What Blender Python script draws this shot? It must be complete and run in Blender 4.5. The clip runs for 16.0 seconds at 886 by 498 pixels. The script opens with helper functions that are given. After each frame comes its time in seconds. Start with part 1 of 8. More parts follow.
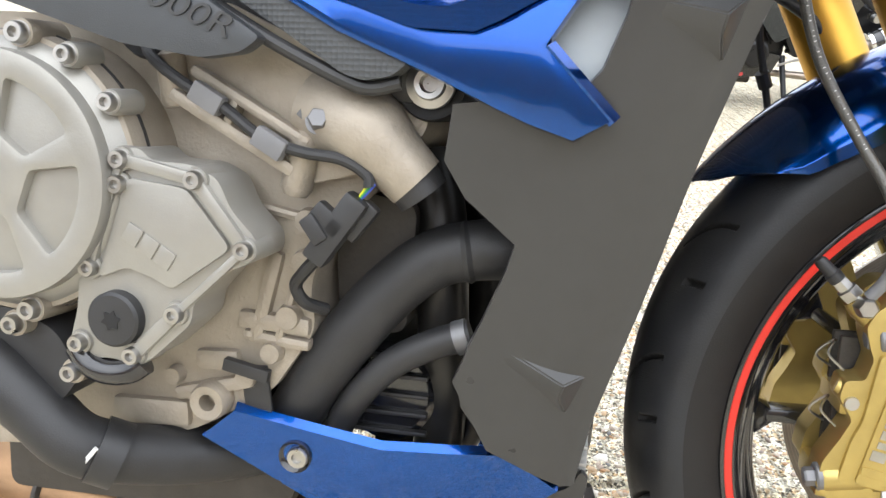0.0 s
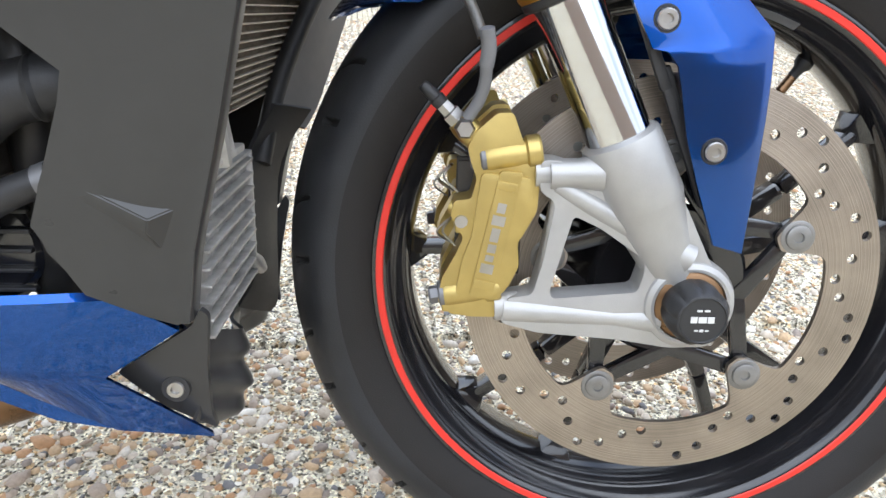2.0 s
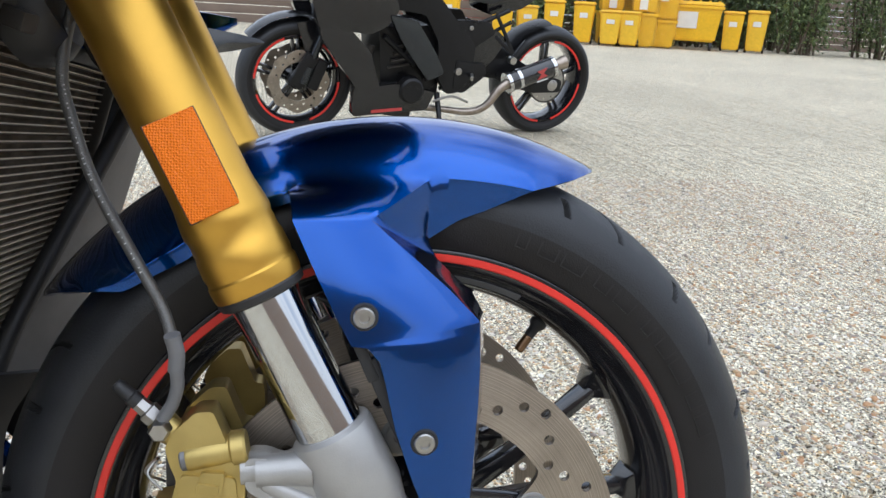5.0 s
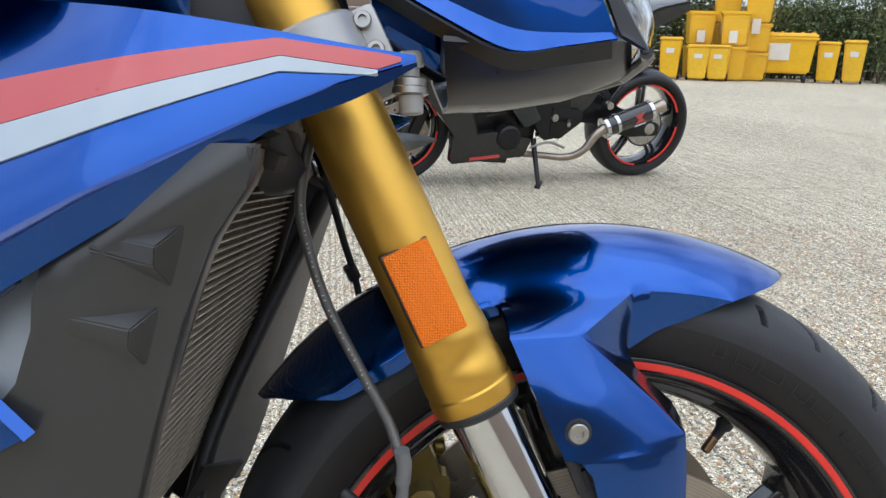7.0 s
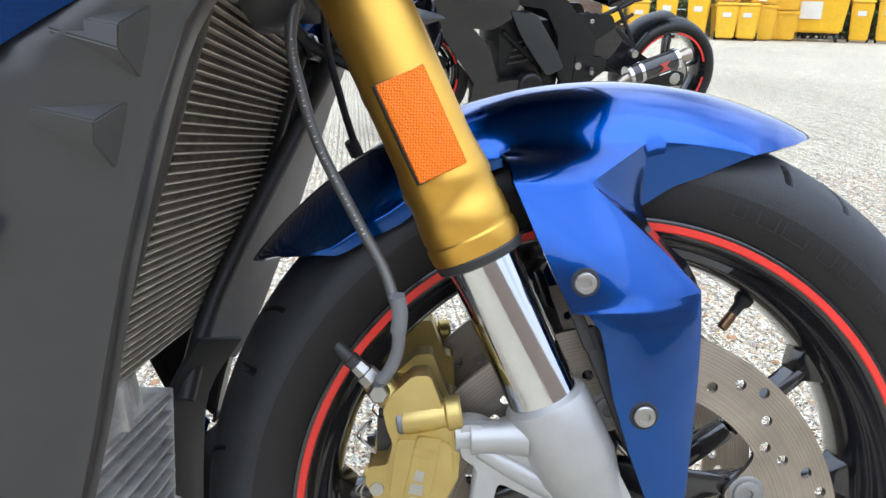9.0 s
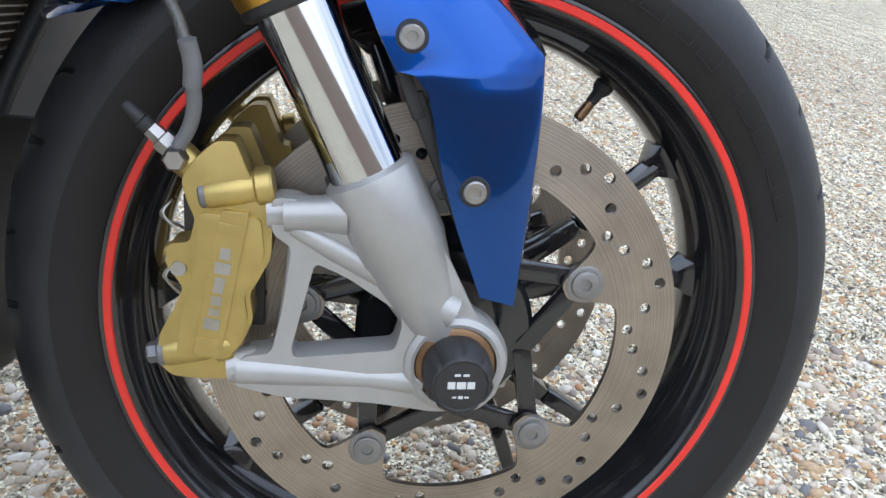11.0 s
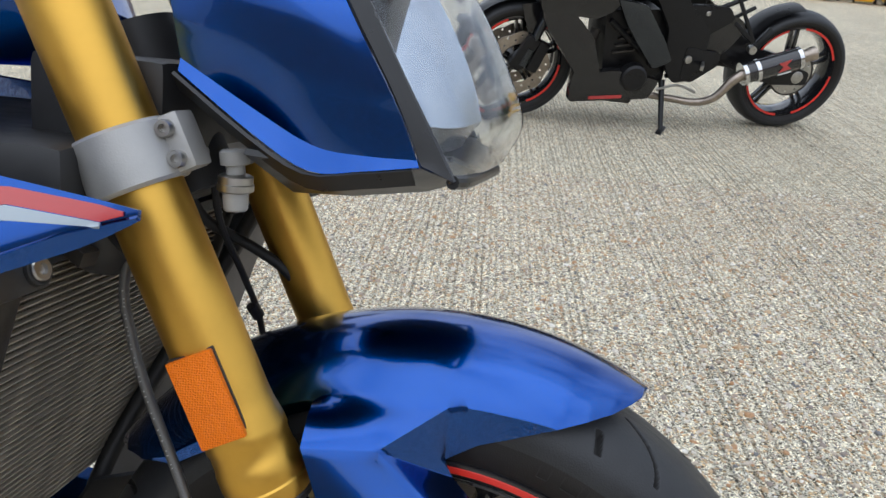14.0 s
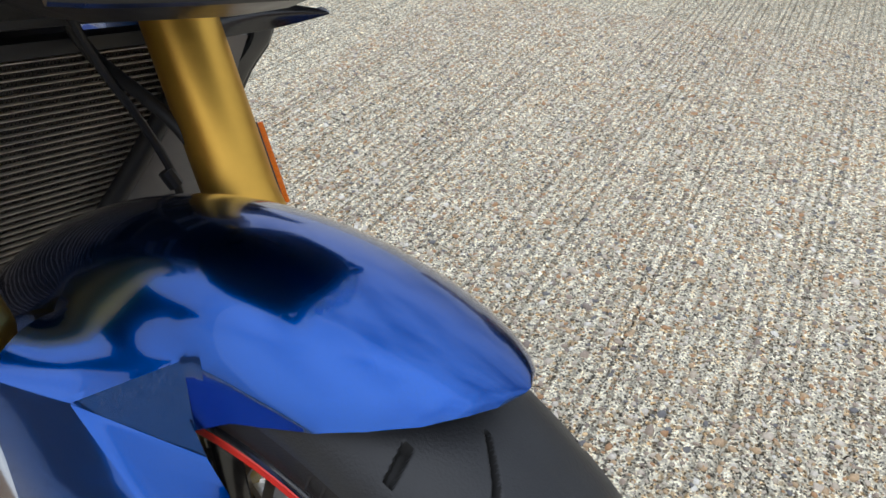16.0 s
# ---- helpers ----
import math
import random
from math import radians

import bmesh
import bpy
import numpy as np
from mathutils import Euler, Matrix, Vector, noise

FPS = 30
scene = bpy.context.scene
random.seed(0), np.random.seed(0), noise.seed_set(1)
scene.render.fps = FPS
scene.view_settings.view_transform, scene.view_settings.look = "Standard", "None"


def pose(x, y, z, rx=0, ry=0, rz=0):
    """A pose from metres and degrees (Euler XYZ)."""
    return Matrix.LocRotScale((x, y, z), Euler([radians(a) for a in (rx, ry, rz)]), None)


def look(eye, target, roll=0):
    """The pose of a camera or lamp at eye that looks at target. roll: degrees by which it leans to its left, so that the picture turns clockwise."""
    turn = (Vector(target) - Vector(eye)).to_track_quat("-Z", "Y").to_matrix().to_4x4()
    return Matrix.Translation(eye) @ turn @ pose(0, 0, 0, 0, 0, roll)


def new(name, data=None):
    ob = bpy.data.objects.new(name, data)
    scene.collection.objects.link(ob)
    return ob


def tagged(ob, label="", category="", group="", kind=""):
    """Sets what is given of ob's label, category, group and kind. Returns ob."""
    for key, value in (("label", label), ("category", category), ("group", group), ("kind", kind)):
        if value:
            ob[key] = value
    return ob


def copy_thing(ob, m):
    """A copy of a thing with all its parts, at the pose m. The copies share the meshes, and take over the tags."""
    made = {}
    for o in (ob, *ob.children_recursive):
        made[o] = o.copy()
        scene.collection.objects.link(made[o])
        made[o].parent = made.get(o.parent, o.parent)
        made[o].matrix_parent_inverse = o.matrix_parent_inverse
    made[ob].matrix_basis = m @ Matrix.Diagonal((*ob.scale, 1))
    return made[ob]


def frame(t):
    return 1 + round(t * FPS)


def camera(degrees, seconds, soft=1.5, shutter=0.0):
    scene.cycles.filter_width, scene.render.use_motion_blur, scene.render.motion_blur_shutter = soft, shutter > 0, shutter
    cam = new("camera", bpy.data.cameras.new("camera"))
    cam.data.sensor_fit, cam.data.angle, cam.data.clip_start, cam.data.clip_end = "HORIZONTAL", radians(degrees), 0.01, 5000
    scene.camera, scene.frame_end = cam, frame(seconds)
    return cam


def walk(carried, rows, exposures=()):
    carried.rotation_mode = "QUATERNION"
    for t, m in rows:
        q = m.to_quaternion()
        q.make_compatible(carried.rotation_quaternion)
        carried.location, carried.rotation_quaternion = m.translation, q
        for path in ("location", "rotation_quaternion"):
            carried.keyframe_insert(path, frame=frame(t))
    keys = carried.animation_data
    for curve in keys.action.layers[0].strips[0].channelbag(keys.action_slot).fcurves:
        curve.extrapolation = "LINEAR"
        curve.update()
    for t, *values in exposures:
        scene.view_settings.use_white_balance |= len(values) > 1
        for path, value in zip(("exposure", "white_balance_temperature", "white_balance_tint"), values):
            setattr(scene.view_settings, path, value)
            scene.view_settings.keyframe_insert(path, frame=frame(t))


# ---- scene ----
cam = camera(59.7, 16.0)
PATH = [
    (0, (0.084, 0.094, 0.62), (0.063, 1.975, -0.059), 0.6),
    (0.5, (0.102, 0.09, 0.598), (0.154, 1.913, -0.222), 0.2),
    (1, (0.137, 0.083, 0.591), (0.286, 1.862, -0.309), 0.0),
    (1.5, (0.181, 0.082, 0.596), (0.444, 1.843, -0.315), 0.7),
    (2, (0.231, 0.067, 0.584), (0.614, 1.804, -0.331), 1.8),
    (2.5, (0.299, 0.063, 0.586), (0.801, 1.781, -0.305), 3.3),
    (3, (0.339, 0.067, 0.599), (0.929, 1.793, -0.221), 4.3),
    (3.5, (0.358, 0.067, 0.619), (0.991, 1.802, -0.148), 4.5),
    (4, (0.366, 0.075, 0.648), (1.017, 1.828, -0.063), 4.3),
    (4.2, (0.373, 0.077, 0.656), (1.031, 1.84, -0.024), 3.9),
    (6.3, (0.318, 0.103, 0.728), (0.89, 1.937, 0.172), 3.1),
    (6.5, (0.307, 0.103, 0.732), (0.846, 1.95, 0.187), 2.6),
    (7, (0.278, 0.109, 0.741), (0.732, 1.985, 0.216), 1.7),
    (7.5, (0.261, 0.109, 0.734), (0.666, 1.998, 0.217), 1.3),
    (8, (0.25, 0.108, 0.717), (0.618, 2.002, 0.19), 1.1),
    (8.5, (0.263, 0.106, 0.685), (0.624, 1.992, 0.127), 1.4),
    (9, (0.296, 0.113, 0.657), (0.692, 1.976, 0.045), 1.6),
    (9.5, (0.339, 0.136, 0.614), (0.822, 1.943, -0.096), 2.5),
    (10, (0.361, 0.132, 0.577), (0.905, 1.849, -0.294), 3.8),
    (10.2, (0.36, 0.131, 0.579), (0.928, 1.807, -0.352), 4.5),
    (12.3, (0.3829, 0.1176, 0.6078), (0.9556, 1.8, -0.3094), 6.86),
    (12.5, (0.3871, 0.1188, 0.6182), (0.9577, 1.8205, -0.2642), 6.90),
    (13, (0.4064, 0.1233, 0.6968), (0.794, 1.9196, -0.0927), 6.76),
    (13.5, (0.4549, 0.1168, 0.7848), (0.644, 1.9569, 0.0244), 5.94),
    (14, (0.5016, 0.1335, 0.8792), (0.5817, 1.9776, 0.1092), 4.23),
    (14.5, (0.6003, 0.2382, 0.8513), (0.596, 2.0336, -0.0298), 2.99),
    (15, (0.6917, 0.3142, 0.8102), (0.5615, 2.0301, -0.2089), 3.22),
    (15.5, (0.7498, 0.3713, 0.7878), (0.3457, 1.9996, -0.3009), 1.15),
    (16, (0.7506, 0.388, 0.8041), (0.0939, 1.9283, -0.2896), -1.10),
]
walk(cam, [(t, look(eye, target, roll)) for t, eye, target, roll in PATH],
     exposures=[(0.0, 1.1, 6270, 10), (0.5, 1.07, 6170, 10), (1.0, 0.88, 6070, 10), (1.5, 0.85, 5970, 10), (2.0, 0.78, 5870, 10), (2.5, 0.49, 5890, 10), (3.5, 0.14, 5640, 10), (4.2, 0.12, 5690, 10), (6.5, 0.02, 5840, 10), (7.5, 0.06, 5790, 10), (8.5, 0.41, 5640, 10), (9.0, 0.54, 5590, 10), (9.5, 0.49, 5540, 10), (10.0, 0.4, 5590, 10), (12.5, 0.14, 5540, 10), (13.0, 0.16, 5490, 10), (13.5, 0.0, 5690, 10), (14.0, -0.19, 5890, 10), (16.0, -0.22, 5990, 10)])

# ---- light: a bright, thinly overcast sky with a wide soft sun ----
SUN_EL, SUN_AZ = radians(52), radians(180)
world = bpy.data.worlds.new("sky")
scene.world = world
world.use_nodes = True
wn, wl = world.node_tree.nodes, world.node_tree.links
wn.clear()
w_out = wn.new("ShaderNodeOutputWorld")
w_bg = wn.new("ShaderNodeBackground")
w_sky = wn.new("ShaderNodeTexSky")
w_sky.sky_type = "NISHITA"
w_sky.sun_disc = False
w_sky.sun_elevation, w_sky.sun_rotation = SUN_EL, SUN_AZ
w_map = wn.new("ShaderNodeTexCoord")
w_noise = wn.new("ShaderNodeTexNoise")
w_noise.inputs["Scale"].default_value = 2.6
w_noise.inputs["Detail"].default_value = 7.0
w_noise.inputs["Roughness"].default_value = 0.58
w_ramp = wn.new("ShaderNodeValToRGB")
w_ramp.color_ramp.elements[0].position, w_ramp.color_ramp.elements[1].position = 0.24, 0.54
w_mix = wn.new("ShaderNodeMix")
w_mix.data_type = "RGBA"
w_mix.inputs["B"].default_value = (8.9, 9.1, 9.4, 1)
wl.new(w_map.outputs["Generated"], w_noise.inputs["Vector"])
wl.new(w_noise.outputs["Fac"], w_ramp.inputs["Fac"])
wl.new(w_ramp.outputs["Color"], w_mix.inputs["Factor"])
wl.new(w_sky.outputs["Color"], w_mix.inputs["A"])
# cloud cover is brighter overhead than at the horizon
w_split = wn.new("ShaderNodeSeparateXYZ")
w_range = wn.new("ShaderNodeMapRange")
w_range.inputs["To Min"].default_value, w_range.inputs["To Max"].default_value = 0.55, 1.45
w_grade = wn.new("ShaderNodeVectorMath")
w_grade.operation = "SCALE"
wl.new(w_map.outputs["Generated"], w_split.inputs[0])
wl.new(w_split.outputs["Z"], w_range.inputs["Value"])
wl.new(w_mix.outputs["Result"], w_grade.inputs[0])
wl.new(w_range.outputs["Result"], w_grade.inputs["Scale"])
wl.new(w_grade.outputs["Vector"], w_bg.inputs["Color"])
w_bg.inputs["Strength"].default_value = 0.142
wl.new(w_bg.outputs["Background"], w_out.inputs["Surface"])

sun = new("sun", bpy.data.lights.new("sun", "SUN"))
sun.data.energy, sun.data.angle, sun.data.color = 0.75, radians(85), (1.0, 0.975, 0.94)
sun_from = Vector((math.sin(SUN_AZ) * math.cos(SUN_EL), math.cos(SUN_AZ) * math.cos(SUN_EL), math.sin(SUN_EL)))
sun.matrix_basis = look(sun_from * 30, (0, 0, 0))

# ---- materials ----
def principled(name, base, rough=0.5, metal=0.0, **more):
    m = bpy.data.materials.new(name)
    m.use_nodes = True
    b = m.node_tree.nodes["Principled BSDF"]
    b.inputs["Base Color"].default_value = (*base, 1)
    b.inputs["Roughness"].default_value = rough
    b.inputs["Metallic"].default_value = metal
    for key, value in more.items():
        b.inputs[key.replace("_", " ")].default_value = value
    return m


def node(m, kind, **inputs):
    n = m.node_tree.nodes.new(kind)
    for key, value in inputs.items():
        n.inputs[key.replace("_", " ")].default_value = value
    return n


def wire(m, a, b):
    m.node_tree.links.new(a, b)


def vary(m, scale=8.0, amount=0.25, rough=0.1, bump=0.0, bump_scale=400.0, second=60.0):
    """Blotches at two scales on colour and roughness, and a fine relief."""
    b = m.node_tree.nodes["Principled BSDF"]
    co = node(m, "ShaderNodeTexCoord")
    n1 = node(m, "ShaderNodeTexNoise", Scale=scale, Detail=5.0)
    n2 = node(m, "ShaderNodeTexNoise", Scale=second, Detail=4.0)
    for n in (n1, n2):
        wire(m, co.outputs["Object"], n.inputs["Vector"])
    add = node(m, "ShaderNodeMath")
    add.operation = "ADD"
    wire(m, n1.outputs["Fac"], add.inputs[0])
    wire(m, n2.outputs["Fac"], add.inputs[1])
    if amount:
        hue = node(m, "ShaderNodeHueSaturation")
        hue.inputs["Color"].default_value = b.inputs["Base Color"].default_value
        rng = node(m, "ShaderNodeMapRange")
        rng.inputs["From Min"].default_value, rng.inputs["From Max"].default_value = 0.6, 1.4
        rng.inputs["To Min"].default_value, rng.inputs["To Max"].default_value = 1 - amount, 1 + amount
        wire(m, add.outputs[0], rng.inputs["Value"])
        wire(m, rng.outputs["Result"], hue.inputs["Value"])
        wire(m, hue.outputs["Color"], b.inputs["Base Color"])
    if rough:
        r0 = b.inputs["Roughness"].default_value
        rng = node(m, "ShaderNodeMapRange")
        rng.inputs["From Min"].default_value, rng.inputs["From Max"].default_value = 0.6, 1.4
        rng.inputs["To Min"].default_value, rng.inputs["To Max"].default_value = max(0.02, r0 - rough), min(1, r0 + rough)
        wire(m, add.outputs[0], rng.inputs["Value"])
        wire(m, rng.outputs["Result"], b.inputs["Roughness"])
    if bump:
        n3 = node(m, "ShaderNodeTexNoise", Scale=bump_scale, Detail=3.0)
        wire(m, co.outputs["Object"], n3.inputs["Vector"])
        bp = node(m, "ShaderNodeBump", Strength=bump, Distance=0.001)
        wire(m, n3.outputs["Fac"], bp.inputs["Height"])
        wire(m, bp.outputs["Normal"], b.inputs["Normal"])
    return m


BLUE = vary(principled("blue_metallic_paint", (0.0006, 0.060, 0.310), 0.19, 1.0, Coat_Weight=1.0, Coat_Roughness=0.006, Coat_IOR=1.45), 3, 0.08, 0.02, second=900)
RED_PAINT = vary(principled("red_decal", (0.46, 0.032, 0.032), 0.3, Coat_Weight=1.0, Coat_Roughness=0.04), 4, 0.06, 0.04)
WHITE_PAINT = vary(principled("white_decal", (0.37, 0.43, 0.48), 0.3, Coat_Weight=1.0, Coat_Roughness=0.04), 4, 0.05, 0.04)
GOLD = vary(principled("gold_anodised", (0.67, 0.395, 0.072), 0.40, 1.0, Anisotropic=0.4), 12, 0.08, 0.06, 0.05, 700)
CALIPER = vary(principled("gold_caliper_paint", (0.47, 0.36, 0.125), 0.38, 0.8), 14, 0.14, 0.08, 0.12, 900)
CHROME = vary(principled("chrome", (0.62, 0.63, 0.64), 0.08, 1.0), 10, 0.03, 0.03)
STEEL = vary(principled("bolt_steel", (0.43, 0.42, 0.40), 0.36, 1.0), 60, 0.15, 0.1)
BUTTON = vary(principled("dull_zinc", (0.24, 0.235, 0.225), 0.45, 0.6), 60, 0.2, 0.1)
BOLT_DARK = vary(principled("zinc_bolt", (0.17, 0.17, 0.175), 0.42, 0.5), 60, 0.15, 0.1)
SILVER = vary(principled("silver_cast_alloy", (0.405, 0.400, 0.388), 0.42, 0.50), 20, 0.10, 0.08, 0.15, 800)
BLACK_GLOSS = vary(principled("black_gloss_paint", (0.012, 0.012, 0.014), 0.16, 0.0, Coat_Weight=0.6, Coat_Roughness=0.08), 15, 0.3, 0.08)
BLACK_PLASTIC = vary(principled("black_plastic", (0.022, 0.022, 0.023), 0.48), 12, 0.25, 0.1, 0.15, 1500)
BLACK_RUBBER = vary(principled("black_rubber", (0.020, 0.020, 0.021), 0.52), 10, 0.3, 0.1, 0.2, 900)
GREY_PLASTIC = vary(principled("grey_plastic", (0.036, 0.036, 0.036), 0.31), 7, 0.10, 0.04, 0.04, 2200)
SATIN = vary(principled("black_satin_plastic", (0.010, 0.010, 0.011), 0.30), 9, 0.2, 0.06)
KNEE = vary(principled("textured_slate_plastic", (0.050, 0.054, 0.058), 0.45, 0.05), 7, 0.1, 0.06)
TRIM_PLASTIC = vary(principled("slate_plastic", (0.048, 0.052, 0.057), 0.42, 0.10), 7, 0.1, 0.06, 0.2, 1500)
TYRE = vary(principled("tyre_rubber", (0.020, 0.0212, 0.0240), 0.46, 0.0, Specular_IOR_Level=0.42), 9, 0.3, 0.12, 0.3, 700, 45)
SIDEMARK = principled("moulded_lettering_rubber", (0.0172, 0.0157, 0.0150), 0.58, Specular_IOR_Level=0.32)
# the shade inside tread grooves, put in as a darker rubber colour
RECESS_SHADE = principled("recess_shade_rubber", (0.010, 0.010, 0.010), 0.8)
SIDEWALL = vary(principled("tyre_sidewall_rubber", (0.0165, 0.0150, 0.0145), 0.60, 0.0, Specular_IOR_Level=0.32), 9, 0.25, 0.1, 0.3, 900, 45)
RED_STRIPE = vary(principled("red_rim_tape", (0.72, 0.035, 0.022), 0.38), 20, 0.08, 0.05)
ENGINE = vary(principled("engine_cast_alloy", (0.33, 0.29, 0.235), 0.50, 0.35), 11, 0.22, 0.12, 0.5, 420, 50)
COVER = vary(principled("engine_cover_paint", (0.295, 0.285, 0.258), 0.36, 0.40), 9, 0.08, 0.06, 0.12, 800)
HEADER = vary(principled("header_pipe_steel", (0.030, 0.029, 0.028), 0.34, 0.5), 18, 0.3, 0.1, 0.05, 300)
RUST = vary(principled("heat_tinted_steel", (0.215, 0.130, 0.070), 0.34, 0.9), 9, 0.55, 0.16, 0.15, 300, 30)
DARK = vary(principled("sooty_metal", (0.045, 0.040, 0.034), 0.6, 0.2), 25, 0.45, 0.15, 0.4, 300)
FIN = vary(principled("radiator_fin_alloy", (0.25, 0.215, 0.17), 0.55, 0.3), 30, 0.35, 0.15)
RAD_TUBE = vary(principled("radiator_tube_alloy", (0.50, 0.45, 0.37), 0.5, 0.3), 30, 0.3, 0.15)
PALE_GREY = vary(principled("pale_grey_plastic", (0.155, 0.145, 0.135), 0.6), 8, 0.18, 0.08, 0.2, 900)
COOLER = vary(principled("oil_cooler_alloy", (0.54, 0.53, 0.51), 0.45, 0.6), 30, 0.3, 0.12, 0.6, 500)
ORANGE = principled("amber_reflector", (0.80, 0.175, 0.002), 0.30, 0.0, Specular_IOR_Level=0.25)
GREY_RUBBER = vary(principled("grey_rubber", (0.15, 0.15, 0.155), 0.5), 20, 0.15, 0.1)
HOSE = principled("braided_hose", (0.12, 0.118, 0.112), 0.35, 0.4)
WHITE_MARK = principled("white_marking", (0.60, 0.60, 0.59), 0.5)
GLASS = principled("clear_polycarbonate", (0.93, 0.95, 0.97), 0.03, 0.0, Transmission_Weight=1.0, IOR=1.4)
REFLECTOR = principled("lamp_reflector", (0.46, 0.51, 0.58), 0.26, 0.8)

# amber prisms of the reflectors
_co = node(ORANGE, "ShaderNodeTexCoord")
_vo = node(ORANGE, "ShaderNodeTexVoronoi", Scale=620.0, Randomness=0.35)
_bp = node(ORANGE, "ShaderNodeBump", Strength=0.6, Distance=0.002)
wire(ORANGE, _co.outputs["Object"], _vo.inputs["Vector"])
wire(ORANGE, _vo.outputs["Distance"], _bp.inputs["Height"])
wire(ORANGE, _bp.outputs["Normal"], ORANGE.node_tree.nodes["Principled BSDF"].inputs["Normal"])
# woven braid of the brake lines
_co = node(HOSE, "ShaderNodeTexCoord")
_vo = node(HOSE, "ShaderNodeTexVoronoi", Scale=900.0)
_bp = node(HOSE, "ShaderNodeBump", Strength=0.5, Distance=0.0006)
wire(HOSE, _co.outputs["Object"], _vo.inputs["Vector"])
wire(HOSE, _vo.outputs["Distance"], _bp.inputs["Height"])
wire(HOSE, _bp.outputs["Normal"], HOSE.node_tree.nodes["Principled BSDF"].inputs["Normal"])


def turned(name, base, rough):
    """Steel with the fine concentric marks that brake pads leave round the axle (the local y axis)."""
    m = principled(name, base, rough, 1.0)
    b = m.node_tree.nodes["Principled BSDF"]
    co = node(m, "ShaderNodeTexCoord")
    sep = node(m, "ShaderNodeSeparateXYZ")
    wire(m, co.outputs["Object"], sep.inputs[0])
    com = node(m, "ShaderNodeCombineXYZ")
    wire(m, sep.outputs["X"], com.inputs["X"])
    wire(m, sep.outputs["Z"], com.inputs["Y"])
    ln = node(m, "ShaderNodeVectorMath")
    ln.operation = "LENGTH"
    wire(m, com.outputs[0], ln.inputs[0])
    n1 = node(m, "ShaderNodeTexNoise", Scale=1100.0, Detail=3.0)
    n1.noise_dimensions = "1D"
    wire(m, ln.outputs["Value"], n1.inputs["W"])
    n2 = node(m, "ShaderNodeTexNoise", Scale=22.0, Detail=4.0)
    wire(m, co.outputs["Object"], n2.inputs["Vector"])
    mul = node(m, "ShaderNodeMath")
    mul.operation = "ADD"
    wire(m, n1.outputs["Fac"], mul.inputs[0])
    wire(m, n2.outputs["Fac"], mul.inputs[1])
    rng = node(m, "ShaderNodeMapRange")
    rng.inputs["From Min"].default_value, rng.inputs["From Max"].default_value = 0.6, 1.4
    rng.inputs["To Min"].default_value, rng.inputs["To Max"].default_value = 0.6, 1.35
    wire(m, mul.outputs[0], rng.inputs["Value"])
    hue = node(m, "ShaderNodeHueSaturation")
    hue.inputs["Color"].default_value = (*base, 1)
    wire(m, rng.outputs["Result"], hue.inputs["Value"])
    wire(m, hue.outputs["Color"], b.inputs["Base Color"])
    bp = node(m, "ShaderNodeBump", Strength=0.35, Distance=0.0006)
    wire(m, n1.outputs["Fac"], bp.inputs["Height"])
    wire(m, bp.outputs["Normal"], b.inputs["Normal"])
    return m


DISC = turned("brake_disc_steel", (0.37, 0.325, 0.275), 0.42)

# honeycomb grain of the knee panels
_co = node(KNEE, "ShaderNodeTexCoord")
_vo = node(KNEE, "ShaderNodeTexVoronoi", Scale=330.0, Randomness=0.1)
_bp = node(KNEE, "ShaderNodeBump", Strength=0.8, Distance=0.0012)
wire(KNEE, _co.outputs["Object"], _vo.inputs["Vector"])
wire(KNEE, _vo.outputs["Distance"], _bp.inputs["Height"])
wire(KNEE, _bp.outputs["Normal"], KNEE.node_tree.nodes["Principled BSDF"].inputs["Normal"])

# ---- mesh helpers ----
from mathutils.bvhtree import BVHTree
from mathutils.geometry import delaunay_2d_cdt


def part(name, bm, material, parent=None, label="", sharp=35, matrix=None):
    """Link a bmesh as one mesh object under a thing or part."""
    me = bpy.data.meshes.new(name)
    bmesh.ops.recalc_face_normals(bm, faces=bm.faces)
    bm.to_mesh(me)
    bm.free()
    for m in (material if isinstance(material, (list, tuple)) else (material,)):
        me.materials.append(m)
    me.shade_smooth()
    me.set_sharp_from_angle(angle=radians(sharp))
    ob = new(name, me)
    if parent is not None:
        ob.parent = parent
    if matrix is not None:
        ob.matrix_basis = matrix
    if label:
        ob["label"] = label
    return ob


def join(*bms):
    """One bmesh out of several."""
    out = bmesh.new()
    for b in bms:
        me = bpy.data.meshes.new("tmp")
        b.to_mesh(me)
        b.free()
        out.from_mesh(me)
        bpy.data.meshes.remove(me)
    return out


def lathe(profile, n=64, axis="Y", at=(0, 0, 0), closed=False, arc=(0.0, 360.0)):
    """Profile of (radius, height) turned round an axis through at."""
    bm = bmesh.new()
    full = abs(arc[1] - arc[0]) >= 359.9
    rings = []
    for k in range(n if full else n + 1):
        a = radians(arc[0] + (arc[1] - arc[0]) * k / n)
        c, s = math.cos(a), math.sin(a)
        ring = []
        for r, h in profile:
            p = {"Y": (r * c, h, r * s), "Z": (r * c, r * s, h), "X": (h, r * c, r * s)}[axis]
            ring.append(bm.verts.new(Vector(p) + Vector(at)))
        rings.append(ring)
    m = len(profile)
    for k in range(len(rings) if full else len(rings) - 1):
        a, b = rings[k], rings[(k + 1) % len(rings)]
        for i in range(m if closed else m - 1):
            bm.faces.new((a[i], a[(i + 1) % m], b[(i + 1) % m], b[i]))
    bmesh.ops.remove_doubles(bm, verts=bm.verts, dist=1e-6)
    return bm


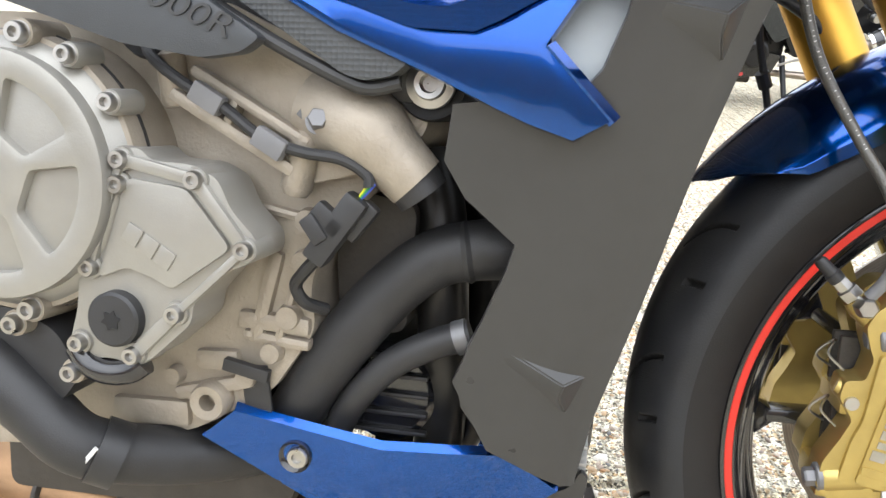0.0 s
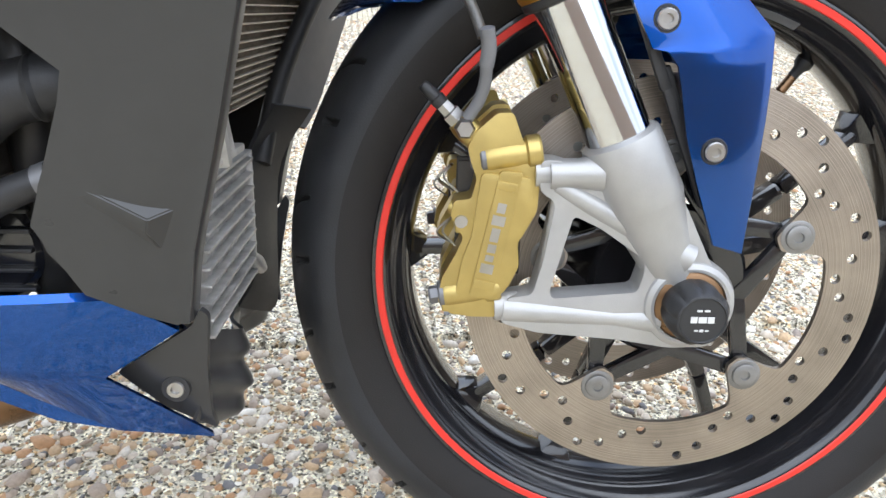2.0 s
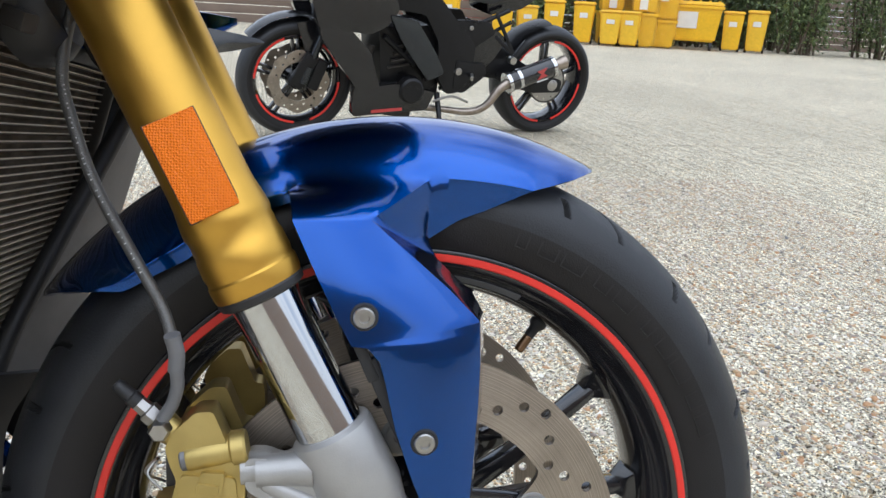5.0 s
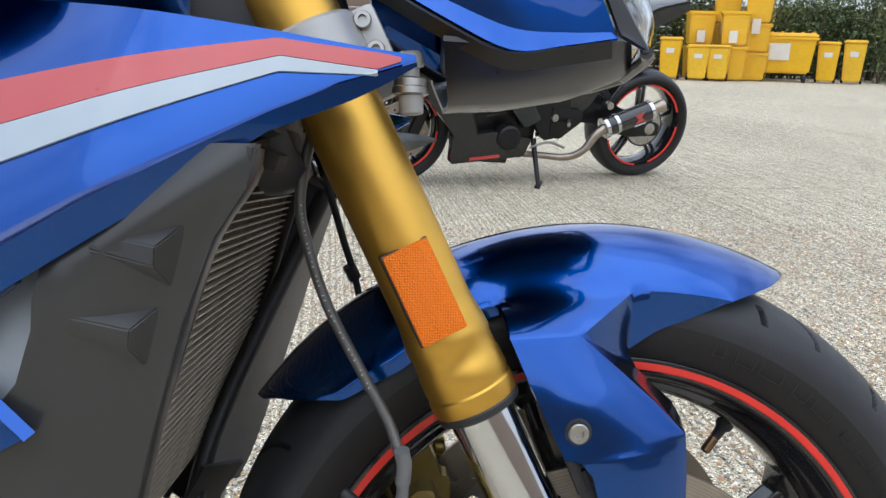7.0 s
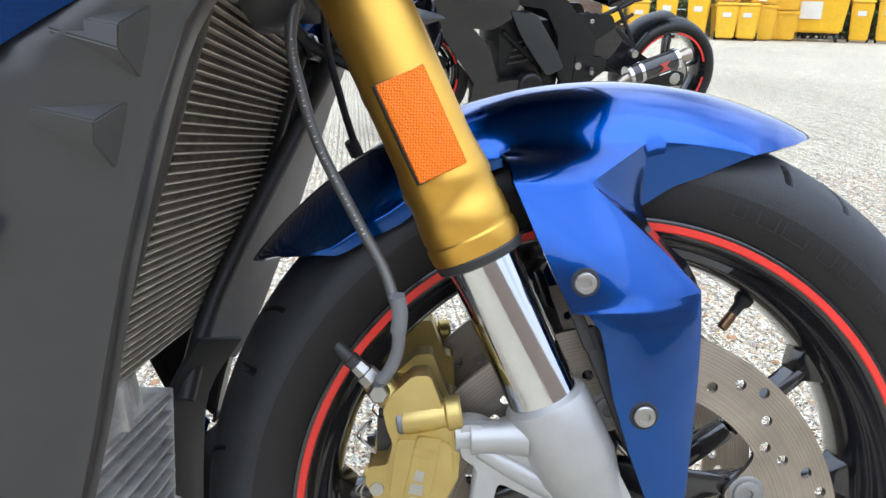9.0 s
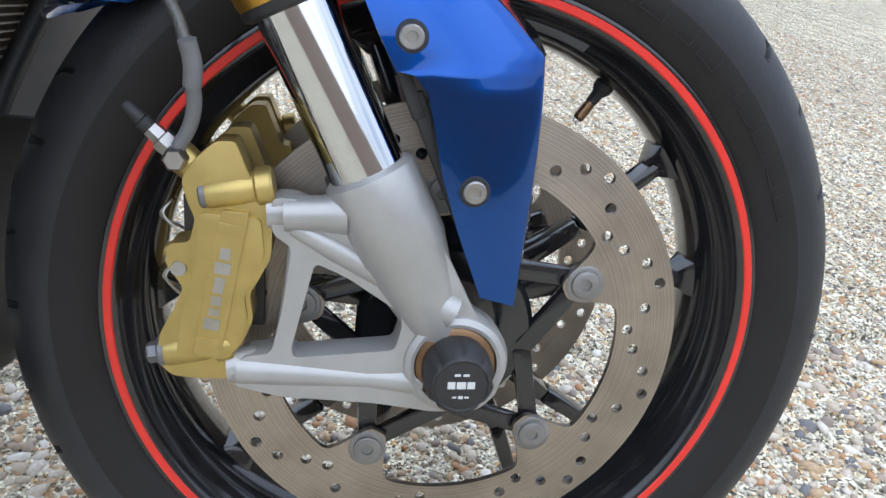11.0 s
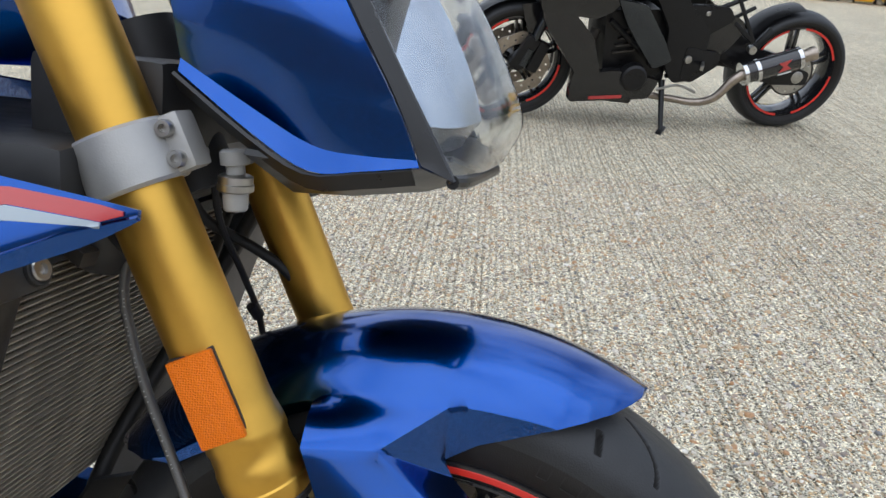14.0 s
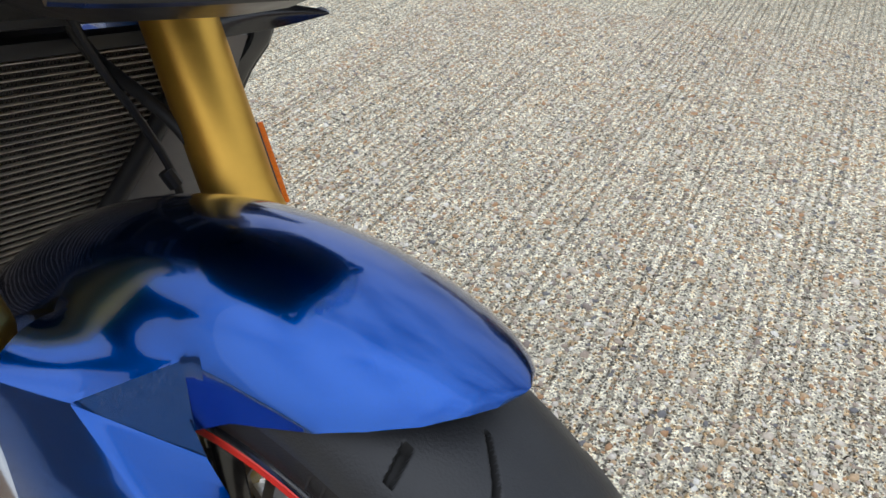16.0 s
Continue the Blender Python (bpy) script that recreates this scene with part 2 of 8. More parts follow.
def spin_to(bm, p0, p1):
    """Turn a bmesh built along +Z from the origin so that it runs from p0 towards p1."""
    d = Vector(p1) - Vector(p0)
    bmesh.ops.transform(bm, matrix=Matrix.Translation(p0) @ d.to_track_quat("Z", "Y").to_matrix().to_4x4(), verts=bm.verts)
    return bm


def rod(p0, p1, profile, n=24):
    """A turned piece along p0-p1; profile of (share of the length, radius)."""
    length = (Vector(p1) - Vector(p0)).length
    prof = [(0.0, profile[0][0] * length)] + [(r, f * length) for f, r in profile] + [(0.0, profile[-1][0] * length)]
    return spin_to(lathe(prof, n, "Z"), p0, p1)


def smooth_line(points, per=6):
    """Catmull-Rom through the points."""
    pts = [Vector(p) for p in points]
    pts = [2 * pts[0] - pts[1]] + pts + [2 * pts[-1] - pts[-2]]
    out = []
    for i in range(1, len(pts) - 2):
        p0, p1, p2, p3 = pts[i - 1:i + 3]
        for k in range(per):
            t = k / per
            out.append(0.5 * (2 * p1 + (p2 - p0) * t + (2 * p0 - 5 * p1 + 4 * p2 - p3) * t * t + (3 * p1 - p0 - 3 * p2 + p3) * t ** 3))
    out.append(pts[-2])
    return out


def tube(points, radius, n=14, per=6, caps=True):
    """A hose or pipe through points; radius a number or one per point."""
    line = smooth_line(points, per)
    if isinstance(radius, (int, float)):
        radii = [radius] * len(line)
    else:
        radii = [p.x for p in smooth_line([(r, 0, 0) for r in radius], per)]
    bm = bmesh.new()
    rings = []
    side = None
    for i, p in enumerate(line):
        d = (line[min(i + 1, len(line) - 1)] - line[max(i - 1, 0)]).normalized()
        if side is None:
            side = d.cross(Vector((0.3, 0.9, 0.2))).normalized()
        side = (side - d * side.dot(d)).normalized()
        up = d.cross(side)
        rings.append([bm.verts.new(p + radii[i] * (math.cos(2 * math.pi * k / n) * side + math.sin(2 * math.pi * k / n) * up)) for k in range(n)])
    for a, b in zip(rings, rings[1:]):
        for k in range(n):
            bm.faces.new((a[k], a[(k + 1) % n], b[(k + 1) % n], b[k]))
    if caps:
        bm.faces.new(rings[0])
        bm.faces.new(rings[-1])
    return bm


def rounded(loop, r, seg=4):
    """Round the corners of a 2D loop."""
    out = []
    n = len(loop)
    for i in range(n):
        p, a, b = Vector(loop[i]), Vector(loop[i - 1]), Vector(loop[(i + 1) % n])
        da, db = a - p, b - p
        k = min(r, da.length * 0.45, db.length * 0.45)
        s, e = p + da.normalized() * k, p + db.normalized() * k
        for j in range(seg + 1):
            t = j / seg
            out.append(((1 - t) ** 2 * s + 2 * t * (1 - t) * p + t * t * e).to_tuple())
    return out


def circle(cx, cy, r, n=16, a0=0.0):
    return [(cx + r * math.cos(a0 + 2 * math.pi * k / n), cy + r * math.sin(a0 + 2 * math.pi * k / n)) for k in range(n)]


def inside(p, loop):
    hit = False
    for i in range(len(loop)):
        (x0, y0), (x1, y1) = loop[i - 1], loop[i]
        if (y0 > p[1]) != (y1 > p[1]) and p[0] < x0 + (p[1] - y0) * (x1 - x0) / (y1 - y0):
            hit = not hit
    return hit


def plate(loop, holes=(), y0=0.0, y1=0.01, bevel=0.0, inner=None):
    """A flat piece with an outline and holes in x, z, from y0 to y1, its rim eased by bevel on the y0 side."""
    loops = [list(loop)] + [list(h) for h in holes]
    verts, edges = [], []
    for lp in loops:
        k = len(verts)
        verts += [Vector(p) for p in lp]
        edges += [(k + i, k + (i + 1) % len(lp)) for i in range(len(lp))]
    vo, eo, fo, ov, oe, of = delaunay_2d_cdt(verts, edges, [], 1, 1e-7)
    if holes:
        fo = [f for f in fo if not any(inside(sum((vo[i] for i in f), Vector((0, 0))) / len(f), h) for h in loops[1:])]
    bm = bmesh.new()
    front = [bm.verts.new((v.x, y0, v.y)) for v in vo]
    back = [bm.verts.new((v.x, y1, v.y)) for v in vo]
    count = {}
    for f in fo:
        bm.faces.new([front[i] for i in f])
        bm.faces.new([back[i] for i in reversed(f)])
        for i in range(len(f)):
            e = (f[i], f[(i + 1) % len(f)])
            count[tuple(sorted(e))] = count.get(tuple(sorted(e)), 0) + 1
    rims = []
    for (i, j), c in count.items():
        if c == 1:
            bm.faces.new((front[i], front[j], back[j], back[i]))
            rims.append((i, j))
    bmesh.ops.recalc_face_normals(bm, faces=bm.faces)
    if bevel:
        es = [bm.edges.get((front[i], front[j])) for i, j in rims]
        bmesh.ops.bevel(bm, geom=[e for e in es if e], offset=bevel, segments=2, profile=0.6, affect="EDGES", clamp_overlap=True)
    return bm


def warp(bm, f):
    for v in bm.verts:
        v.co = Vector(f(v.co))
    return bm


def moved(bm, m):
    bmesh.ops.transform(bm, matrix=m, verts=bm.verts)
    return bm


def patch(rows, per=4, thick=0.0025, inward=None):
    """A shell through rows of control points (x, y, z), smoothed both ways, with thickness."""
    dense = [smooth_line(r, per) for r in rows]
    cols = list(zip(*dense))
    cols = [smooth_line(c, per) for c in cols]
    nu, nv = len(cols), len(cols[0])
    bm = bmesh.new()
    top = [[bm.verts.new(cols[u][v]) for v in range(nv)] for u in range(nu)]
    for u in range(nu - 1):
        for v in range(nv - 1):
            bm.faces.new((top[u][v], top[u + 1][v], top[u + 1][v + 1], top[u][v + 1]))
    if thick:
        bm.normal_update()
        nrm = [[top[u][v].normal.copy() for v in range(nv)] for u in range(nu)]
        ref = Vector(inward) if inward else Vector((0, 1, 0))
        mid = sum((nrm[u][v] for u in range(nu) for v in range(nv)), Vector())
        sign = 1 if mid.dot(ref) > 0 else -1
        low = [[bm.verts.new(top[u][v].co + nrm[u][v] * sign * thick) for v in range(nv)] for u in range(nu)]
        for u in range(nu - 1):
            for v in range(nv - 1):
                bm.faces.new((low[u][v], low[u][v + 1], low[u + 1][v + 1], low[u + 1][v]))
        ring = [(u, 0) for u in range(nu)] + [(nu - 1, v) for v in range(1, nv)] + [(u, nv - 1) for u in range(nu - 2, -1, -1)] + [(0, v) for v in range(nv - 2, 0, -1)]
        for (a, b), (c, d) in zip(ring, ring[1:] + ring[:1]):
            try:
                bm.faces.new((top[a][b], top[c][d], low[c][d], low[a][b]))
            except ValueError:
                pass
    return bm


def box(x0, x1, y0, y1, z0, z1, bevel=0.0):
    bm = bmesh.new()
    bmesh.ops.create_cube(bm, size=1)
    moved(bm, Matrix.Translation(((x0 + x1) / 2, (y0 + y1) / 2, (z0 + z1) / 2)) @ Matrix.Diagonal((x1 - x0, y1 - y0, z1 - z0, 1)))
    if bevel:
        bmesh.ops.bevel(bm, geom=bm.edges[:], offset=bevel, segments=2, profile=0.6, affect="EDGES")
    return bm


def bar(p0, p1, w, h, bevel=0.0, up=(0, 1, 0), w1=None, h1=None):
    """A bar from p0 to p1, w across and h deep (along up), tapering to w1, h1."""
    p0, p1, up = Vector(p0), Vector(p1), Vector(up)
    d = (p1 - p0).normalized()
    s = d.cross(up).normalized()
    u = s.cross(d)
    bm = bmesh.new()
    ends = []
    for p, ww, hh in ((p0, w, h), (p1, w1 or w, h1 or h)):
        ends.append([bm.verts.new(p + s * ww / 2 * a + u * hh / 2 * b) for a, b in ((-1, -1), (1, -1), (1, 1), (-1, 1))])
    a, b = ends
    bm.faces.new(a)
    bm.faces.new(b[::-1])
    for k in range(4):
        bm.faces.new((a[k], b[k], b[(k + 1) % 4], a[(k + 1) % 4]))
    bmesh.ops.recalc_face_normals(bm, faces=bm.faces)
    if bevel:
        bmesh.ops.bevel(bm, geom=bm.edges[:], offset=bevel, segments=2, profile=0.6, affect="EDGES", clamp_overlap=True)
    return bm


def bolt(p, d, r, h, material, parent, name="screw", socket=True, collar=0.0):
    """A round-headed screw at p with its head towards d, with a six-lobed socket."""
    n = 18
    prof = [(0, -h * 0.3), (r * (1 + collar), -h * 0.3), (r * (1 + collar), 0.0), (r, 0.0), (r, h * 0.7), (r * 0.88, h)]
    if socket:
        prof += [(r * 0.50, h), (r * 0.46, h * 0.35), (0, h * 0.35)]
    else:
        prof += [(0, h)]
    bm = spin_to(lathe(prof, n, "Z"), p, Vector(p) + Vector(d))
    return part(name, bm, material, parent)


def hex_bolt(p, d, r, h, material, parent, name="bolt"):
    bm = join(lathe([(0, 0), (r, 0), (r, h * 0.8), (r * 0.85, h), (0, h)], 6, "Z"), lathe([(0, -h * 0.35), (r * 1.25, -h * 0.35), (r * 1.25, 0), (0, 0)], 20, "Z"))
    return part(name, spin_to(bm, p, Vector(p) + Vector(d)), material, parent, sharp=25)


def shelled(bm, s, thick=0.0026):
    """Weld an open sheet on side s and give it thickness on its inner side."""
    bmesh.ops.remove_doubles(bm, verts=bm.verts, dist=2e-4)
    bmesh.ops.recalc_face_normals(bm, faces=bm.faces)
    bm.normal_update()
    if s * sum(f.normal.y * f.calc_area() for f in bm.faces) < 0:
        bmesh.ops.reverse_faces(bm, faces=bm.faces)
    bm.normal_update()
    bmesh.ops.solidify(bm, geom=bm.faces[:], thickness=thick)
    return bm


# ---- ground: exposed-aggregate concrete slabs with tamped ridges ----
GROUND_Z = -0.010
SLAB = radians(-5.0)
S1 = Vector((math.cos(SLAB), math.sin(SLAB), 0))
S2 = Vector((-math.sin(SLAB), math.cos(SLAB), 0))
JOINTS = (-2.15, 0.965, 4.06, 7.2, 10.3)


def ground_material():
    m = principled("aggregate_concrete", (0.42, 0.38, 0.32), 0.90, Specular_IOR_Level=0.12)
    b = m.node_tree.nodes["Principled BSDF"]
    co = node(m, "ShaderNodeTexCoord")
    # stones of two sizes in a sandy matrix
    big = node(m, "ShaderNodeTexVoronoi", Scale=115.0, Randomness=1.0)
    small = node(m, "ShaderNodeTexVoronoi", Scale=230.0, Randomness=1.0)
    blot = node(m, "ShaderNodeTexNoise", Scale=0.55, Detail=6.0)
    mid = node(m, "ShaderNodeTexNoise", Scale=14.0, Detail=6.0)
    for n in (big, small, blot, mid):
        wire(m, co.outputs["Object"], n.inputs["Vector"])
    ramp = node(m, "ShaderNodeValToRGB")
    el = ramp.color_ramp.elements
    el[0].position, el[0].color = 0.0, (0.115, 0.101, 0.080, 1)
    el[1].position, el[1].color = 1.0, (0.928, 0.848, 0.656, 1)
    for pos, col in ((0.2, (0.401, 0.328, 0.218, 1)), (0.4, (0.550, 0.379, 0.191, 1)), (0.55, (0.738, 0.657, 0.478, 1)), (0.75, (0.432, 0.404, 0.324, 1))):
        e = el.new(pos)
        e.color = col
    sep = node(m, "ShaderNodeSeparateColor")
    wire(m, big.outputs["Color"], sep.inputs[0])
    wire(m, sep.outputs[0], ramp.inputs["Fac"])
    ramp2 = node(m, "ShaderNodeValToRGB")
    el = ramp2.color_ramp.elements
    el[0].color, el[1].color = (0.422, 0.389, 0.310, 1), (0.83, 0.775, 0.615, 1)
    sep2 = node(m, "ShaderNodeSeparateColor")
    wire(m, small.outputs["Color"], sep2.inputs[0])
    wire(m, sep2.outputs[1], ramp2.inputs["Fac"])
    edge = node(m, "ShaderNodeMapRange")
    edge.inputs["From Min"].default_value, edge.inputs["From Max"].default_value = 0.42, 0.58
    edge.inputs["To Min"].default_value, edge.inputs["To Max"].default_value = 0.0, 1.0
    wire(m, big.outputs["Distance"], edge.inputs["Value"])
    mix = node(m, "ShaderNodeMix")
    mix.data_type = "RGBA"
    wire(m, edge.outputs["Result"], mix.inputs["Factor"])
    wire(m, ramp.outputs["Color"], mix.inputs["A"])
    wire(m, ramp2.outputs["Color"], mix.inputs["B"])
    hue = node(m, "ShaderNodeHueSaturation")
    wire(m, mix.outputs["Result"], hue.inputs["Color"])
    add = node(m, "ShaderNodeMath")
    add.operation = "ADD"
    wire(m, blot.outputs["Fac"], add.inputs[0])
    wire(m, mid.outputs["Fac"], add.inputs[1])
    rng = node(m, "ShaderNodeMapRange")
    rng.inputs["From Min"].default_value, rng.inputs["From Max"].default_value = 0.6, 1.4
    rng.inputs["To Min"].default_value, rng.inputs["To Max"].default_value = 0.87, 1.31
    wire(m, add.outputs[0], rng.inputs["Value"])
    wire(m, rng.outputs["Result"], hue.inputs["Value"])
    grain = node(m, "ShaderNodeTexVoronoi", Scale=330.0, Randomness=1.0)
    wire(m, co.outputs["Object"], grain.inputs["Vector"])
    gsep = node(m, "ShaderNodeSeparateColor")
    wire(m, grain.outputs["Color"], gsep.inputs[0])
    gval = node(m, "ShaderNodeValToRGB")
    gval.color_ramp.interpolation = "CONSTANT"
    ge = gval.color_ramp.elements
    ge[0].position, ge[0].color = 0.0, (0.24, 0.235, 0.23, 1)
    ge[1].position, ge[1].color = 0.20, (1, 1, 1, 1)
    for pos, col in ((0.30, (0.80, 0.78, 0.74, 1)), (0.45, (1, 1, 1, 1)), (0.72, (1.45, 1.43, 1.38, 1))):
        ge.new(pos).color = col
    wire(m, gsep.outputs[2], gval.inputs["Fac"])
    gmix = node(m, "ShaderNodeMix")
    gmix.data_type, gmix.blend_type = "RGBA", "MULTIPLY"
    gmix.inputs["Factor"].default_value = 1.0
    wire(m, hue.outputs["Color"], gmix.inputs["A"])
    wire(m, gval.outputs["Color"], gmix.inputs["B"])
    # furrows left by the tamping beam, along the slab's length; dirt and shade painted in
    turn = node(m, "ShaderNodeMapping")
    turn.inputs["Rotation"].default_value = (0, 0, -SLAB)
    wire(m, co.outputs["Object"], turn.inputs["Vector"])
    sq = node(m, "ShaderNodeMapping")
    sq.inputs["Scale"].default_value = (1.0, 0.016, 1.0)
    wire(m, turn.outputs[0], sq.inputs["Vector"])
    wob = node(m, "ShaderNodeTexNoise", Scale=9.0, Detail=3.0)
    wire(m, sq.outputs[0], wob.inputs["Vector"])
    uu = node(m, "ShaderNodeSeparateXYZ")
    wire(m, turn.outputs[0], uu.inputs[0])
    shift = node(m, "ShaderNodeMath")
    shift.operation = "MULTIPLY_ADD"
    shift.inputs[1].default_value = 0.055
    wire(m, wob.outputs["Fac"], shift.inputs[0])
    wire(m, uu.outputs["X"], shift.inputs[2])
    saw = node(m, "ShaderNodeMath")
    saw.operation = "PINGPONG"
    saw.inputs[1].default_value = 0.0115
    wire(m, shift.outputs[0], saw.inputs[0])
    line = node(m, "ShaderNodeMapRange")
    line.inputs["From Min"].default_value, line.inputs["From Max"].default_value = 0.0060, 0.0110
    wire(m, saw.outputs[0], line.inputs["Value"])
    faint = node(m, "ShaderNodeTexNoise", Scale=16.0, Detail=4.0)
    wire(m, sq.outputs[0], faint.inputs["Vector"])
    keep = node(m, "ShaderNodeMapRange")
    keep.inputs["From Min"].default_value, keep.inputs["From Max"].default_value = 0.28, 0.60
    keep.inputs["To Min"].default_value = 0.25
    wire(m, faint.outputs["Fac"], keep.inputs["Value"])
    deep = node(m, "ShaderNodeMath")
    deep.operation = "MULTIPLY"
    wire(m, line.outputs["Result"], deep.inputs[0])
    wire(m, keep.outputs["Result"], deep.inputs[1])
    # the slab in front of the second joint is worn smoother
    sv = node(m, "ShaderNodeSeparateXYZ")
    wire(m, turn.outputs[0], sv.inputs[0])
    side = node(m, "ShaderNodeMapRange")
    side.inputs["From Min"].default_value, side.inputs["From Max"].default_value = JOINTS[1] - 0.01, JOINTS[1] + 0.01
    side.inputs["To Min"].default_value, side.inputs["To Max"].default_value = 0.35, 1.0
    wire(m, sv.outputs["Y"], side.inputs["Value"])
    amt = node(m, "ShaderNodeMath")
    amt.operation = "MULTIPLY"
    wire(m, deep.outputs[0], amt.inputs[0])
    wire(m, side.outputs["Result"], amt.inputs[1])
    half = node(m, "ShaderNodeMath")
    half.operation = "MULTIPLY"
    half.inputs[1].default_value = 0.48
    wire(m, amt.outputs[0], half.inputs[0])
    # furrow bottoms are darkened in the base colour, as shade would do
    dirt_shade = node(m, "ShaderNodeMix")
    dirt_shade.data_type = "RGBA"
    dirt_shade.inputs["B"].default_value = (0.11, 0.10, 0.08, 1)
    wire(m, half.outputs[0], dirt_shade.inputs["Factor"])
    wire(m, gmix.outputs["Result"], dirt_shade.inputs["A"])
    wire(m, dirt_shade.outputs["Result"], b.inputs["Base Color"])
    inv = node(m, "ShaderNodeMath")
    inv.operation = "ADD"
    wire(m, big.outputs["Distance"], inv.inputs[0])
    wire(m, small.outputs["Distance"], inv.inputs[1])
    bp = node(m, "ShaderNodeBump", Strength=0.9, Distance=0.004)
    bp.invert = True
    wire(m, inv.outputs[0], bp.inputs["Height"])
    bp2 = node(m, "ShaderNodeBump", Strength=0.9, Distance=0.005)
    bp2.invert = True
    wire(m, amt.outputs[0], bp2.inputs["Height"])
    wire(m, bp2.outputs["Normal"], bp.inputs["Normal"])
    wire(m, bp.outputs["Normal"], b.inputs["Normal"])
    return m


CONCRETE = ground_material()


def ridge(u, v):
    """Height of the tamped surface at slab coordinates u (along the joint), v (along the ridges)."""
    w = u + 0.006 * noise.noise((u * 3, v * 1.1, 0)) + 0.004 * noise.noise((u * 9, v * 4, 5))
    k = 0.5 + 0.5 * noise.noise((u * 1.3, v * 0.7, 9))
    h = 0.0075 * (abs(math.sin(w * math.pi / 0.037)) ** 0.45 - 0.8) * (0.35 + 0.8 * k) + 0.0025 * noise.noise((u * 24, v * 10, 2))
    gap = min(abs(v - j) for j in JOINTS)
    if v < JOINTS[1]:
        h *= 0.45
    if gap < 0.006:
        h = -0.015
    return h


def build_ground():
    us = sorted({round(-1.5 + 0.0065 * i, 4) for i in range(1000)} | {-60.0, -40.0, -25.0, -15.0, -10.0, -7.0, -5.0, -4.0, -3.0, -2.2, 5.2, 6.0, 7.0, 9.0, 12.0, 18.0, 25.0, 40.0, 60.0, 90.0})
    vs = {-60.0, -40.0, -25.0, -15.0, -10.0, -7.0, -5.0, -3.5, 12.0, 15.0, 18.0, 22.0, 28.0, 36.0, 50.0, 80.0, 120.0} | {round(-2.5 + 0.06 * i, 4) for i in range(212)}
    for j in JOINTS:
        vs |= {j - 0.008, j - 0.004, j + 0.004, j + 0.008}
    vs = sorted(vs)
    verts, faces = [], []
    for v in vs:
        for u in us:
            near = -1.5 <= u <= 5.0 and -2.5 <= v <= 10.2
            p = S1 * u + S2 * v
            verts.append((p.x, p.y, GROUND_Z + (ridge(u, v) if near else 0.0)))
    n = len(us)
    for j in range(len(vs) - 1):
        for i in range(n - 1):
            a = j * n + i
            faces.append((a, a + 1, a + n + 1, a + n))
    me = bpy.data.meshes.new("ground")
    me.from_pydata(verts, [], faces)
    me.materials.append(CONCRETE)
    me.shade_smooth()
    return tagged(new("ground", me), "weathered exposed-aggregate concrete slabs with tamped ridges", "ground", kind="structure")


ground = build_ground()

# ---- the blue motorcycle; its own frame: x ahead, y to its left, z up, origin at the front axle ----
BIKE = pose(0.5292, 0.6098, 0.2791, -10.04, 0, -10.48)
bike = tagged(new("motorcycle"), "blue naked sports motorcycle with gold forks leaning on its side stand", "motorcycle")
bike.matrix_basis = BIKE


def polar(r, a, y=0.0):
    return Vector((r * math.cos(radians(a)), y, r * math.sin(radians(a))))


def build_tyre(profile, n, grooves=True, flat=None):
    """profile: (radius, half width) from bead to crown on one side."""
    line = smooth_line([(r, -w, 0) for r, w in profile], 12 if grooves else 4)
    prof = [(p.x, p.y) for i, p in enumerate(line) if not grooves or p.x > profile[-1][0] - 0.030 or i % 4 == 0]
    full = prof + [(r, -y) for r, y in prof[-2::-1]]
    bm = bmesh.new()
    rings = []
    r_top = profile[-1][0]
    for k in range(n):
        a = 360.0 * k / n
        ring = []
        for r, y in full:
            d = 0.0
            if grooves and r > r_top - 0.045:
                d = groove_depth(a, y)
            ring.append(bm.verts.new(polar(r - d, a, y)))
        rings.append(ring)
    crown = r_top - 0.041
    for k in range(n):
        a, b = rings[k], rings[(k + 1) % n]
        for i in range(len(full) - 1):
            f = bm.faces.new((a[i], a[i + 1], b[i + 1], b[i]))
            # sunk faces take the darker colour that stands for groove shade
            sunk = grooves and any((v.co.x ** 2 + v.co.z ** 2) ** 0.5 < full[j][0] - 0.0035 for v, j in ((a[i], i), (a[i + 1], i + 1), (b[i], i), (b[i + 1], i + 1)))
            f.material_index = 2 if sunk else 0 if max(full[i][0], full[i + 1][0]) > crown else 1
    if flat is not None:
        inv = BIKE.inverted()
        for v in bm.verts:
            w = BIKE @ v.co
            if w.z < flat:
                w.z = flat
                v.co = inv @ w
    return bm


def groove_depth(a, y):
    side = 1 if y > 0 else -1
    w = abs(y)
    pitch = 22.5
    t = (a * 1.0 + (11.0 if side > 0 else 0.0)) % pitch
    # long swept groove from the shoulder towards the crown
    if 0.010 < w < 0.051:
        c = 11.0 + 7.0 * ((0.051 - w) / 0.041) ** 1.5
        wide = 0.20 * min(1.0, (w - 0.008) / 0.012)
        if abs(t - c) < wide + 0.3:
            return 0.0062 * min(1.0, (wide + 0.3 - abs(t - c)) / 0.35)
    # short slash on the shoulder
    if 0.041 < w < 0.0545:
        c = 21.7 - 0.9 * (w - 0.041) / 0.013
        if abs(t - c) < 0.62:
            return 0.0062 * min(1.0, (0.62 - abs(t - c)) / 0.30)
    return 0.0


